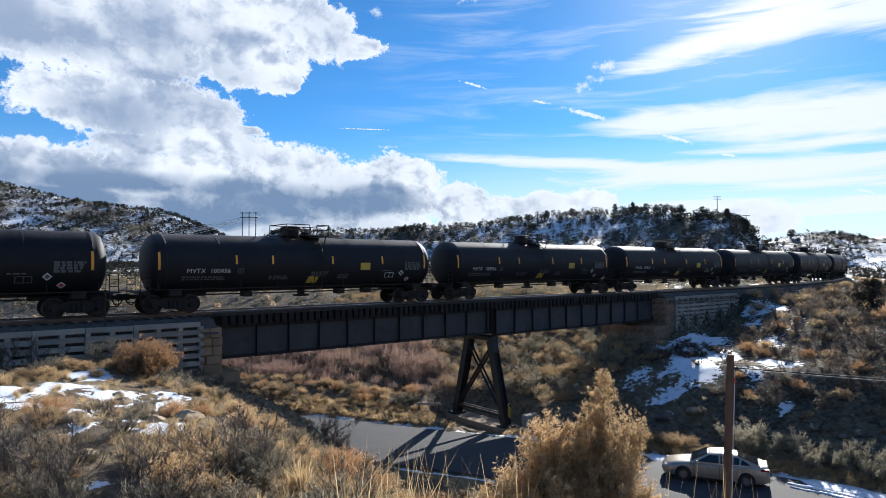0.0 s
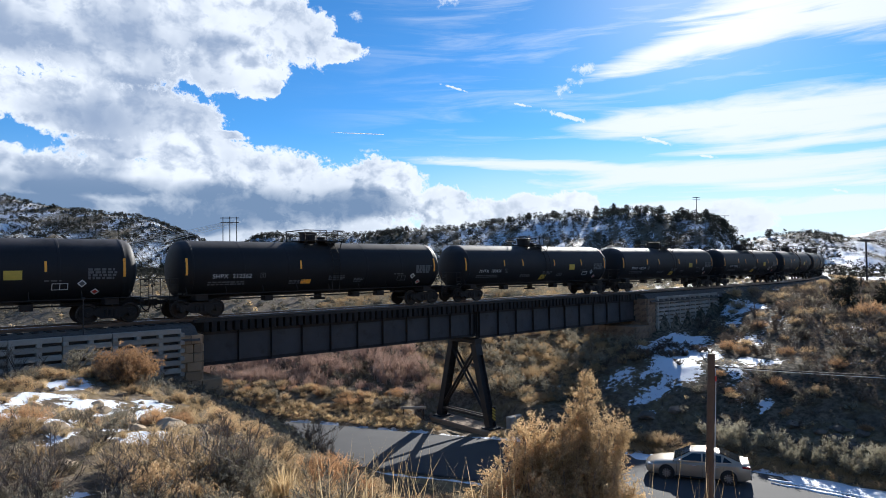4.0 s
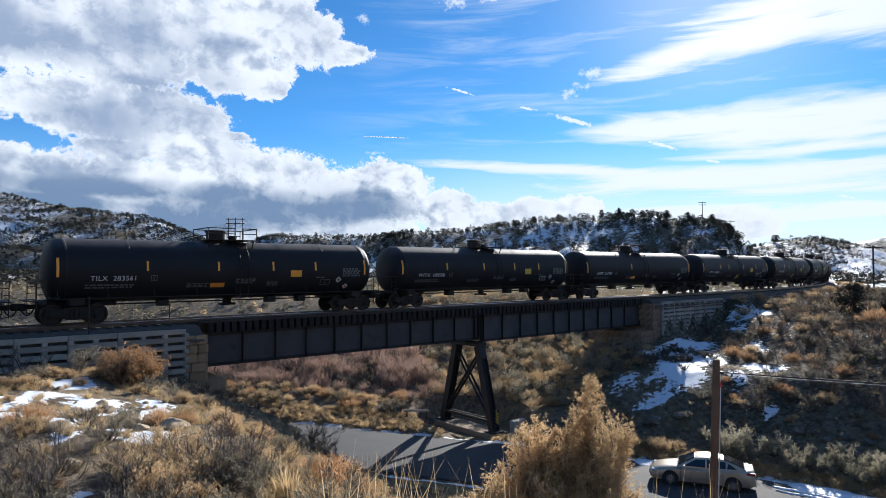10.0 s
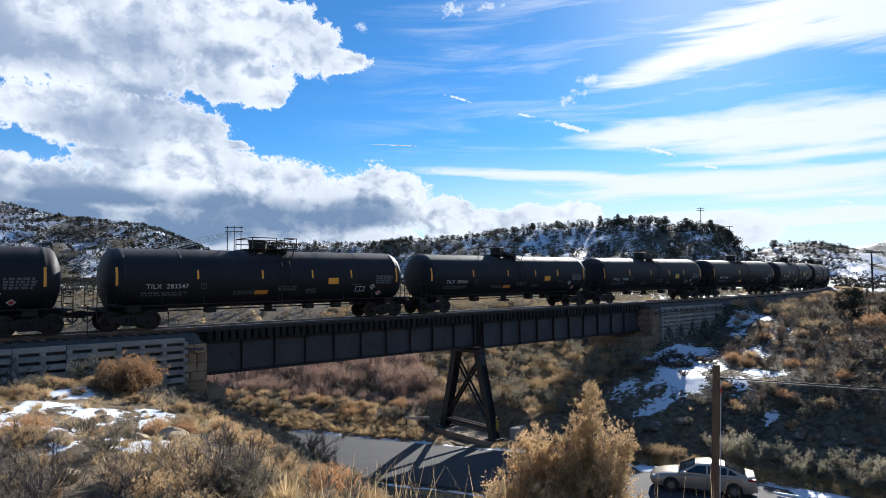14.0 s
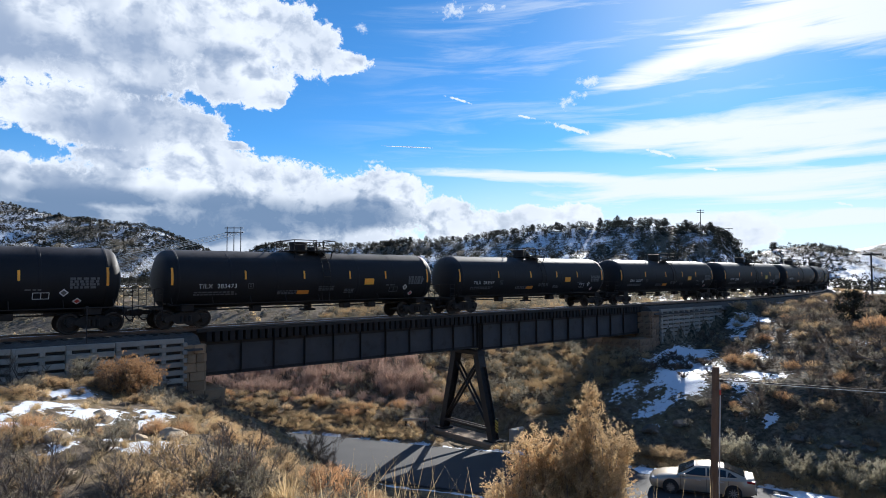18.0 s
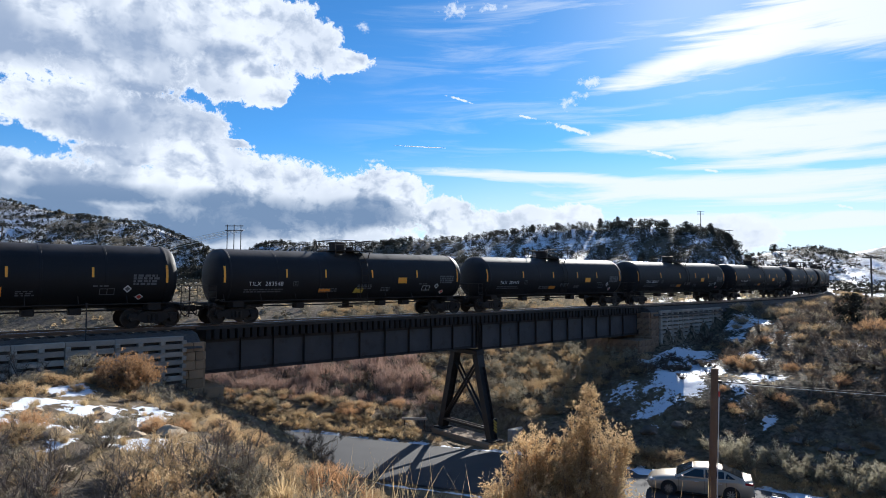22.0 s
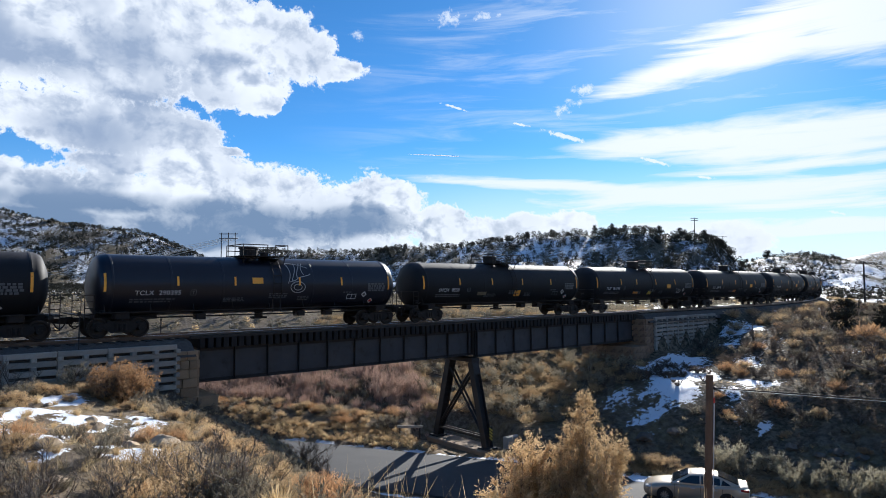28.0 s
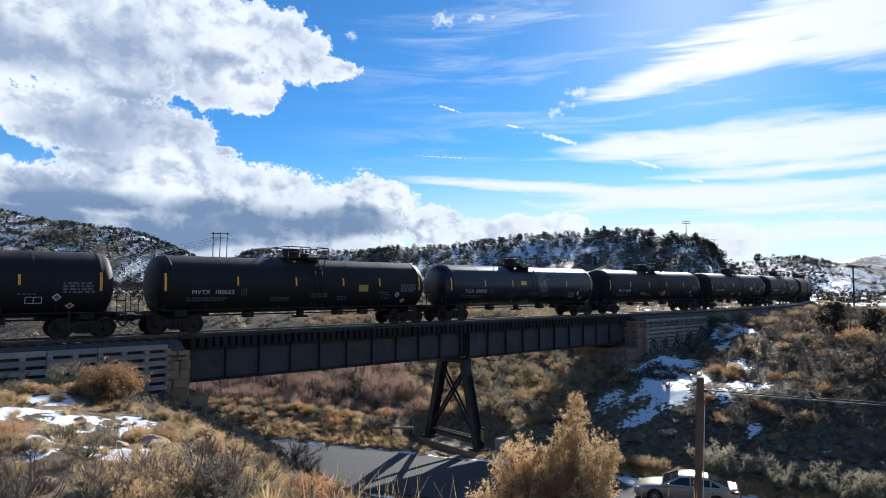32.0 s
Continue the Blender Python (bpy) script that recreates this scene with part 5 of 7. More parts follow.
def brush_parts(kind, dense=1.0, c=1.0):
    """Branches and foliage of one shrub of unit height."""
    if kind == "rabbitbrush":
        n = int(130 * dense / c ** 0.5)
        d = cone_dirs(n, 1.0, 0.6)
        base = RNG.normal(size=(n, 3)) * [0.09, 0.09, 0] + d * 0.05
        tip = base + d * RNG.uniform(0.55, 0.88, (n, 1))
        stems = blade_set(base, tip, 0.012 * c, 0.10)
        k = RNG.integers(0, n, int(4200 * dense / c ** 1.1))
        at = base[k] + (tip[k] - base[k]) * RNG.uniform(0.30, 1.0, (len(k), 1)) ** 0.7 + RNG.normal(size=(len(k), 3)) * 0.035
        way = d[k] * 0.6 + RNG.normal(size=(len(k), 3)) * 0.42 + [0, 0, 0.30]
        return stems, needle_set(at, way, RNG.uniform(0.04, 0.13, len(k)), 0.012 * c ** 0.9)
    if kind == "fluffy":
        n = int(90 * dense)
        d = cone_dirs(n, 1.15, 0.6)
        base = RNG.normal(size=(n, 3)) * [0.08, 0.08, 0] + d * 0.04
        tip = base + d * RNG.uniform(0.60, 0.92, (n, 1))
        m = n * 14
        k = RNG.integers(0, n, m)
        tuft = base[k] + (tip[k] - base[k]) * RNG.uniform(0.35, 1.0, (m, 1)) ** 0.6 + RNG.normal(size=(m, 3)) * 0.05
        k2 = np.repeat(np.arange(m), 9)
        at = tuft[k2] + RNG.normal(size=(len(k2), 3)) * 0.012
        way = d[k[k2]] * 0.5 + RNG.normal(size=(len(k2), 3)) * 0.7 + [0, 0, 0.25]
        stems = join(blade_set(base, tip, 0.014 * c, 0.08), blade_set(base[k] + (tip[k] - base[k]) * 0.5, tuft, 0.005 * c, 0.03))
        return stems, needle_set(at, way, RNG.uniform(0.025, 0.06, len(k2)), 0.013 * c)
    if kind == "sage":
        wood, start, tip = branching(9, int(150 * dense), 0.95, 0.035 * c ** 0.5)
        k = RNG.integers(0, len(tip), int(2100 * dense / c ** 1.1))
        at = start[k] + (tip[k] - start[k]) * RNG.uniform(0.25, 1.1, (len(k), 1)) + RNG.normal(size=(len(k), 3)) * 0.022
        a, b = at, at + (tip[k] - start[k]) * RNG.uniform(0.05, 0.22, (len(k), 1)) + [0, 0, 0.015] + RNG.normal(size=(len(k), 3)) * 0.03 * c ** 0.6
        return wood, blade_set(a, b, RNG.uniform(0.009, 0.018, len(k)) * c, 0.02)
    if kind == "twiggy":
        wood, start, tip = branching(11, int(300 * dense / c ** 0.5), 1.1, 0.032 * c ** 0.8)
        k = RNG.integers(0, len(tip), int(420 * dense / c))
        at = start[k] + (tip[k] - start[k]) * RNG.uniform(0.3, 1.0, (len(k), 1))
        b = at + RNG.normal(size=(len(k), 3)) * 0.07 + [0, 0, 0.06]
        return wood, blade_set(at, b, 0.008 * c, 0.03)
    if kind == "grass":
        n = int(150 * dense / c ** 0.7)
        d = cone_dirs(n, 0.75, 0.8)
        base = RNG.normal(size=(n, 3)) * [0.10, 0.10, 0]
        return None, blade_set(base, base + d * RNG.uniform(0.45, 1.0, (n, 1)), 0.016 * c, 0.12)
    if kind == "willow":
        n = int(60 * dense)
        d = cone_dirs(n, 0.62, 0.7)
        base = RNG.normal(size=(n, 3)) * [0.17, 0.17, 0]
        tip = base + d * RNG.uniform(0.7, 1.0, (n, 1))
        k = RNG.integers(0, n, int(n * 9 / c ** 0.5))
        st = base[k] + (tip[k] - base[k]) * RNG.uniform(0.25, 0.95, (len(k), 1))
        e = st + (d[k] * 0.8 + RNG.normal(size=(len(k), 3)) * 0.75) * RNG.uniform(0.08, 0.24, (len(k), 1))
        return None, join(blade_set(base, tip, 0.011 * c, 0.04), blade_set(st, e, 0.006 * c, 0.04))
    if kind == "juniper":
        n = int(70 * dense)
        h = RNG.uniform(0.10, 1.0, n)
        rad = 0.40 * np.sqrt(np.clip(1 - ((h - 0.42) / 0.60) ** 2, 0.02, 1)) * RNG.uniform(0.35, 1.12, n)
        a = RNG.uniform(0, 2 * np.pi, n)
        c = np.stack([rad * np.cos(a), rad * np.sin(a), h], 1)
        k = np.repeat(np.arange(n), 34)
        at = c[k] + RNG.normal(size=(len(k), 3)) * [0.062, 0.062, 0.05]
        base = np.zeros((n, 3))
        base[:, 2] = h * 0.7
        return join(blade_set(np.array([[0.0, 0, -0.05]] * 5), np.array([[0.02, 0.01, 0.85]] * 5), 0.09, 0), blade_set(base, c, 0.02, 0.0)), leaf_set(at, RNG.uniform(0.03, 0.09, len(k)), 0.5)


SHRUBS = {}
WORDS = {"rabbitbrush": "rabbitbrush", "sage": "sagebrush", "twiggy": "bare_shrub", "grass": "grass_clump", "willow": "willow_shrub", "juniper": "juniper_tree", "fluffy": "rabbitbrush"}


def shrub(kind, leaf, wood, variants, dense, label, category, group, c=1.0, tag=""):
    out = []
    for _ in range(variants):
        st, fo = brush_parts(kind, dense, c)
        out.append((st and tri_mesh("woody_stem", *st, wood), tri_mesh("foliage", *fo, leaf)))
    SHRUBS[(kind, leaf.name, tag)] = (out, label, category, group)


KINDS = [("rabbitbrush", GOLD, TWIG, 4, 1.0, "dry golden-tan rabbitbrush on the slope", "shrub", "rabbitbrush", 1.2, 1.9),
         ("rabbitbrush", RUST, TWIG, 3, 1.0, "rounded rust-brown dry shrub", "shrub", "rust-brown shrubs", 1.2, 2.0),
         ("sage", SAGE, TWIG, 5, 1.0, "grey-green sagebrush with crooked stems", "sagebrush", "sagebrush", 1.5, 3.0),
         ("sage", GREENSAGE, TWIG, 4, 2.0, "tall olive-green sagebrush beside the road", "sagebrush", "roadside sagebrush", 1.5, 1.25),
         ("sage", DARKBRUSH, TWIG, 4, 1.0, "dark brown-grey brush on the shaded bank", "brush", "dark brush", 1.5, 3.0),
         ("twiggy", TWIG, TWIG, 4, 1.0, "leafless grey twiggy shrub", "shrub", "bare shrubs", 1.0, 2.2),
         ("grass", STRAW, TWIG, 4, 1.2, "tuft of dry straw-coloured grass", "grass", "grass tufts", 1.0, 2.4),
         ("willow", WILLOW, TWIG, 4, 1.0, "leafless red-brown willow thicket shrub", "shrub", "willows", 1.0, 2.4),
         ("juniper", JUNIPER, BARK, 3, 1.0, "dark green juniper tree on the hillside", "tree", "junipers", 1.0, 1.0)]
for *what, near_c, mid_c in KINDS:
    shrub(*what, near_c)
    shrub(*what, mid_c, "mid")
shrub("fluffy", RUST, TWIG, 1, 2.2, "large rust-brown shrub before the crib wall", "shrub", "rust-brown shrubs", 1.0, "full")
shrub("fluffy", GOLD, TWIG, 3, 0.9, "fluffy golden-tan rabbitbrush on the slope", "shrub", "rabbitbrush", 1.2)
shrub("rabbitbrush", RUST, TWIG, 1, 2.2, "rounded rust-brown dry shrub", "shrub", "rust-brown shrubs", 1.1, "full")
shrub("rabbitbrush", GOLD, TWIG, 2, 2.0, "large olive-gold broom-like shrub", "shrub", "rabbitbrush", 1.1, "full")


def plant(kind, leaf, x, y, h, w=None, r=RNG, label="", sink=0.04, tag=None):
    """One shrub as a thing of its own, standing on the ground."""
    key = (kind, leaf.name, tag or ("mid" if y > 26 else ""))
    meshes, text, category, group = SHRUBS[key if key in SHRUBS else (kind, leaf.name, "")]
    st, fo = meshes[int(r.integers(0, len(meshes)))]
    z = float(land(np.array([x]), np.array([y]))[0]) - sink
    w = w or h * r.uniform(0.95, 1.25)
    ob = thing("brush" if leaf is DARKBRUSH else "brown_shrub" if leaf is RUST else WORDS[kind], Matrix.Translation((x, y, z)) @ Matrix.Rotation(r.uniform(0, 6.28), 4, "Z") @ Matrix.Diagonal((w, w, h, 1)), label or text, category, group)
    if st:
        o = new("trunk" if kind == "juniper" else "woody_stem", st)
        o.parent = ob
    o = new("crown" if kind == "juniper" else "foliage", fo)
    o.parent = ob
    return ob


def joined(name, kind, leaf, pts, heights, label, category, widen=1.1, n_var=3, dense=0.35, c=2.5):
    """Many plants past counting, as one mesh."""
    if len(pts) == 0:
        return None
    if kind == "blob":
        sets = []
        for _ in range(n_var):
            n = int(70 * dense)
            h = RNG.uniform(0.08, 1.0, n)
            rad = 0.42 * np.sqrt(np.clip(1 - ((h - 0.42) / 0.62) ** 2, 0.03, 1)) * RNG.uniform(0.3, 1.0, n)
            a = RNG.uniform(0, 6.28, n)
            sets.append(leaf_set(np.stack([rad * np.cos(a), rad * np.sin(a), h * 0.9], 1), RNG.uniform(0.12, 0.27, n) / max(0.55, dense) ** 0.6, 0.3))
    else:
        sets = []
        for _ in range(n_var):
            st, fo = brush_parts(kind, dense, c)
            sets.append(fo)
    z = land(pts[:, 0], pts[:, 1])
    vs, fs, k = [], [], 0
    pick, turn = RNG.integers(0, n_var, len(pts)), RNG.uniform(0, 6.28, len(pts))
    wid = heights * widen * RNG.uniform(0.8, 1.25, len(pts))
    for i in range(len(pts)):
        v, f = sets[pick[i]]
        c, s = math.cos(turn[i]), math.sin(turn[i])
        q = np.stack([(v[:, 0] * c - v[:, 1] * s) * wid[i] + pts[i, 0], (v[:, 0] * s + v[:, 1] * c) * wid[i] + pts[i, 1], v[:, 2] * heights[i] + z[i] - 0.05], 1)
        vs.append(q), fs.append(f + k)
        k += len(q)
    ob = new(name, tri_mesh(name, np.concatenate(vs), np.concatenate(fs), leaf))
    return tagged(ob, label, category, kind="stuff")


def jitter(x0, x1, y0, y1, gap):
    xs, ys = np.meshgrid(np.arange(x0, x1, gap), np.arange(y0, y1, gap))
    p = np.stack([xs.ravel(), ys.ravel()], 1)
    return p + RNG.uniform(-0.45, 0.45, p.shape) * gap


def facts(p):
    dr, side, _ = nearest(p[:, 0], p[:, 1], ROAD)
    dt, ts, _ = nearest(p[:, 0], p[:, 1], TRACK)
    m = p[:, 0] * U[0] + (p[:, 1] - D0) * U[1]
    s, _, _ = cover(p[:, 0], p[:, 1], land(p[:, 0], p[:, 1]))
    return dr - ROAD_HALF, side, dt * ts, m, s


def open_snow(p):
    """Below one where a plant would stand before a patch of the slope's snow."""
    out = np.full(len(p), 9.0)
    for a, b, ra, rb, _ in NEARSNOW:
        r = math.hypot(a, b)
        u = np.array([a, b]) / r
        along, across = (p - [a, b]) @ u, (p - [a, b]) @ np.array([u[1], -u[0]])
        reach = rb + 0.11 * r
        out = np.minimum(out, np.hypot(np.where(along < 0, along / reach, along / rb), across / (ra * 0.9)))
    return out


def brow(p):
    """Greatest height of growth that leaves the road in sight over the slope's brow."""
    az = np.degrees(np.arctan2(p[:, 0], p[:, 1]))
    rise = np.interp(az, BROW_AZ, BROW_RISE)
    return 10.45 + rise * np.hypot(p[:, 0], p[:, 1]) - land(p[:, 0], p[:, 1])


BROW_AZ, BROW_RISE = (-90, -26.0, -21.9, -19.7, -17.4, -15.1, -13.0, -9.9, -5.5, -2.0, 20), (0.3, -0.110, -0.157, -0.175, -0.198, -0.227, -0.252, -0.285, -0.326, -0.346, -0.37)
# the slope below the camera
p = jitter(-14, 4.5, 4.0, 31, 0.80)
d, side, n, m, sn = facts(p)
far = np.hypot(p[:, 0], p[:, 1])
keep = (side > 0) & (d > 0.4) & (n > 3.9) & (far > 4.2) & (np.abs(p[:, 0] / p[:, 1]) < 0.80) & (sn < 0.45)
keep &= ~((p[:, 0] > -0.9) & (far < 12))
keep &= (p[:, 0] < -0.125 * p[:, 1]) | ((land(p[:, 0], p[:, 1]) + 0.7 - 10.45) / p[:, 1] < -0.37)
keep &= ~((n < 8.5) & (m > -20.5))
keep &= RNG.uniform(size=len(p)) < np.where((far > 10.5) & (far < 22) & (p[:, 0] < -0.3 * p[:, 1]), 0.74, 0.85)
keep &= open_snow(p) > 1.0
near_pts = p[keep]
near_pts = near_pts[brow(near_pts) > 0.25]
near_top = brow(near_pts)
r = np.hypot(near_pts[:, 0], near_pts[:, 1])
near_top = np.where((r < 12) & (near_pts[:, 0] < -0.2 * near_pts[:, 1]), np.minimum(near_top, np.maximum(10.45 - 0.25 * r - land(near_pts[:, 0], near_pts[:, 1]), 0.25)), near_top)
order = RNG.permutation(len(near_pts))
for i, k in enumerate(order[:300]):
    x, y = near_pts[k]
    u = RNG.uniform()
    r = math.hypot(x, y)
    big = RNG.uniform(0.6, 1.15)
    if r < 9.5:
        kind, leaf, h = (("sage", SAGE, 0.60) if u < 0.42 else ("twiggy", TWIG, 0.62) if u < 0.62 else ("rabbitbrush", GOLD, 0.50) if u < 0.85 else ("grass", STRAW, 0.45))
    elif r < 17:
        kind, leaf, h = (("sage", SAGE, 0.50) if u < 0.22 else ("rabbitbrush", GOLD, 0.42) if u < 0.42 else ("fluffy", GOLD, 0.46) if u < 0.62 else ("rabbitbrush", RUST, 0.42) if u < 0.72 else ("twiggy", TWIG, 0.55) if u < 0.82 else ("grass", STRAW, 0.42))
    else:
        kind, leaf, h = (("sage", SAGE, 0.6) if u < 0.20 else ("rabbitbrush", GOLD, 0.55) if u < 0.48 else ("fluffy", GOLD, 0.58) if u < 0.75 else ("grass", STRAW, 0.55))
    plant(kind, leaf, x, y, min(h * big, float(near_top[k])), h * big * 1.1)
rest = near_pts[order[300:]][near_top[order[300:]] > 0.6]
if len(rest):
    joined("dry_brush", "rabbitbrush", GOLD, rest, RNG.uniform(0.35, 0.65, len(rest)), "low dry brush and grass covering the slope", "brush", dense=0.8, c=1.2)
p = jitter(-14, 5.0, 4.0, 31, 0.42)
d, side, n, m, sn = facts(p)
far = np.hypot(p[:, 0], p[:, 1])
p = p[(side > 0) & (d > 0.2) & (n > 3.7) & (far > 3.6) & (np.abs(p[:, 0] / p[:, 1]) < 0.82) & (sn < 0.5) & ~((p[:, 0] > -0.6) & (far < 9)) & ((p[:, 0] < -0.13 * p[:, 1]) | ((land(p[:, 0], p[:, 1]) + 0.4 - 10.45) / p[:, 1] < -0.37)) & (RNG.uniform(size=len(p)) < 0.6) & ((open_snow(p) > 1.0) | (RNG.uniform(size=len(p)) < 0.45))]
p = p[brow(p) > 0.2]
joined("dry_grass", "grass", STRAW, p, RNG.uniform(0.14, 0.36, len(p)), "short dry grass between the shrubs", "grass", widen=1.5, dense=0.30, n_var=6, c=1.0)

# notable single plants
plant("fluffy", RUST, -11.0, 23.5, 1.75, 1.5, tag="full")
plant("sage", SAGE, -13.2, 24.2, 1.1), plant("twiggy", TWIG, -15.4, 24.0, 1.5), plant("sage", SAGE, -16.8, 24.2, 1.0)
for x, y, h in ((-5.6, 8.5, 0.62), (-4.9, 8.0, 0.75), (-4.3, 8.9, 0.6), (-3.4, 9.0, 0.7), (-2.8, 8.7, 0.85), (-3.9, 7.9, 0.75), (-5.9, 7.7, 0.7), (-3.0, 9.6, 0.8), (-6.4, 9.0, 0.5)):
    plant("twiggy", TWIG, x, y, h, label="large bare grey shrub with crooked dark branches")
    plant("sage", SAGE, x + 0.5, y - 0.3, h * 0.7)
for x, y, h in ((-6.6, 9.6, 0.8), (-6.1, 8.6, 0.85), (-4.6, 7.6, 0.8), (-5.6, 9.6, 0.7), (-2.6, 9.2, 0.8), (-3.2, 7.4, 0.6)):
    plant("twiggy", TWIG, x, y, h, h * 1.1, label="bare grey shrub with crooked dark branches")
    plant("sage", SAGE, x - 0.35, y + 0.25, h * 0.72)
for x, y in ((-3.5, 9.2), (-3.9, 8.7), (-3.1, 8.8)):
    plant("rabbitbrush", GOLD, x, y, 0.62, 0.75)
plant("rabbitbrush", RUST, -8.4, 13.5, 0.62, 0.85)
plant("fluffy", GOLD, -3.35, 8.1, 0.66, 0.66), plant("fluffy", GOLD, -2.9, 7.8, 0.5, 0.55)
for a, b, ra, rb, _ in NEARSNOW * 2:
    x, y = a + ra * RNG.uniform(-0.9, 0.9), b + rb * RNG.uniform(-0.8, 0.8)
    if y > 10:
        plant(*(("grass", STRAW) if RNG.uniform() < 0.5 else ("fluffy", GOLD) if RNG.uniform() < 0.6 else ("twiggy", TWIG)), x, y, RNG.uniform(0.18, 0.34), label="small dry tuft standing out of the snow")
plant("rabbitbrush", GOLD, -4.0, 9.7, 0.85, 1.0, tag="full")
for x, y, h in ((-1.05, 7.6, 0.5), (-0.2, 7.9, 0.42), (0.55, 8.2, 0.42), (-1.5, 8.6, 0.5), (0.1, 7.0, 0.36), (-0.7, 6.6, 0.4)):
    plant("rabbitbrush", RUST if x > 0.4 else GOLD, x, y, h, h * 1.2)
p = np.stack([RNG.uniform(-0.20, 0.10, 520), RNG.uniform(9.5, 30, 520)], 1)
p[:, 0] *= p[:, 1]
d, side, n, m, sn = facts(p)
p = p[(side > 0) & (d > 0.5)]
k = RNG.uniform(size=len(p)) < 0.5
joined("brow_grass", "grass", STRAW, p[k], RNG.uniform(0.16, 0.36, k.sum()), "dry grass on the slope down to the road", "grass", widen=1.4, dense=0.35, n_var=6, c=1.3)
for x, y in p[~k][:150]:
    h = min(RNG.uniform(0.35, 0.6), 10.45 - 0.355 * y - float(land(np.array([x]), np.array([y]))[0]))
    if h > 0.2:
        plant(*(("rabbitbrush", RUST) if RNG.uniform() < 0.6 else ("sage", DARKBRUSH)), x, y, h, h * 1.25, label="small brown shrub on the slope down to the road")
for x, y, h in ((-1.3, 10.2, 0.5), (-1.75, 10.5, 0.6), (-0.9, 10.0, 0.42), (-1.05, 10.8, 0.42), (-1.5, 9.6, 0.45), (0.3, 7.4, 0.42), (0.65, 7.2, 0.45), (0.0, 7.7, 0.36), (-1.15, 9.2, 0.4)):
    plant("rabbitbrush", RUST if h > 0.44 else GOLD, x, y, h, h * 1.4, tag="full", label="small golden-brown shrub on the slope's brow")
p = np.stack([RNG.uniform(-2.2, 1.2, 420), RNG.uniform(5.0, 10.0, 420)], 1)
joined("slope_grass", "grass", STRAW, p, RNG.uniform(0.14, 0.34, 420), "short dry grass on the brow of the slope", "grass", widen=1.3, dense=0.35, n_var=6, c=0.9)
for x, y, h in ((-6.6, 34.6, 1.9), (-5.9, 34.4, 1.7), (-6.2, 34.1, 1.5), (-5.3, 34.0, 1.2)):
    plant("twiggy", TWIG, x, y, h, h * 0.95, label="dark leafless shrub beside the road", tag="near")


def feathery(x, y, lobes):
    """The tall tan bush: limbs spreading from one foot into uneven lobes, each limb with side sprays that end in fluffy tufts."""
    z = float(land(np.array([x]), np.array([y]))[0]) - 0.05
    ob = thing("plumed_bush", Matrix.Translation((x, y, z)), "tall feathery tan bush with upright plumes", "bush", "plumed bushes")
    base, tip = [], []
    for lx, ly, top, w, deep, n in lobes:
        a, r = RNG.uniform(0, 6.28, n), np.sqrt(RNG.uniform(0, 1, n))
        e = np.stack([lx - x + w * r * np.cos(a), ly - y + w * r * np.sin(a), top - z - deep * r ** 1.6 * RNG.uniform(0.55, 1.15, n)], 1)
        e[0] = (lx - x, ly - y, top - z)
        foot = np.array([(lx - x) * 0.45, (ly - y) * 0.45, 0.0]) + RNG.normal(size=(n, 3)) * [0.07, 0.07, 0.0]
        base.append(foot), tip.append(e)
    base, tip = np.concatenate(base), np.concatenate(tip)
    n = len(tip)
    mid = base + (tip - base) * 0.5 + RNG.normal(size=(n, 3)) * [0.05, 0.05, 0.02]
    limbs = join(blade_set(base, mid, 0.016, 0.0), blade_set(mid, tip, 0.009, 0.02))
    m = n * 34
    k = RNG.integers(0, n, m)
    t = RNG.uniform(0.0, 1.0, (m, 1)) ** 0.75
    st = np.where(t < 0.4, base[k] + (mid[k] - base[k]) * (0.35 + 1.6 * t), mid[k] + (tip[k] - mid[k]) * (t - 0.4) / 0.6)
    out = RNG.normal(size=(m, 3)) * [1, 1, 0.25]
    out /= np.linalg.norm(out, axis=1, keepdims=True)
    reach = (0.05 + 0.17 * (1 - t)) * RNG.uniform(0.5, 1.3, (m, 1))
    e = st + (out * 0.62 + [0, 0, 0.80]) * reach
    q = RNG.integers(0, m, m * 4)
    s2 = st[q] + (e[q] - st[q]) * RNG.uniform(0.3, 1.0, (len(q), 1))
    o2 = (e - st)[q] / reach[q] + RNG.normal(size=(len(q), 3)) * 0.55
    e2 = s2 + o2 * RNG.uniform(0.02, 0.055, (len(q), 1))
    k2 = np.repeat(np.arange(len(q)), 7)
    at = s2[k2] + (e2[k2] - s2[k2]) * RNG.uniform(0.35, 1.05, (len(k2), 1)) + RNG.normal(size=(len(k2), 3)) * 0.006
    way = o2[k2] * 0.5 + RNG.normal(size=(len(k2), 3)) * 0.75
    o = new("woody_frame", tri_mesh("woody_frame", *join(limbs, blade_set(st, e, 0.004, 0.03)), TWIG))
    o.parent = ob
    o = new("foliage", tri_mesh("foliage", *needle_set(at, way, RNG.uniform(0.012, 0.030, len(k2)), 0.0085), PLUME))
    o.parent = ob
    return ob


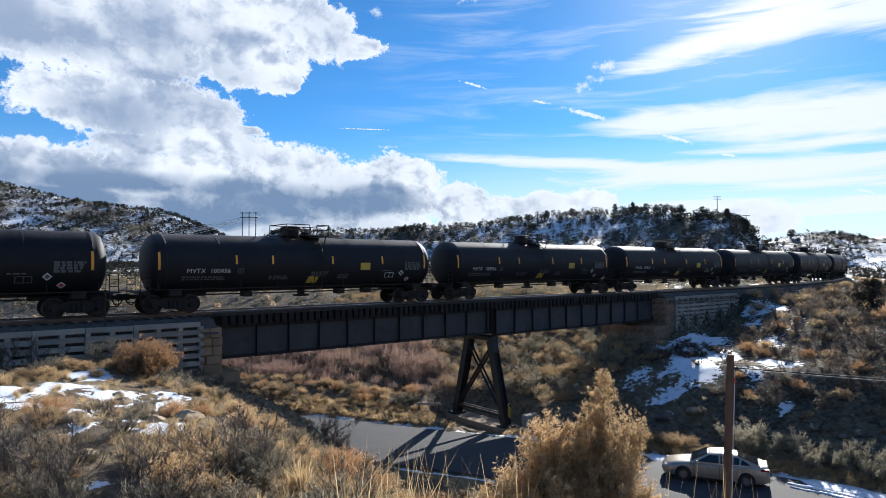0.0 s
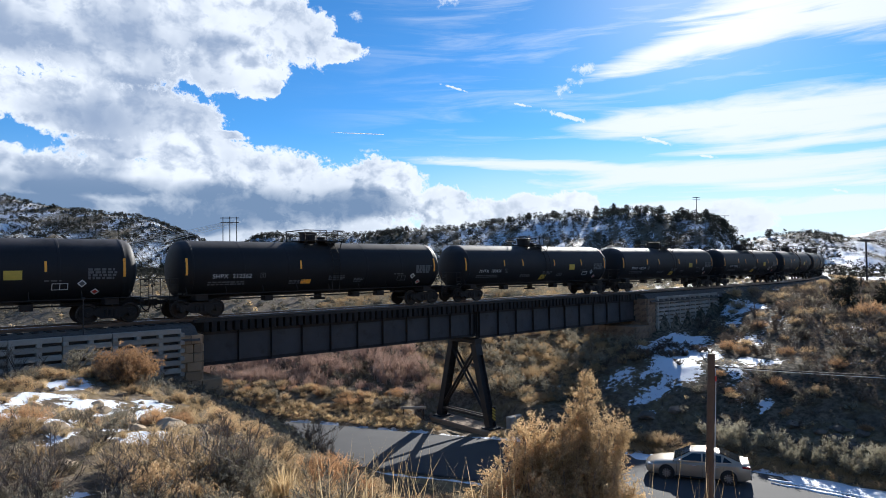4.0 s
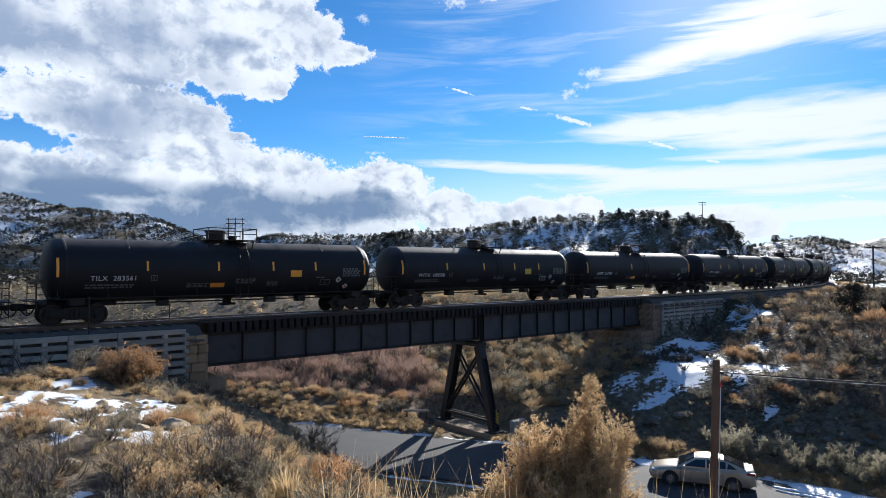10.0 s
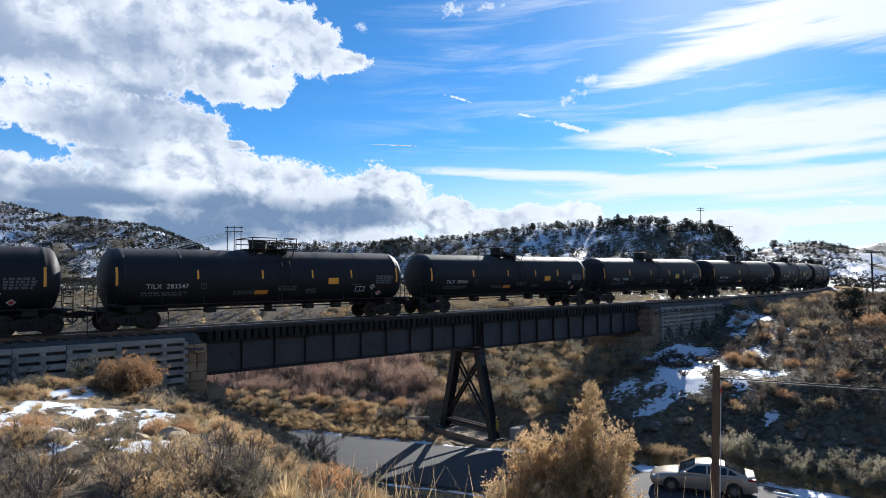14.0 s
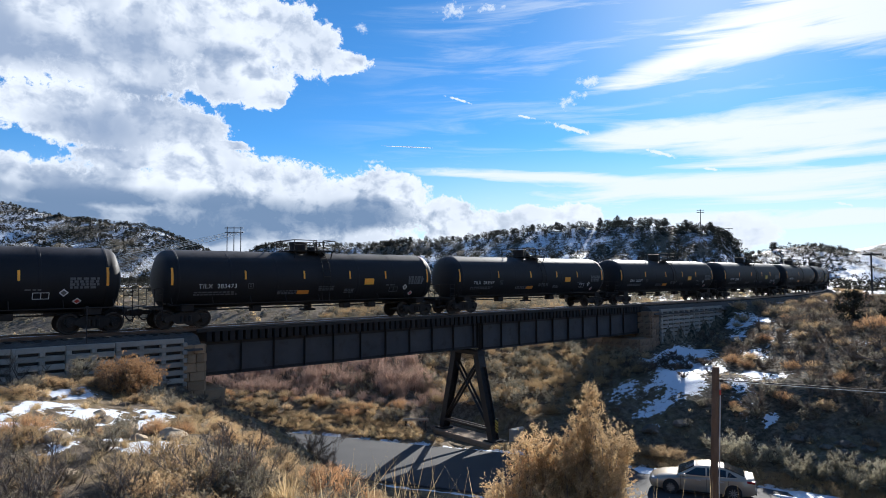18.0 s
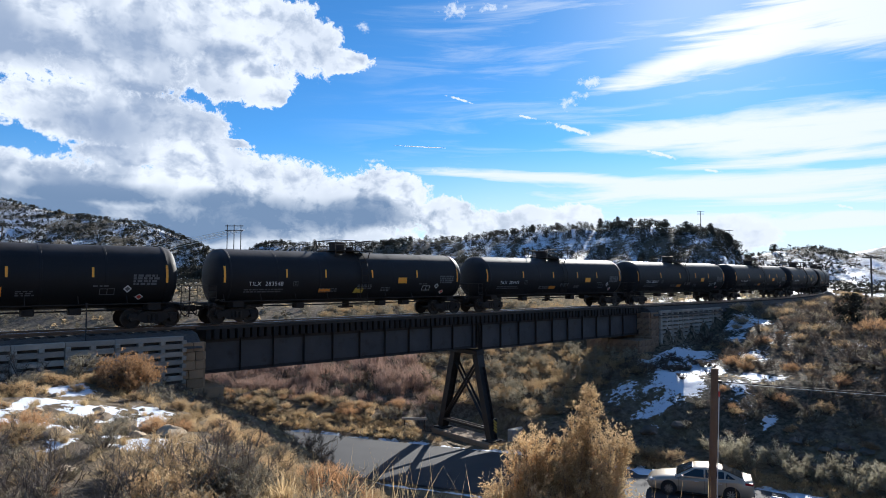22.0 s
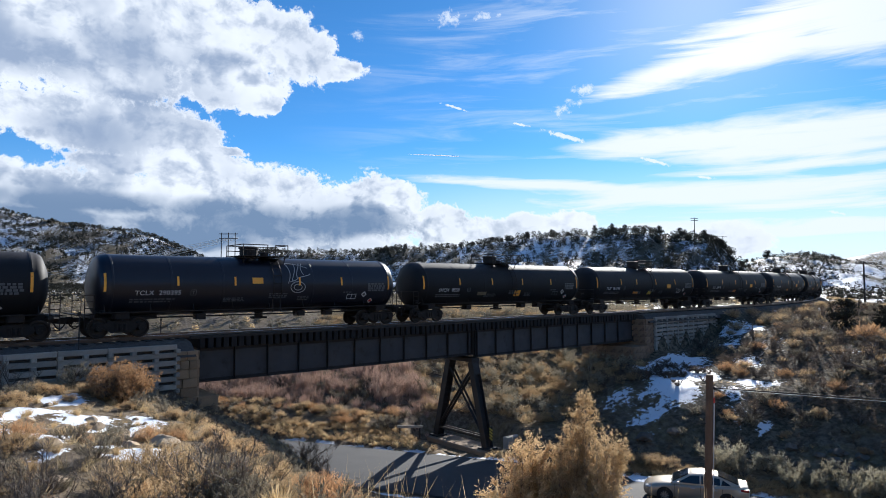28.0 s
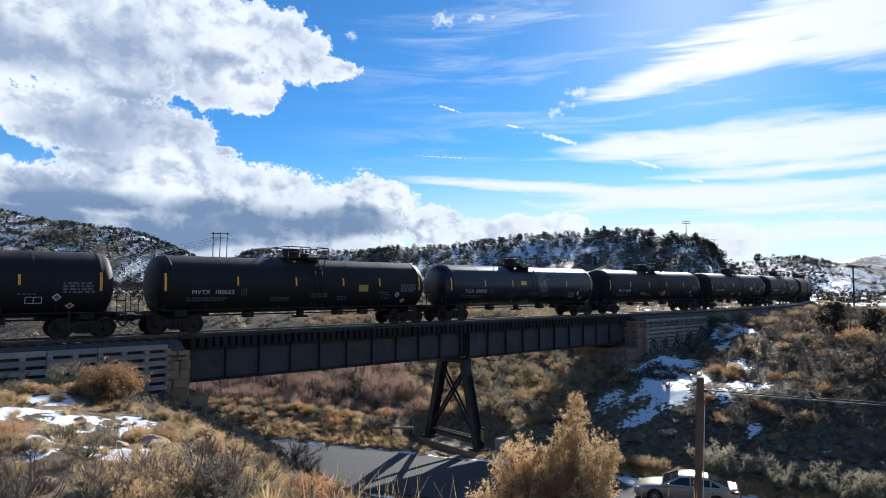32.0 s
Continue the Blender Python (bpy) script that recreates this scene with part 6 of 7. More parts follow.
feathery(1.60, 6.55, [(1.66, 6.6, 9.31, 0.14, 0.34, 18), (1.53, 6.6, 9.02, 0.15, 0.30, 16), (1.97, 6.75, 8.93, 0.18, 0.32, 20), (1.80, 6.6, 8.84, 0.20, 0.35, 18), (1.30, 6.5, 8.80, 0.24, 0.32, 20), (1.62, 6.4, 8.62, 0.46, 0.35, 44), (1.40, 6.5, 8.78, 0.18, 0.30, 20), (1.22, 6.45, 8.66, 0.20, 0.30, 20), (1.84, 6.35, 8.38, 0.22, 0.28, 22)])
feathery(1.05, 6.45, [(1.06, 6.55, 8.93, 0.17, 0.30, 18), (0.92, 6.5, 8.74, 0.20, 0.28, 16), (1.22, 6.5, 8.74, 0.20, 0.30, 16), (1.05, 6.3, 8.50, 0.38, 0.3, 30), (0.72, 6.35, 8.48, 0.24, 0.28, 18)])
feathery(0.52, 6.0, [(0.55, 6.05, 8.34, 0.28, 0.25, 22), (0.30, 5.95, 8.22, 0.26, 0.22, 16)])
feathery(2.1, 6.2, [(2.1, 6.25, 8.14, 0.22, 0.2, 14)])
# long dry stalks close to the camera
bm_sets = []
for cx, cy, cn in ((-0.75, 5.2, 40), (-0.2, 5.4, 44), (0.25, 5.2, 36), (-0.45, 6.2, 40), (2.1, 5.6, 16), (2.5, 6.2, 20), (2.9, 6.4, 16)):
    base = np.stack([RNG.normal(cx, 0.22, cn), RNG.normal(cy, 0.25, cn), np.zeros(cn)], 1)
    base[:, 2] = land(base[:, 0], base[:, 1]) - 0.03
    top = 10.45 - RNG.uniform(0.265, 0.38, cn) * np.hypot(base[:, 0], base[:, 1])
    tip = base + np.stack([RNG.normal(0, 0.28, cn), RNG.normal(0, 0.2, cn), np.maximum(top - base[:, 2], 0.4)], 1)
    bm_sets.append(blade_set(base, tip, 0.011, 0.06))
tagged(new("grass_stalks", tri_mesh("grass_stalks", *join(*bm_sets), STRAW)), "long thin dry grass stalks", "grass", kind="stuff")

# verge and thicket beyond the road
p = jitter(-24, 4, 40, 62, 0.95)
d, side, n, m, sn = facts(p)
q = p[(side < 0) & (d > 3.3) & (d < 6.2) & (np.hypot((m - BENT_M) / 2.6, n / 3.6) > 1.4)]
for x, y in q[RNG.permutation(len(q))][:130]:
    u = RNG.uniform()
    plant(*(("rabbitbrush", GOLD) if u < 0.4 else ("rabbitbrush", RUST) if u < 0.65 else ("sage", SAGE)), x, y, RNG.uniform(0.45, 0.9))
p = jitter(-22, 5, 38, 62, 0.40)
d, side, n, m, sn = facts(p)
q = p[(side < 0) & (d > 0.6) & (d < 3.3) & (np.hypot((m - BENT_M) / 2.6, n / 3.6) > 1.3)]
q = q[RNG.permutation(len(q))]
joined("verge_grass", "grass", STRAW, q[190:], RNG.uniform(0.3, 0.55, len(q[190:])), "dense golden grass along the road's far verge", "grass", dense=0.8, widen=1.5, c=2.0)
joined("verge_brush", "rabbitbrush", GOLD, q[:190], RNG.uniform(0.3, 0.55, len(q[:190])), "low golden brush along the road's far verge", "brush", dense=0.7, c=1.9)
p = jitter(-34, 4, 44, 76, 1.15)
d, side, n, m, sn = facts(p)
q = p[(side < 0) & (d > 5.4) & (d < 18) & ((n < -3.5) | (n > 3.5)) & (p[:, 0] < 2.0 - 0.25 * (d[:] - 4))]
q = q[RNG.permutation(len(q))]
low = np.clip((facts(q)[0] - 3) / 8, 0.38, 1)
for i, (x, y) in enumerate(q[:170]):
    u = RNG.uniform()
    if u < 0.6:
        plant("willow", WILLOW, x, y, RNG.uniform(0.9, 2.0) * low[i])
    elif u < 0.8:
        plant("twiggy", TWIG, x, y, RNG.uniform(0.9, 1.8) * low[i])
    else:
        plant("sage", SAGE, x, y, RNG.uniform(0.7, 1.4) * low[i])
if len(q) > 170:
    joined("willow_thicket", "willow", WILLOW, q[170:], RNG.uniform(1.1, 2.1, len(q) - 170) * low[170:], "leafless red-brown willow thicket", "thicket", dense=0.8)
# pale brush on the slope behind the bent
p = jitter(-12, 26, 44, 84, 0.95)
d, side, n, m, sn = facts(p)
q = p[(side < 0) & (d > 3.0) & ((n < -3.2) | ((n > -3.2) & (m > BENT_M + 2) & (m < SPAN_R - 4) & (np.abs(n) < 5))) & ((p[:, 0] > 1.0 - 0.25 * (d - 4)) | (d > 17)) & (np.hypot((m - BENT_M) / 2.6, n / 3.6) > 1.4)]
half = RNG.uniform(size=len(q)) < 0.38
joined("bank_sagebrush", "sage", SAGE, q[half], RNG.uniform(0.6, 1.2, half.sum()), "pale sagebrush covering the bank", "sagebrush", dense=0.8)
joined("bank_rabbitbrush", "rabbitbrush", GOLD, q[~half], RNG.uniform(0.5, 1.1, (~half).sum()), "dry tan brush covering the bank", "brush", dense=0.9)

# low growth on the shaded bank between the west abutment and the road
p = jitter(-14, -3.5, 24, 38, 0.42)
d, side, n, m, sn = facts(p)
p = p[(side > 0) & (d > 0.1) & (n > 2.9) & (n < 9.5) & (m > -18.5)]
k = RNG.uniform(size=len(p)) < 0.45
joined("bank_foot_brush", "sage", DARKBRUSH, p[k], RNG.uniform(0.16, 0.42, k.sum()), "low dark brush on the shaded bank beside the road", "brush", widen=1.3, dense=0.5, n_var=6)
joined("bank_foot_grass", "grass", STRAW, p[~k], RNG.uniform(0.12, 0.30, (~k).sum()), "short dry grass on the shaded bank beside the road", "grass", widen=1.4, dense=0.4, n_var=6, c=1.6)

# the bank east of the bridge, below the track
p = jitter(5, 62, 26, 84, 1.12)
d, side, n, m, sn = facts(p)
q = p[(side < 0) & (d > 3.7) & (n > 3.9) & (n < 60) & ((m > BENT_M + 4)) & ((sn < 0.60) | (RNG.uniform(size=len(p)) < 0.35)) & (p[:, 0] < 0.80 * p[:, 1])]
q = q[np.min([np.hypot((q[:, 0] - a - 0.12 * ra) / ra, (q[:, 1] - b + 0.45 * rb) / rb) for a, b, ra, rb, w in BANKSNOW if w > 0.81], axis=0) > 1.55]
q = q[RNG.permutation(len(q))]
small = np.clip((facts(q)[0] - 2) / 6, 0.4, 1)
for i, (x, y) in enumerate(q[:290]):
    u = RNG.uniform()
    h = RNG.uniform(0.55, 1.2) * small[i]
    if u < 0.24:
        plant("sage", SAGE, x, y, h, label="grey sagebrush on the snowy bank")
    elif u < 0.52:
        plant("sage", DARKBRUSH, x, y, h)
    elif u < 0.88:
        plant("rabbitbrush", GOLD if u < 0.78 else RUST, x, y, h * 0.9, label="tan rabbitbrush on the snowy bank")
    else:
        plant("twiggy", TWIG, x, y, h * 1.05)
rest = q[290:]
k = RNG.uniform(size=len(rest))
joined("bank_brush", "sage", DARKBRUSH, rest[k < 0.82], RNG.uniform(0.5, 1.1, (k < 0.82).sum()) * small[290:][k < 0.82], "grey brush on the snowy bank", "brush", dense=0.6)
joined("bank_dry_brush", "rabbitbrush", GOLD, rest[k >= 0.82], RNG.uniform(0.5, 1.0, (k >= 0.82).sum()) * small[290:][k >= 0.82], "dry tan brush on the snowy bank", "brush", dense=0.6)
p = jitter(6, 60, 28, 84, 0.66)
d, side, n, m, sn = facts(p)
p = p[(side < 0) & (d > 3.4) & (n > 3.6) & (m > BENT_M + 4) & (sn < 0.34) & (p[:, 0] < 0.80 * p[:, 1])]
k = RNG.uniform(size=len(p)) < 0.75
joined("bank_low_brush", "sage", DARKBRUSH, p[k], RNG.uniform(0.18, 0.42, k.sum()), "low dark brush matting the bank", "brush", widen=1.5, dense=0.3, n_var=6)
joined("bank_grass", "grass", STRAW, p[~k], RNG.uniform(0.15, 0.35, (~k).sum()), "short dry grass on the bank", "grass", widen=1.4, dense=0.35, n_var=6, c=2.2)
for i in range(44):
    a, r = RNG.uniform(0, 6.28), math.sqrt(RNG.uniform(0, 1))
    plant("sage", DARKBRUSH, 18.6 + 2.8 * r * math.cos(a), 48.6 + 4.6 * r * math.sin(a), RNG.uniform(0.32, 0.5), RNG.uniform(0.55, 0.9), label="small dark tuft poking through the snow")
# tall sagebrush by the road behind the parked car
for i in range(30):
    x = 16.4 + i % 15 * 1.15 + RNG.uniform(-0.25, 0.25)
    t = np.array([[x, yy] for yy in np.arange(24, 42, 0.25)])
    dd, ss, _, _, _ = facts(t)
    ok = t[(ss < 0) & (dd > (1.5 if i < 15 else 2.3))]
    if len(ok):
        plant("sage", GREENSAGE, x, float(ok[0][1]) + RNG.uniform(0, 0.5), RNG.uniform(1.0, 1.5))
for x, y in ((12.5, 37.7), (13.3, 37.1), (14.0, 36.7), (12.9, 37.3), (11.6, 38.2)):
    plant("rabbitbrush", GOLD, x, y, 0.9, 1.1)
p = jitter(9, 36, 18, 42, 0.30)
d, side, n, m, sn = facts(p)
p = p[(side < 0) & (d > 0.45) & (d < 2.0) & (p[:, 0] > 11)]
k = RNG.uniform(size=len(p)) < 0.3
joined("roadside_brush", "rabbitbrush", GOLD, p[k], RNG.uniform(0.3, 0.5, k.sum()), "low golden brush between the snow and the sagebrush", "brush", dense=0.6, c=1.9)
p = p[~k]
joined("roadside_grass", "grass", STRAW, p, RNG.uniform(0.25, 0.5, len(p)), "golden dry grass between the snow and the sagebrush", "grass", dense=0.5, widen=1.3, c=1.5)
# golden brush along the shoulder of the track
for s in np.arange(33.5, 120, 1.5):
    a = on_track(float(s), float(RNG.uniform(3.6, 6.0)), 0).translation
    plant("rabbitbrush", GOLD, a.x, a.y, RNG.uniform(0.6, 1.15), label="golden rabbitbrush on the track's shoulder")
plant("juniper", JUNIPER, 36.0, 53.2, 2.7, 3.0, label="dense dark green juniper on the bank")
plant("juniper", JUNIPER, 38.6, 52.0, 2.3, 2.7, label="dense dark green juniper on the bank")
plant("rabbitbrush", RUST, 33.5, 47.0, 1.8, 2.0), plant("twiggy", TWIG, 29.8, 40.0, 2.6, 3.2), plant("twiggy", TWIG, 33.0, 42.0, 2.4, 3.0)

# dry growth on the shoulder beyond the rails
p = np.array([on_track(float(a), float(b), 0).translation[:2] for a, b in zip(RNG.uniform(-60, 75, 2400), -3.3 - 14 * RNG.uniform(0, 1, 2400) ** 1.3)])
d, side, n, m, sn = facts(p)
p = p[((m < SPAN_L - 1) | (m > SPAN_R + 1)) & (n < -3.2)]
k = RNG.uniform(size=len(p)) < 0.25
joined("shoulder_grass", "grass", STRAW, p[k], RNG.uniform(0.12, 0.34, k.sum()), "dry grass along the track's far shoulder", "grass", dense=0.35, widen=1.4)
joined("shoulder_brush", "sage", SAGE, p[~k], RNG.uniform(0.2, 0.5, (~k).sum()), "low grey brush along the track's far shoulder", "brush", dense=0.28)
# dry growth between the track and the road's far reach
p = jitter(-75, 30, 30, 95, 1.7)
d, side, n, m, sn = facts(p)
p = p[(n < -8) & (n > -60) & (d > 1.5) & (m < SPAN_L + 2) & (sn < 0.6)]
k = RNG.uniform(size=len(p))
joined("flat_sagebrush", "blob", DARKBRUSH, p[k < 0.75], RNG.uniform(0.4, 0.9, (k < 0.75).sum()), "grey sagebrush on the flat beyond the track", "sagebrush", dense=0.8, widen=1.4)
joined("flat_grass", "grass", STRAW, p[k >= 0.75], RNG.uniform(0.3, 0.6, (k >= 0.75).sum()), "dry pale grass on the flat beyond the track", "grass", dense=0.6, widen=1.6)
# level ground beyond the track
p = jitter(-95, 75, 30, 190, 1.9)
d, side, n, m, sn = facts(p)
q = p[(n < -4.5) & (side < 0) & (d > 10) & (p[:, 1] > 0.9 * np.abs(p[:, 0])) & ~((m > -14) & (m < 26) & (n > -16))]
k = RNG.uniform(size=len(q))
joined("plain_sagebrush", "blob", SAGE, q[k < 0.62], RNG.uniform(0.5, 1.2, (k < 0.62).sum()), "low sagebrush on the flat beyond the track", "sagebrush", dense=0.6, widen=1.4)
joined("plain_grass", "blob", STRAW, q[(k >= 0.62) & (k < 0.8)], RNG.uniform(0.4, 0.8, ((k >= 0.62) & (k < 0.8)).sum()), "dry tan grass on the flat beyond the track", "grass", dense=0.6, widen=1.4)

# junipers over the hills
def on_ridge(i, count, back, front, a0=0.0, a1=1.0, power=1.0):
    line = RIDGES[i][0]
    t = RNG.uniform(a0, a1, count) * (len(line) - 1)
    k = np.minimum(t.astype(int), len(line) - 2)
    f = (t - k)[:, None]
    c = line[k, :2] * (1 - f) + line[k + 1, :2] * f
    w = -c / np.linalg.norm(c, axis=1, keepdims=True)
    off = back + (front - back) * RNG.uniform(0, 1, count) ** power
    return c + w * off[:, None] + RNG.normal(size=(count, 2)) * 3


crest = np.concatenate([on_ridge(0, 800, -14, 8, 0, 0.6), on_ridge(0, 210, -14, 8, 0.6, 0.93), on_ridge(0, 1000, 0, 120, 0, 0.58, 1.2), on_ridge(0, 460, 0, 110, 0.58, 0.97, 1.0)])
joined("juniper_wood", "blob", JUNIPER, crest, RNG.uniform(1.3, 3.4, len(crest)), "dark juniper and pinyon trees over the snowy hill", "woods", widen=0.95, dense=1.7, n_var=8)
west = np.concatenate([on_ridge(1, 500, -15, 10), on_ridge(1, 6000, 0, 330, 0, 1, 0.9)])
joined("far_juniper_wood", "blob", JUNIPER, west, RNG.uniform(1.8, 4.2, len(west)), "dark juniper scrub over the far snowy hill", "woods", widen=1.1, dense=0.55, n_var=6)
east = np.concatenate([on_ridge(2, 520, -6, 110, 0, 0.6), on_ridge(2, 30, -8, 4, 0, 0.6)])
joined("east_scrub", "blob", JUNIPER, east, RNG.uniform(0.7, 1.8, len(east)), "dark scrub over the far low hill", "scrub", widen=1.2, dense=0.6, n_var=6)
p = jitter(-210, 260, 110, 420, 5.5)
p = p[(p[:, 1] > 1.05 * np.abs(p[:, 0])) & (RNG.uniform(size=len(p)) < 0.6)]
joined("valley_brush", "blob", JUNIPER, p, RNG.uniform(0.7, 2.6, len(p)), "dark brush over the snowy valley", "brush", widen=1.3, dense=0.35, n_var=6)
plant("juniper", JUNIPER, 182.5, 331.0, 4.0, 5.0, label="lone juniper on the far hill's crest")
for x, y, h in ((98, 260, 3.4), (105, 256, 3.6), (84, 280, 3.8), (88, 274, 3.4), (78, 286, 3.6), (60, 295, 3.2), (113, 251, 2.8), (118, 248.5, 2.2)):
    plant("juniper", JUNIPER, x, y, h, h * 0.95, label="juniper tree against the sky on the hill's crest")

# ---------------------------------------------------------------- the parked car
def gloss(name, col, rough, metal, coat=0.0, spec=0.5):
    m = mat(name, col, tuple(c * 1.12 for c in col), 3, rough, metal, 0.0, 60)
    m.node_tree.nodes["Principled BSDF"].inputs["Coat Weight"].default_value = coat
    return m


CARPAINT = gloss("champagne_paint", (0.44, 0.37, 0.28), 0.35, 0.4, 0.8)
CARGLASS = gloss("tinted_glass", (0.012, 0.016, 0.02), 0.06, 0.0)
RUBBER = mat("tyre_rubber", (0.012, 0.012, 0.012), (0.03, 0.028, 0.026), 6, 0.8, 0, 0.2, 40)
ALLOY = gloss("alloy", (0.55, 0.55, 0.55), 0.3, 0.9)
TAIL = gloss("tail_lamp_red", (0.35, 0.01, 0.012), 0.15, 0.0)
LAMPGLASS = gloss("lamp_glass", (0.55, 0.57, 0.6), 0.1, 0.2)


def loft(bm, sections):
    rings = [[bm.verts.new(p) for p in s] for s in sections]
    for p, q in zip(rings, rings[1:]):
        for i in range(len(p) - 1):
            bm.faces.new((p[i], p[i + 1], q[i + 1], q[i]))
    for r in (rings[0], rings[-1]):
        bm.faces.new(r)
    bmesh.ops.recalc_face_normals(bm, faces=bm.faces)
    return bm


def sedan(m):
    car = thing("sedan_car", m, "champagne-coloured four-door sedan parked on the snowy road", "car")
    st = [(2.43, .60, .34, .52, .60), (2.36, .74, .26, .60, .68), (2.2, .83, .22, .68, .75), (1.75, .90, .20, .79, .88), (1.3, .92, .19, .85, .94), (0.9, .925, .19, .88, .99), (0.3, .925, .19, .90, .99), (-0.4, .925, .19, .93, 1.0),
          (-1.1, .925, .19, .97, 1.04), (-1.7, .91, .20, 1.0, 1.0), (-2.15, .86, .24, 1.0, 1.09), (-2.36, .78, .30, .94, 1.05), (-2.43, .68, .40, .84, .92)]
    secs = []
    for x, w, zb, zs, zt in st:
        half = [(w * .86, zb), (w * .97, zb + .10), (w, zb + (zs - zb) * .55), (w * .985, zs - .06), (w * .90, zs + .015), (w * .5, zt - .015), (0, zt)]
        secs.append([(x, y, z) for y, z in half] + [(x, -y, z) for y, z in reversed(half[:-1])])
    body = part("body", loft(fresh(), secs), CARPAINT, car, smooth=True)
    body.data.set_sharp_from_angle(angle=radians(40))
    gh = [(1.12, .79, .96, .80, .965), (0.25, .80, .97, .60, 1.415), (-0.3, .80, .98, .59, 1.48), (-0.95, .79, 1.0, .57, 1.435), (-1.35, .77, 1.02, .56, 1.33), (-2.02, .72, 1.055, .68, 1.07)]
    secs = []
    for x, wb, zb, wr, zr in gh:
        half = [(wb, zb - .04), (wb, zb), (wr + .05, zr - .07), (wr - .05, zr - .015), (0, zr + .015)]
        secs.append([(x, y, z) for y, z in half] + [(x, -y, z) for y, z in reversed(half[:-1])])
    part("roof", loft(fresh(), secs), CARPAINT, car, smooth=True).data.set_sharp_from_angle(angle=radians(35))

    def pane(name, pts, mt=CARGLASS, lift=0.012):
        bm = fresh()
        vs = [Vector(p) for p in pts]
        nrm = (vs[1] - vs[0]).cross(vs[2] - vs[0]).normalized()
        mid = sum(vs, Vector()) / len(vs)
        if nrm.dot(mid - Vector((-0.3, 0, 0.9))) < 0:
            nrm = -nrm
        a = [bm.verts.new(v + nrm * lift) for v in vs]
        b = [bm.verts.new(v - nrm * 0.02) for v in vs]
        bm.faces.new(a), bm.faces.new(b[::-1])
        for i in range(len(vs)):
            bm.faces.new((a[i], a[(i + 1) % len(vs)], b[(i + 1) % len(vs)], b[i]))
        bmesh.ops.recalc_face_normals(bm, faces=bm.faces)
        return part(name, bm, mt, car)

    for s in (1, -1):
        pane("side_window", [(0.80, s * .795, 1.0), (-0.20, s * .80, 1.01), (-0.20, s * .665, 1.36), (0.22, s * .668, 1.335)])
        pane("side_window", [(-0.28, s * .80, 1.01), (-1.12, s * .782, 1.04), (-1.12, s * .655, 1.325), (-0.28, s * .665, 1.375)])
        pane("quarter_window", [(-1.18, s * .78, 1.045), (-1.62, s * .755, 1.06), (-1.25, s * .645, 1.27)])
    pane("windscreen", [(1.04, .70, 1.005), (1.04, -.70, 1.005), (0.30, -.53, 1.395), (0.30, .53, 1.395)], lift=0.03)
    pane("rear_window", [(-1.94, .60, 1.10), (-1.94, -.60, 1.10), (-1.05, -.50, 1.425), (-1.05, .50, 1.425)], lift=0.03)
    for s in (1, -1):
        for x in (1.42, -1.43):
            arch = part("wheel_arch", tube(fresh(), (x, s * 0.70, .36), (x, s * 0.932, .36), 0.385, n=28), RUBBER, car)
            bm = fresh()
            lathe(bm, [(s * .73, .22), (s * .73, .315), (s * .76, .335), (s * .92, .335), (s * .945, .315), (s * .945, .235), (s * .93, .22)], 32, "Y", (x, 0, .335))
            wheel = part("wheel", bm, RUBBER, car, smooth=False)
            bm = fresh()
            tube(bm, (x, s * .88, .335), (x, s * .925, .335), 0.225, n=24)
            part("rim", bm, TRUCK, wheel)
            for k in range(10):
                a = k * math.pi / 5
                bm = fresh()
                box(bm, .03, .215, -.012, .012, -.020, .020, m=Matrix.Translation((x, s * .935, .335)) @ Matrix.Rotation(a, 4, "Y"))
                part("spoke", bm, ALLOY, wheel)
        part("tail_lamp", box(fresh(), -2.40, -2.02, min(s * .60, s * .875), max(s * .60, s * .875), .86, .97, .03), TAIL, car, "red tail lamp")
        part("headlamp", box(fresh(), 2.05, 2.33, min(s * .52, s * .82), max(s * .52, s * .82), .60, .70, .03), LAMPGLASS, car, "clear headlamp")
        mir = fresh()
        lathe(mir, [(-.10, .03), (-.07, .085), (.03, .095), (.09, .06)], 12, "X", (0.78, s * 1.0, 1.0))
        part("mirror", mir, CARPAINT, car, smooth=True)
        for x in (0.12, -0.92):
            part("door_handle", box(fresh(), x - .1, x + .1, s * .925 - .02, s * .925 + .02, .80, .83, .008), ALLOY, car)
        for x in (0.95, -0.24, -1.22):
            part("door_gap", box(fresh(), x - .006, x + .006, s * .918 - .012, s * .918 + .012, .30, .90), RUBBER, car)
        part("sill", box(fresh(), -1.0, 1.0, s * .90 - .03, s * .90 + .03, .19, .26, .01), RUBBER, car)
    part("rear_bumper", box(fresh(), -2.46, -2.30, -.72, .72, .34, .58, .05), CARPAINT, car)
    part("bumper_insert", box(fresh(), -2.475, -2.40, -.55, .55, .26, .36, .02), RUBBER, car)
    part("number_plate", box(fresh(), -2.47, -2.45, -.16, .16, .60, .74, .005), LETTER, car, "pale plate with no letters")
    part("front_grille", box(fresh(), 2.38, 2.46, -.45, .45, .36, .56, .02), RUBBER, car)
    return car


sedan(Matrix.Translation((13.62, 32.0, ROAD_Z + 0.05)) @ Matrix.Rotation(radians(156.5), 4, "Z"))

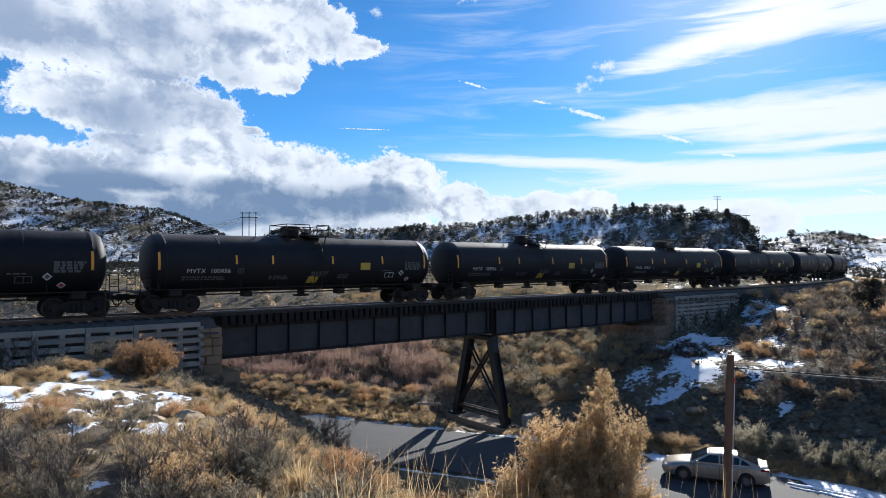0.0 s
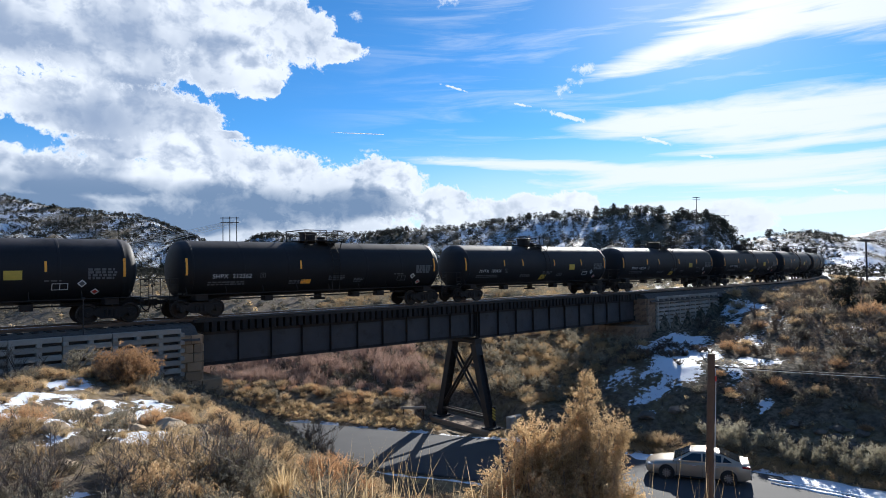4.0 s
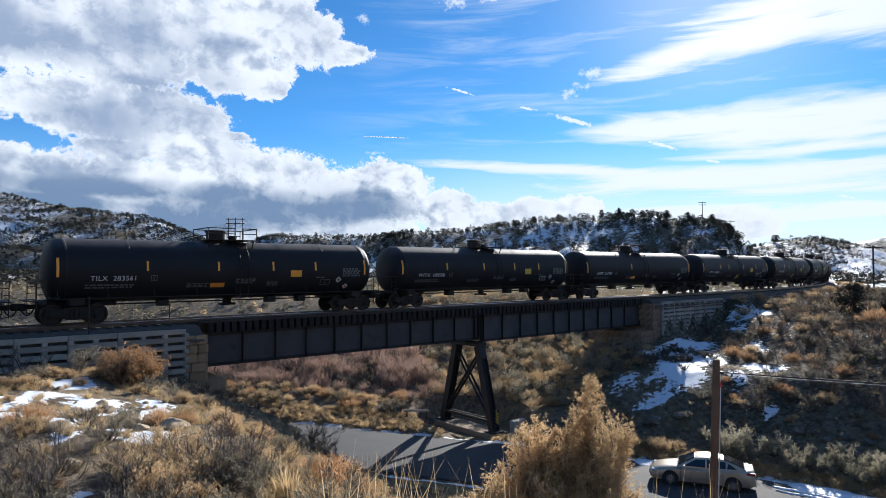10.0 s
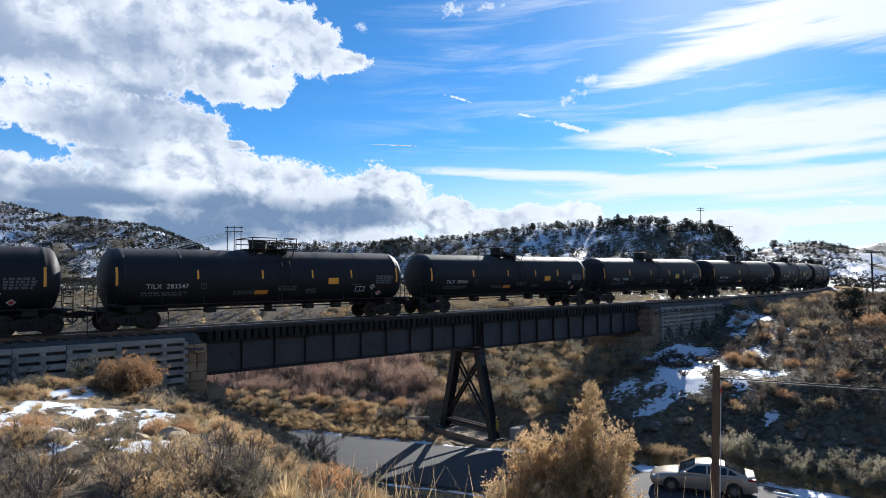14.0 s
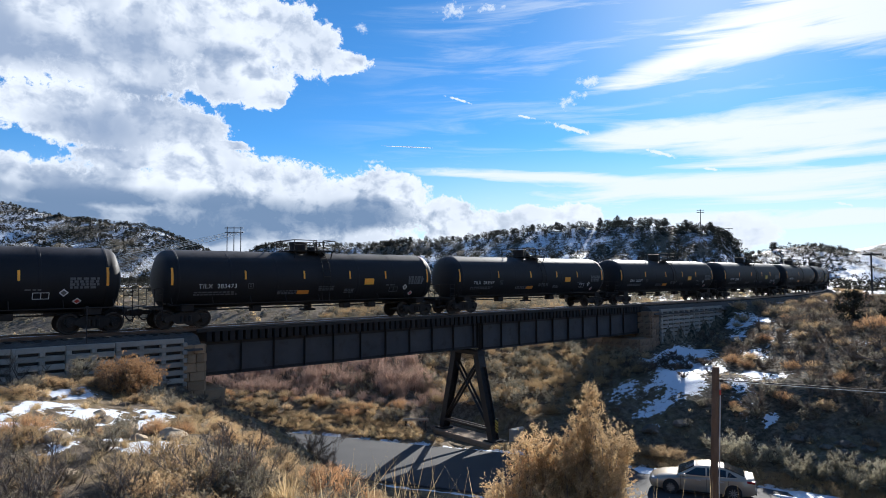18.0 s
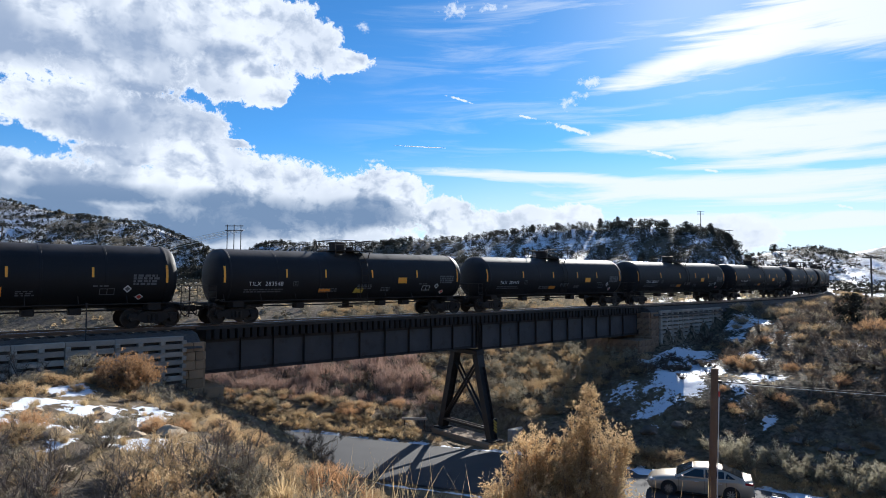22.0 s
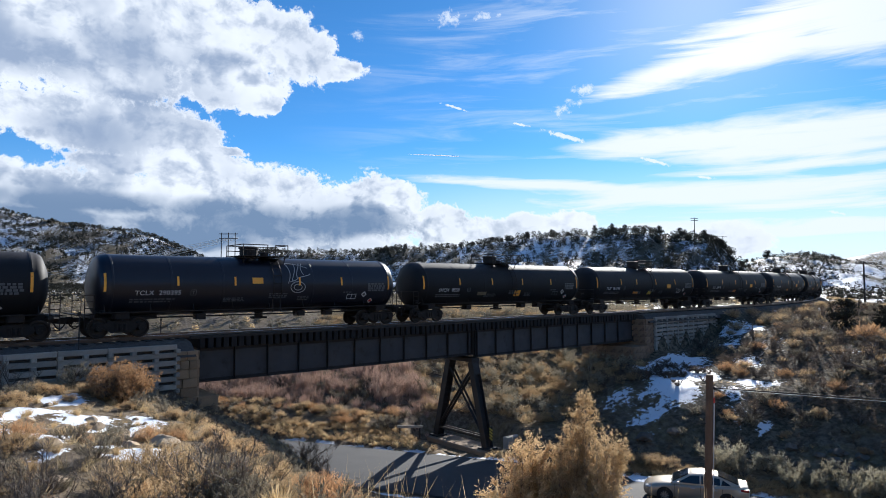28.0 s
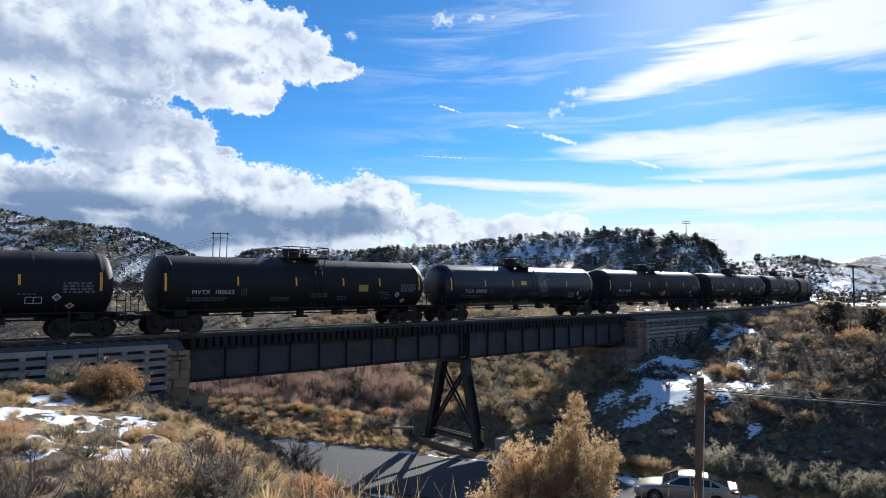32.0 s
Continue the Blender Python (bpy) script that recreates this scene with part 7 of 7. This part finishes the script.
# ---------------------------------------------------------------- poles, wires, masts
pz = float(land(np.array([10.6]), np.array([24.0]))[0])
pole = thing("utility_pole", Matrix.Translation((10.58, 24.0, pz - 0.3)), "short brown wooden utility pole beside the road", "utility pole")
bm = fresh()
H = 7.0 - (pz - 0.3)
lean = 0.22 * H / 5.5
secs = []
for k in range(9):
    t = k / 8
    secs.append([(lean * t + (0.15 - 0.02 * t) * math.cos(a), (0.15 - 0.02 * t) * math.sin(a), H * t) for a in [i * math.pi / 6 for i in range(13)]])
rings = [[bm.verts.new(p) for p in s[:-1]] for s in secs]
for p, q in zip(rings, rings[1:]):
    for i in range(12):
        bm.faces.new((p[i], p[(i + 1) % 12], q[(i + 1) % 12], q[i]))
bm.faces.new(rings[-1]), bm.faces.new(rings[0][::-1])
part("post", bm, POLEWOOD, pole)
part("conduit", tube(tube(fresh(), (0.19, -0.06, 0.3), (lean * 0.8 + 0.17, -0.06, H - 1.1), 0.022, n=6), (lean * 0.8 + 0.17, -0.06, H - 1.1), (lean + 0.12, -0.03, H - 0.5), 0.018, n=6), LETTER, pole, "pale metal conduit")
for k in range(7):
    z = H - 0.35 - k * 0.75
    part("step_bolt", tube(fresh(), (lean * z / H, 0.0, z), (lean * z / H + (0.32 if k % 2 else -0.32), 0.02, z + 0.03), 0.012, n=5), DARKSTEEL, pole)
part("tag", box(fresh(), lean * 0.9 + 0.10, lean * 0.9 + 0.17, -0.10, -0.04, H - 1.05, H - 0.85, 0.01), RED, pole, "small red tag")
part("bracket", box(fresh(), lean + 0.08, lean + 0.25, -0.05, 0.05, H - 0.56, H - 0.46, 0.01), DARKSTEEL, pole)


def wire(name, a, b, sag, r, material, label, parent=None):
    a, b = Vector(a), Vector(b)
    pts = [a.lerp(b, i / 20) - Vector((0, 0, sag * 4 * (i / 20) * (1 - i / 20))) for i in range(21)]
    bm = sweep(fresh(), pts, [(r * math.cos(k * 1.0472), r * math.sin(k * 1.0472)) for k in range(6)])
    o = part(name, bm, material)
    return tagged(o, label, "wire")


wire("cable", (10.58 + lean + 0.2, 24.0, 6.5), (46, 25.5, 4.6), 0.25, 0.022, DARKSTEEL, "dark cable running from the wooden pole")
wire("cable", (10.58 + lean + 0.2, 24.0, 6.47), (46, 25.6, 4.45), 0.30, 0.010, LETTER, "thin bright cable beside the dark one")

# three-legged transmission tower beyond the train
gx, gy = -89.0, 290.0
gz = float(land(np.array([gx]), np.array([gy]))[0])
tower = thing("transmission_tower", Matrix.Translation((gx, gy, gz)), "three-pole transmission structure with crossarms", "transmission tower")
th = 34.2 - gz
for x in (-3.1, 0, 3.1):
    part("tower_post", tube(fresh(), (x, 0, -0.3), (x, 0, th), 0.26, 0.18, n=8), DARKSTEEL, tower)
for z in (th - 0.6, th - 2.6):
    part("crossarm", box(fresh(), -4.2, 4.2, -0.2, 0.2, z - 0.16, z + 0.16), DARKSTEEL, tower)
for k, x in enumerate((-3.9, -1.5, 0, 1.5, 3.9)):
    wire("power_line", (gx + x, gy, gz + th - 2.9), (-420 + x * 9, 660, 13 + k * 0.6), 2.0, 0.10, LETTER, "bright overhead power line")

for gx, gy, top, arms in ((109.0, 251.0, 37.2, 2), (78.0, 110.0, 14.4, 1), (119.0, 248.0, 29.5, 1)):
    gz = float(land(np.array([gx]), np.array([gy]))[0])
    ob = thing("power_pole", Matrix.Translation((gx, gy, gz - 0.2)), "thin distant wooden power pole", "power pole", "distant power poles")
    hh = top - gz + 0.2
    part("post", tube(fresh(), (0, 0, 0), (0, 0, hh), 0.16, 0.12, n=8), DARKSTEEL, ob)
    for k in range(arms):
        part("crossarm", box(fresh(), -1.5, 1.5, -0.09, 0.09, hh - 0.4 - k * 0.9, hh - 0.2 - k * 0.9), DARKSTEEL, ob)

# slim marker posts at the track's edge
for m_, n_, h_ in ((-21.0, 2.9, 1.75), (-15.9, -3.2, 1.3)):
    ob = thing("marker_post", on_track(m_, n_, 7.55 if n_ > 0 else 7.3), "slim dark marker post beside the track", "post", "marker posts")
    part("stake", tube(fresh(), (0, 0, -0.4), (0, 0, h_), 0.026, n=6), DARKSTEEL, ob)
    part("cap", box(fresh(), -0.05, 0.05, -0.04, 0.04, h_ - 0.1, h_ + 0.02, 0.01), DARKSTEEL, ob)

# guard bar by the footing
gz = float(land(np.array([-1.0]), np.array([45.1]))[0])
ob = thing("guard_bar", Matrix.Translation((-1.0, 45.1, gz)), "pale metal guard bar on two posts", "barrier")
part("bar", box(fresh(), -0.9, 0.9, -0.03, 0.03, 0.45, 0.62, 0.01), CRIB, ob)
for x in (-0.7, 0.7):
    part("bar_post", box(fresh(), x - 0.05, x + 0.05, 0.03, 0.12, -0.3, 0.62), TIMBER, ob)


def boulder(x, y, r, flat=0.6, label="pale sandstone boulder among the brush", rock=ROCK):
    z = float(land(np.array([x]), np.array([y]))[0])
    bm = fresh()
    bmesh.ops.create_icosphere(bm, subdivisions=3, radius=1.0)
    seed = Vector((x * 3.1, y * 1.7, 0))
    for v in bm.verts:
        d = v.co.normalized()
        k = 1 + 0.28 * noise.noise(d * 1.3 + seed) + 0.10 * noise.noise(d * 4 + seed)
        q = d * k
        for a in (Vector((0.6, 0.3, 0.75)), Vector((-0.7, 0.5, 0.5)), Vector((0.1, -0.9, 0.45))):
            a = a.normalized()
            over = q.dot(a) - 0.72
            if over > 0:
                q -= a * over * 0.8
        v.co = Vector((q.x * r * 1.25, q.y * r, q.z * r * flat))
    me = part("boulder", bm, rock, m=Matrix.Translation((x, y, z + r * flat * 0.3)) @ Matrix.Rotation(x * 2.3, 4, "Z"))
    return tagged(me, label, "boulder", "boulders")


for x, y, r in ((-8.6, 18.2, 0.36), (-9.4, 18.6, 0.22), (-9.9, 19.4, 0.18), (-6.0, 13.8, 0.24), (-5.3, 13.2, 0.22), (-10.9, 17.9, 0.2), (-6.2, 13.4, 0.2), (-5.0, 12.6, 0.17), (-3.6, 8.4, 0.16),
                (-7.6, 18.5, 0.3), (-9.5, 17.2, 0.25), (-5.7, 10.2, 0.16), (-6.8, 11.8, 0.2)):
    boulder(x, y, r)
for k in range(20):
    y = RNG.uniform(11, 21)
    boulder(-y * RNG.uniform(0.34, 0.66), y, RNG.uniform(0.06, 0.15), 0.65, "small tan stone on the snowy slope")
for k in range(26):
    x = 13.5 + RNG.uniform(0, 16)
    t = np.array([[x, yy] for yy in np.arange(26, 46, 0.2)])
    dd, ss, _, _, _ = facts(t)
    ok = t[(ss < 0) & (dd > 4.2)]
    if len(ok):
        boulder(x, float(ok[0][1]) + RNG.uniform(0, 2.0), RNG.uniform(0.25, 0.55), 0.55, "dark ledge rock at the foot of the bank", DARKROCK)

# a vapour trail that crawls over the sky
VAPOUR = bpy.data.materials.new("vapour")
VAPOUR.use_nodes = True
g = Nodes(VAPOUR.node_tree)
dif, tra, mx = g.node("ShaderNodeBsdfDiffuse"), g.node("ShaderNodeBsdfTranslucent"), g.node("ShaderNodeMixShader")
dif.inputs[0].default_value = tra.inputs[0].default_value = (0.95, 0.95, 0.95, 1)
g.put(mx.inputs[1], dif.outputs[0]), g.put(mx.inputs[2], tra.outputs[0])
g.put(g.node("ShaderNodeOutputMaterial").inputs[0], mx.outputs[0])
trail = thing("vapour_trail", Matrix.Identity(4), "thin white vapour trail in the sky", "vapour trail", kind="structure")
bm = fresh()
lathe(bm, [(-125, 0.3), (-60, 1.6), (20, 2.4), (90, 2.2), (125, 0.8)], 8, "X")
part("streak", bm, VAPOUR, trail)


def trail_pose(t):
    a, e = radians(-7.2 + 9.2 * t / 32), radians(11.95 - 0.35 * t / 32)
    return Matrix.Translation((3000 * math.tan(a), 3000, 10.45 + 3000 * math.tan(e) / math.cos(a))) @ Matrix.Rotation(radians(2.5), 4, "Y")

# ---------------------------------------------------------------- the train and its run
CARS = []
STRIPS = (-4.29, -2.33, 1.24, 4.58)
MARKS = {-3: "MVTX 100512", -2: "MVTX 100554", -1: "MVTX 100456", 0: "SHPX 212362", 1: "MVTX 100508", 2: "TILX 283561", 3: "TILX 283547", 4: "TILX 283473", 5: "TILX 283548", 6: "SHQX 8558", 7: "TCLX 290395", 8: "MVTX 100623"}
first = tank_car("tank_car")
for j in range(-8, 10):
    car = first if j == -8 else copy_thing(first, Matrix.Identity(4))
    CARS.append((j, car))
for j, car in CARS:
    mark = MARKS.get(j, "")
    if mark.startswith("TILX"):
        panels = [(-0.99, 1.69, 0.72, 0.25, ORANGE), (3.3, 2.24, 0.66, 0.36, YELLOW)]
        strips = (-4.35, -0.98, 1.96, 4.48)
        if j == 5:
            panels = [(-2.2, 1.69, 0.72, 0.25, ORANGE), (0.1, 1.66, 0.62, 0.36, DIMYELLOW), (3.2, 2.24, 0.66, 0.36, YELLOW)]
            strips = (-4.6, -2.2, 0.95, 4.33)
    elif mark.startswith("TCLX"):
        panels = [(-0.72, 2.67, 0.60, 0.32, YELLOW)]
        strips = (-4.8, -1.94, 1.72, 4.4)
    elif mark.startswith("SHPX"):
        panels = [(-1.48, 1.70, 0.60, 0.26, YELLOW)]
        strips = (-1.84,)
    elif mark.startswith("SHQX"):
        panels = [(0.86, 1.80, 0.62, 0.46, YELLOW), (-2.75, 1.82, 0.85, 0.26, RUSTPANEL)]
        strips = (-4.9, -1.82, 1.32, 4.54)
    else:
        panels = [(3.4, 2.28, 0.66, 0.42, DIMYELLOW), (0.1, 1.55, 0.62, 0.44, DIMYELLOW)] if j < 0 else [(3.42, 2.28, 0.66, 0.40, DIMYELLOW)]
        strips = STRIPS if j < 0 else (-4.4, -1.05, 2.0, 4.6)
    dress(car, mark, strips, panels, 100 + j * 17)
    if j == 7:
        sprayed(car)
        for o in car.children:
            if o.name.startswith("tank"):
                o.data = o.data.copy()
                o.data.materials[0] = TANK_BLUE
    what = {"MVTX": "black railway tank car with white lettering and dull yellow panels", "TILX": "black railway tank car with orange and yellow panels",
            "SHPX": "black railway tank car with one yellow panel", "SHQX": "black railway tank car with few yellow marks",
            "TCLX": "dark blue-black glossy tank car with pale line drawing"}.get(mark[:4], "black railway tank car with faint markings")
    tagged(car, what)

RUN = [(0, -19.7), (3, -4.15), (6, 11.5), (9, 27.2), (13, 48.15), (17, 69.1), (20, 85.0), (23, 100.8), (28, 127.4), (30, 138.3), (32, 149.0)]


def run_at(t):
    """How far the train has come at t seconds: a smooth curve through RUN."""
    ts, ss = [r[0] for r in RUN], [r[1] for r in RUN]
    slopes = [(b - a) / (d - c) for a, b, c, d in zip(ss, ss[1:], ts, ts[1:])]
    tang = [slopes[0]] + [(a + b) / 2 for a, b in zip(slopes, slopes[1:])] + [slopes[-1]]
    i = max(0, min(len(ts) - 2, sum(t >= q for q in ts) - 1))
    h = ts[i + 1] - ts[i]
    u = (t - ts[i]) / h
    return (ss[i] * (1 + 2 * u) * (1 - u) ** 2 + tang[i] * h * u * (1 - u) ** 2 + ss[i + 1] * u * u * (3 - 2 * u) + tang[i + 1] * h * u * u * (u - 1))


def car_pose(j, t):
    mid = run_at(t) - (j + 0.5) * PITCH
    a, b = rail_at(mid - CENTRES / 2), rail_at(mid + CENTRES / 2)
    way = Vector((b[0] - a[0], b[1] - a[1], 0)).normalized()
    return Matrix.Translation(((a[0] + b[0]) / 2, (a[1] + b[1]) / 2, RAIL)) @ Matrix.Rotation(math.atan2(way.y, way.x), 4, "Z")


def motions():
    walk(trail, [(t, trail_pose(t)) for t in (0, 16, 32)])
    turns = [(k / 10, run_at(k / 10) / WHEEL_R) for k in range(321)]
    for j, car in CARS:
        walk(car, [(k / 2, car_pose(j, k / 2)) for k in range(65)])
        for o in car.children_recursive:
            if o.name.startswith("wheelset"):
                at = o.matrix_basis.translation.copy()
                walk(o, [(t, Matrix.Translation(at) @ Matrix.Rotation(a, 4, "Y")) for t, a in turns])


motions()
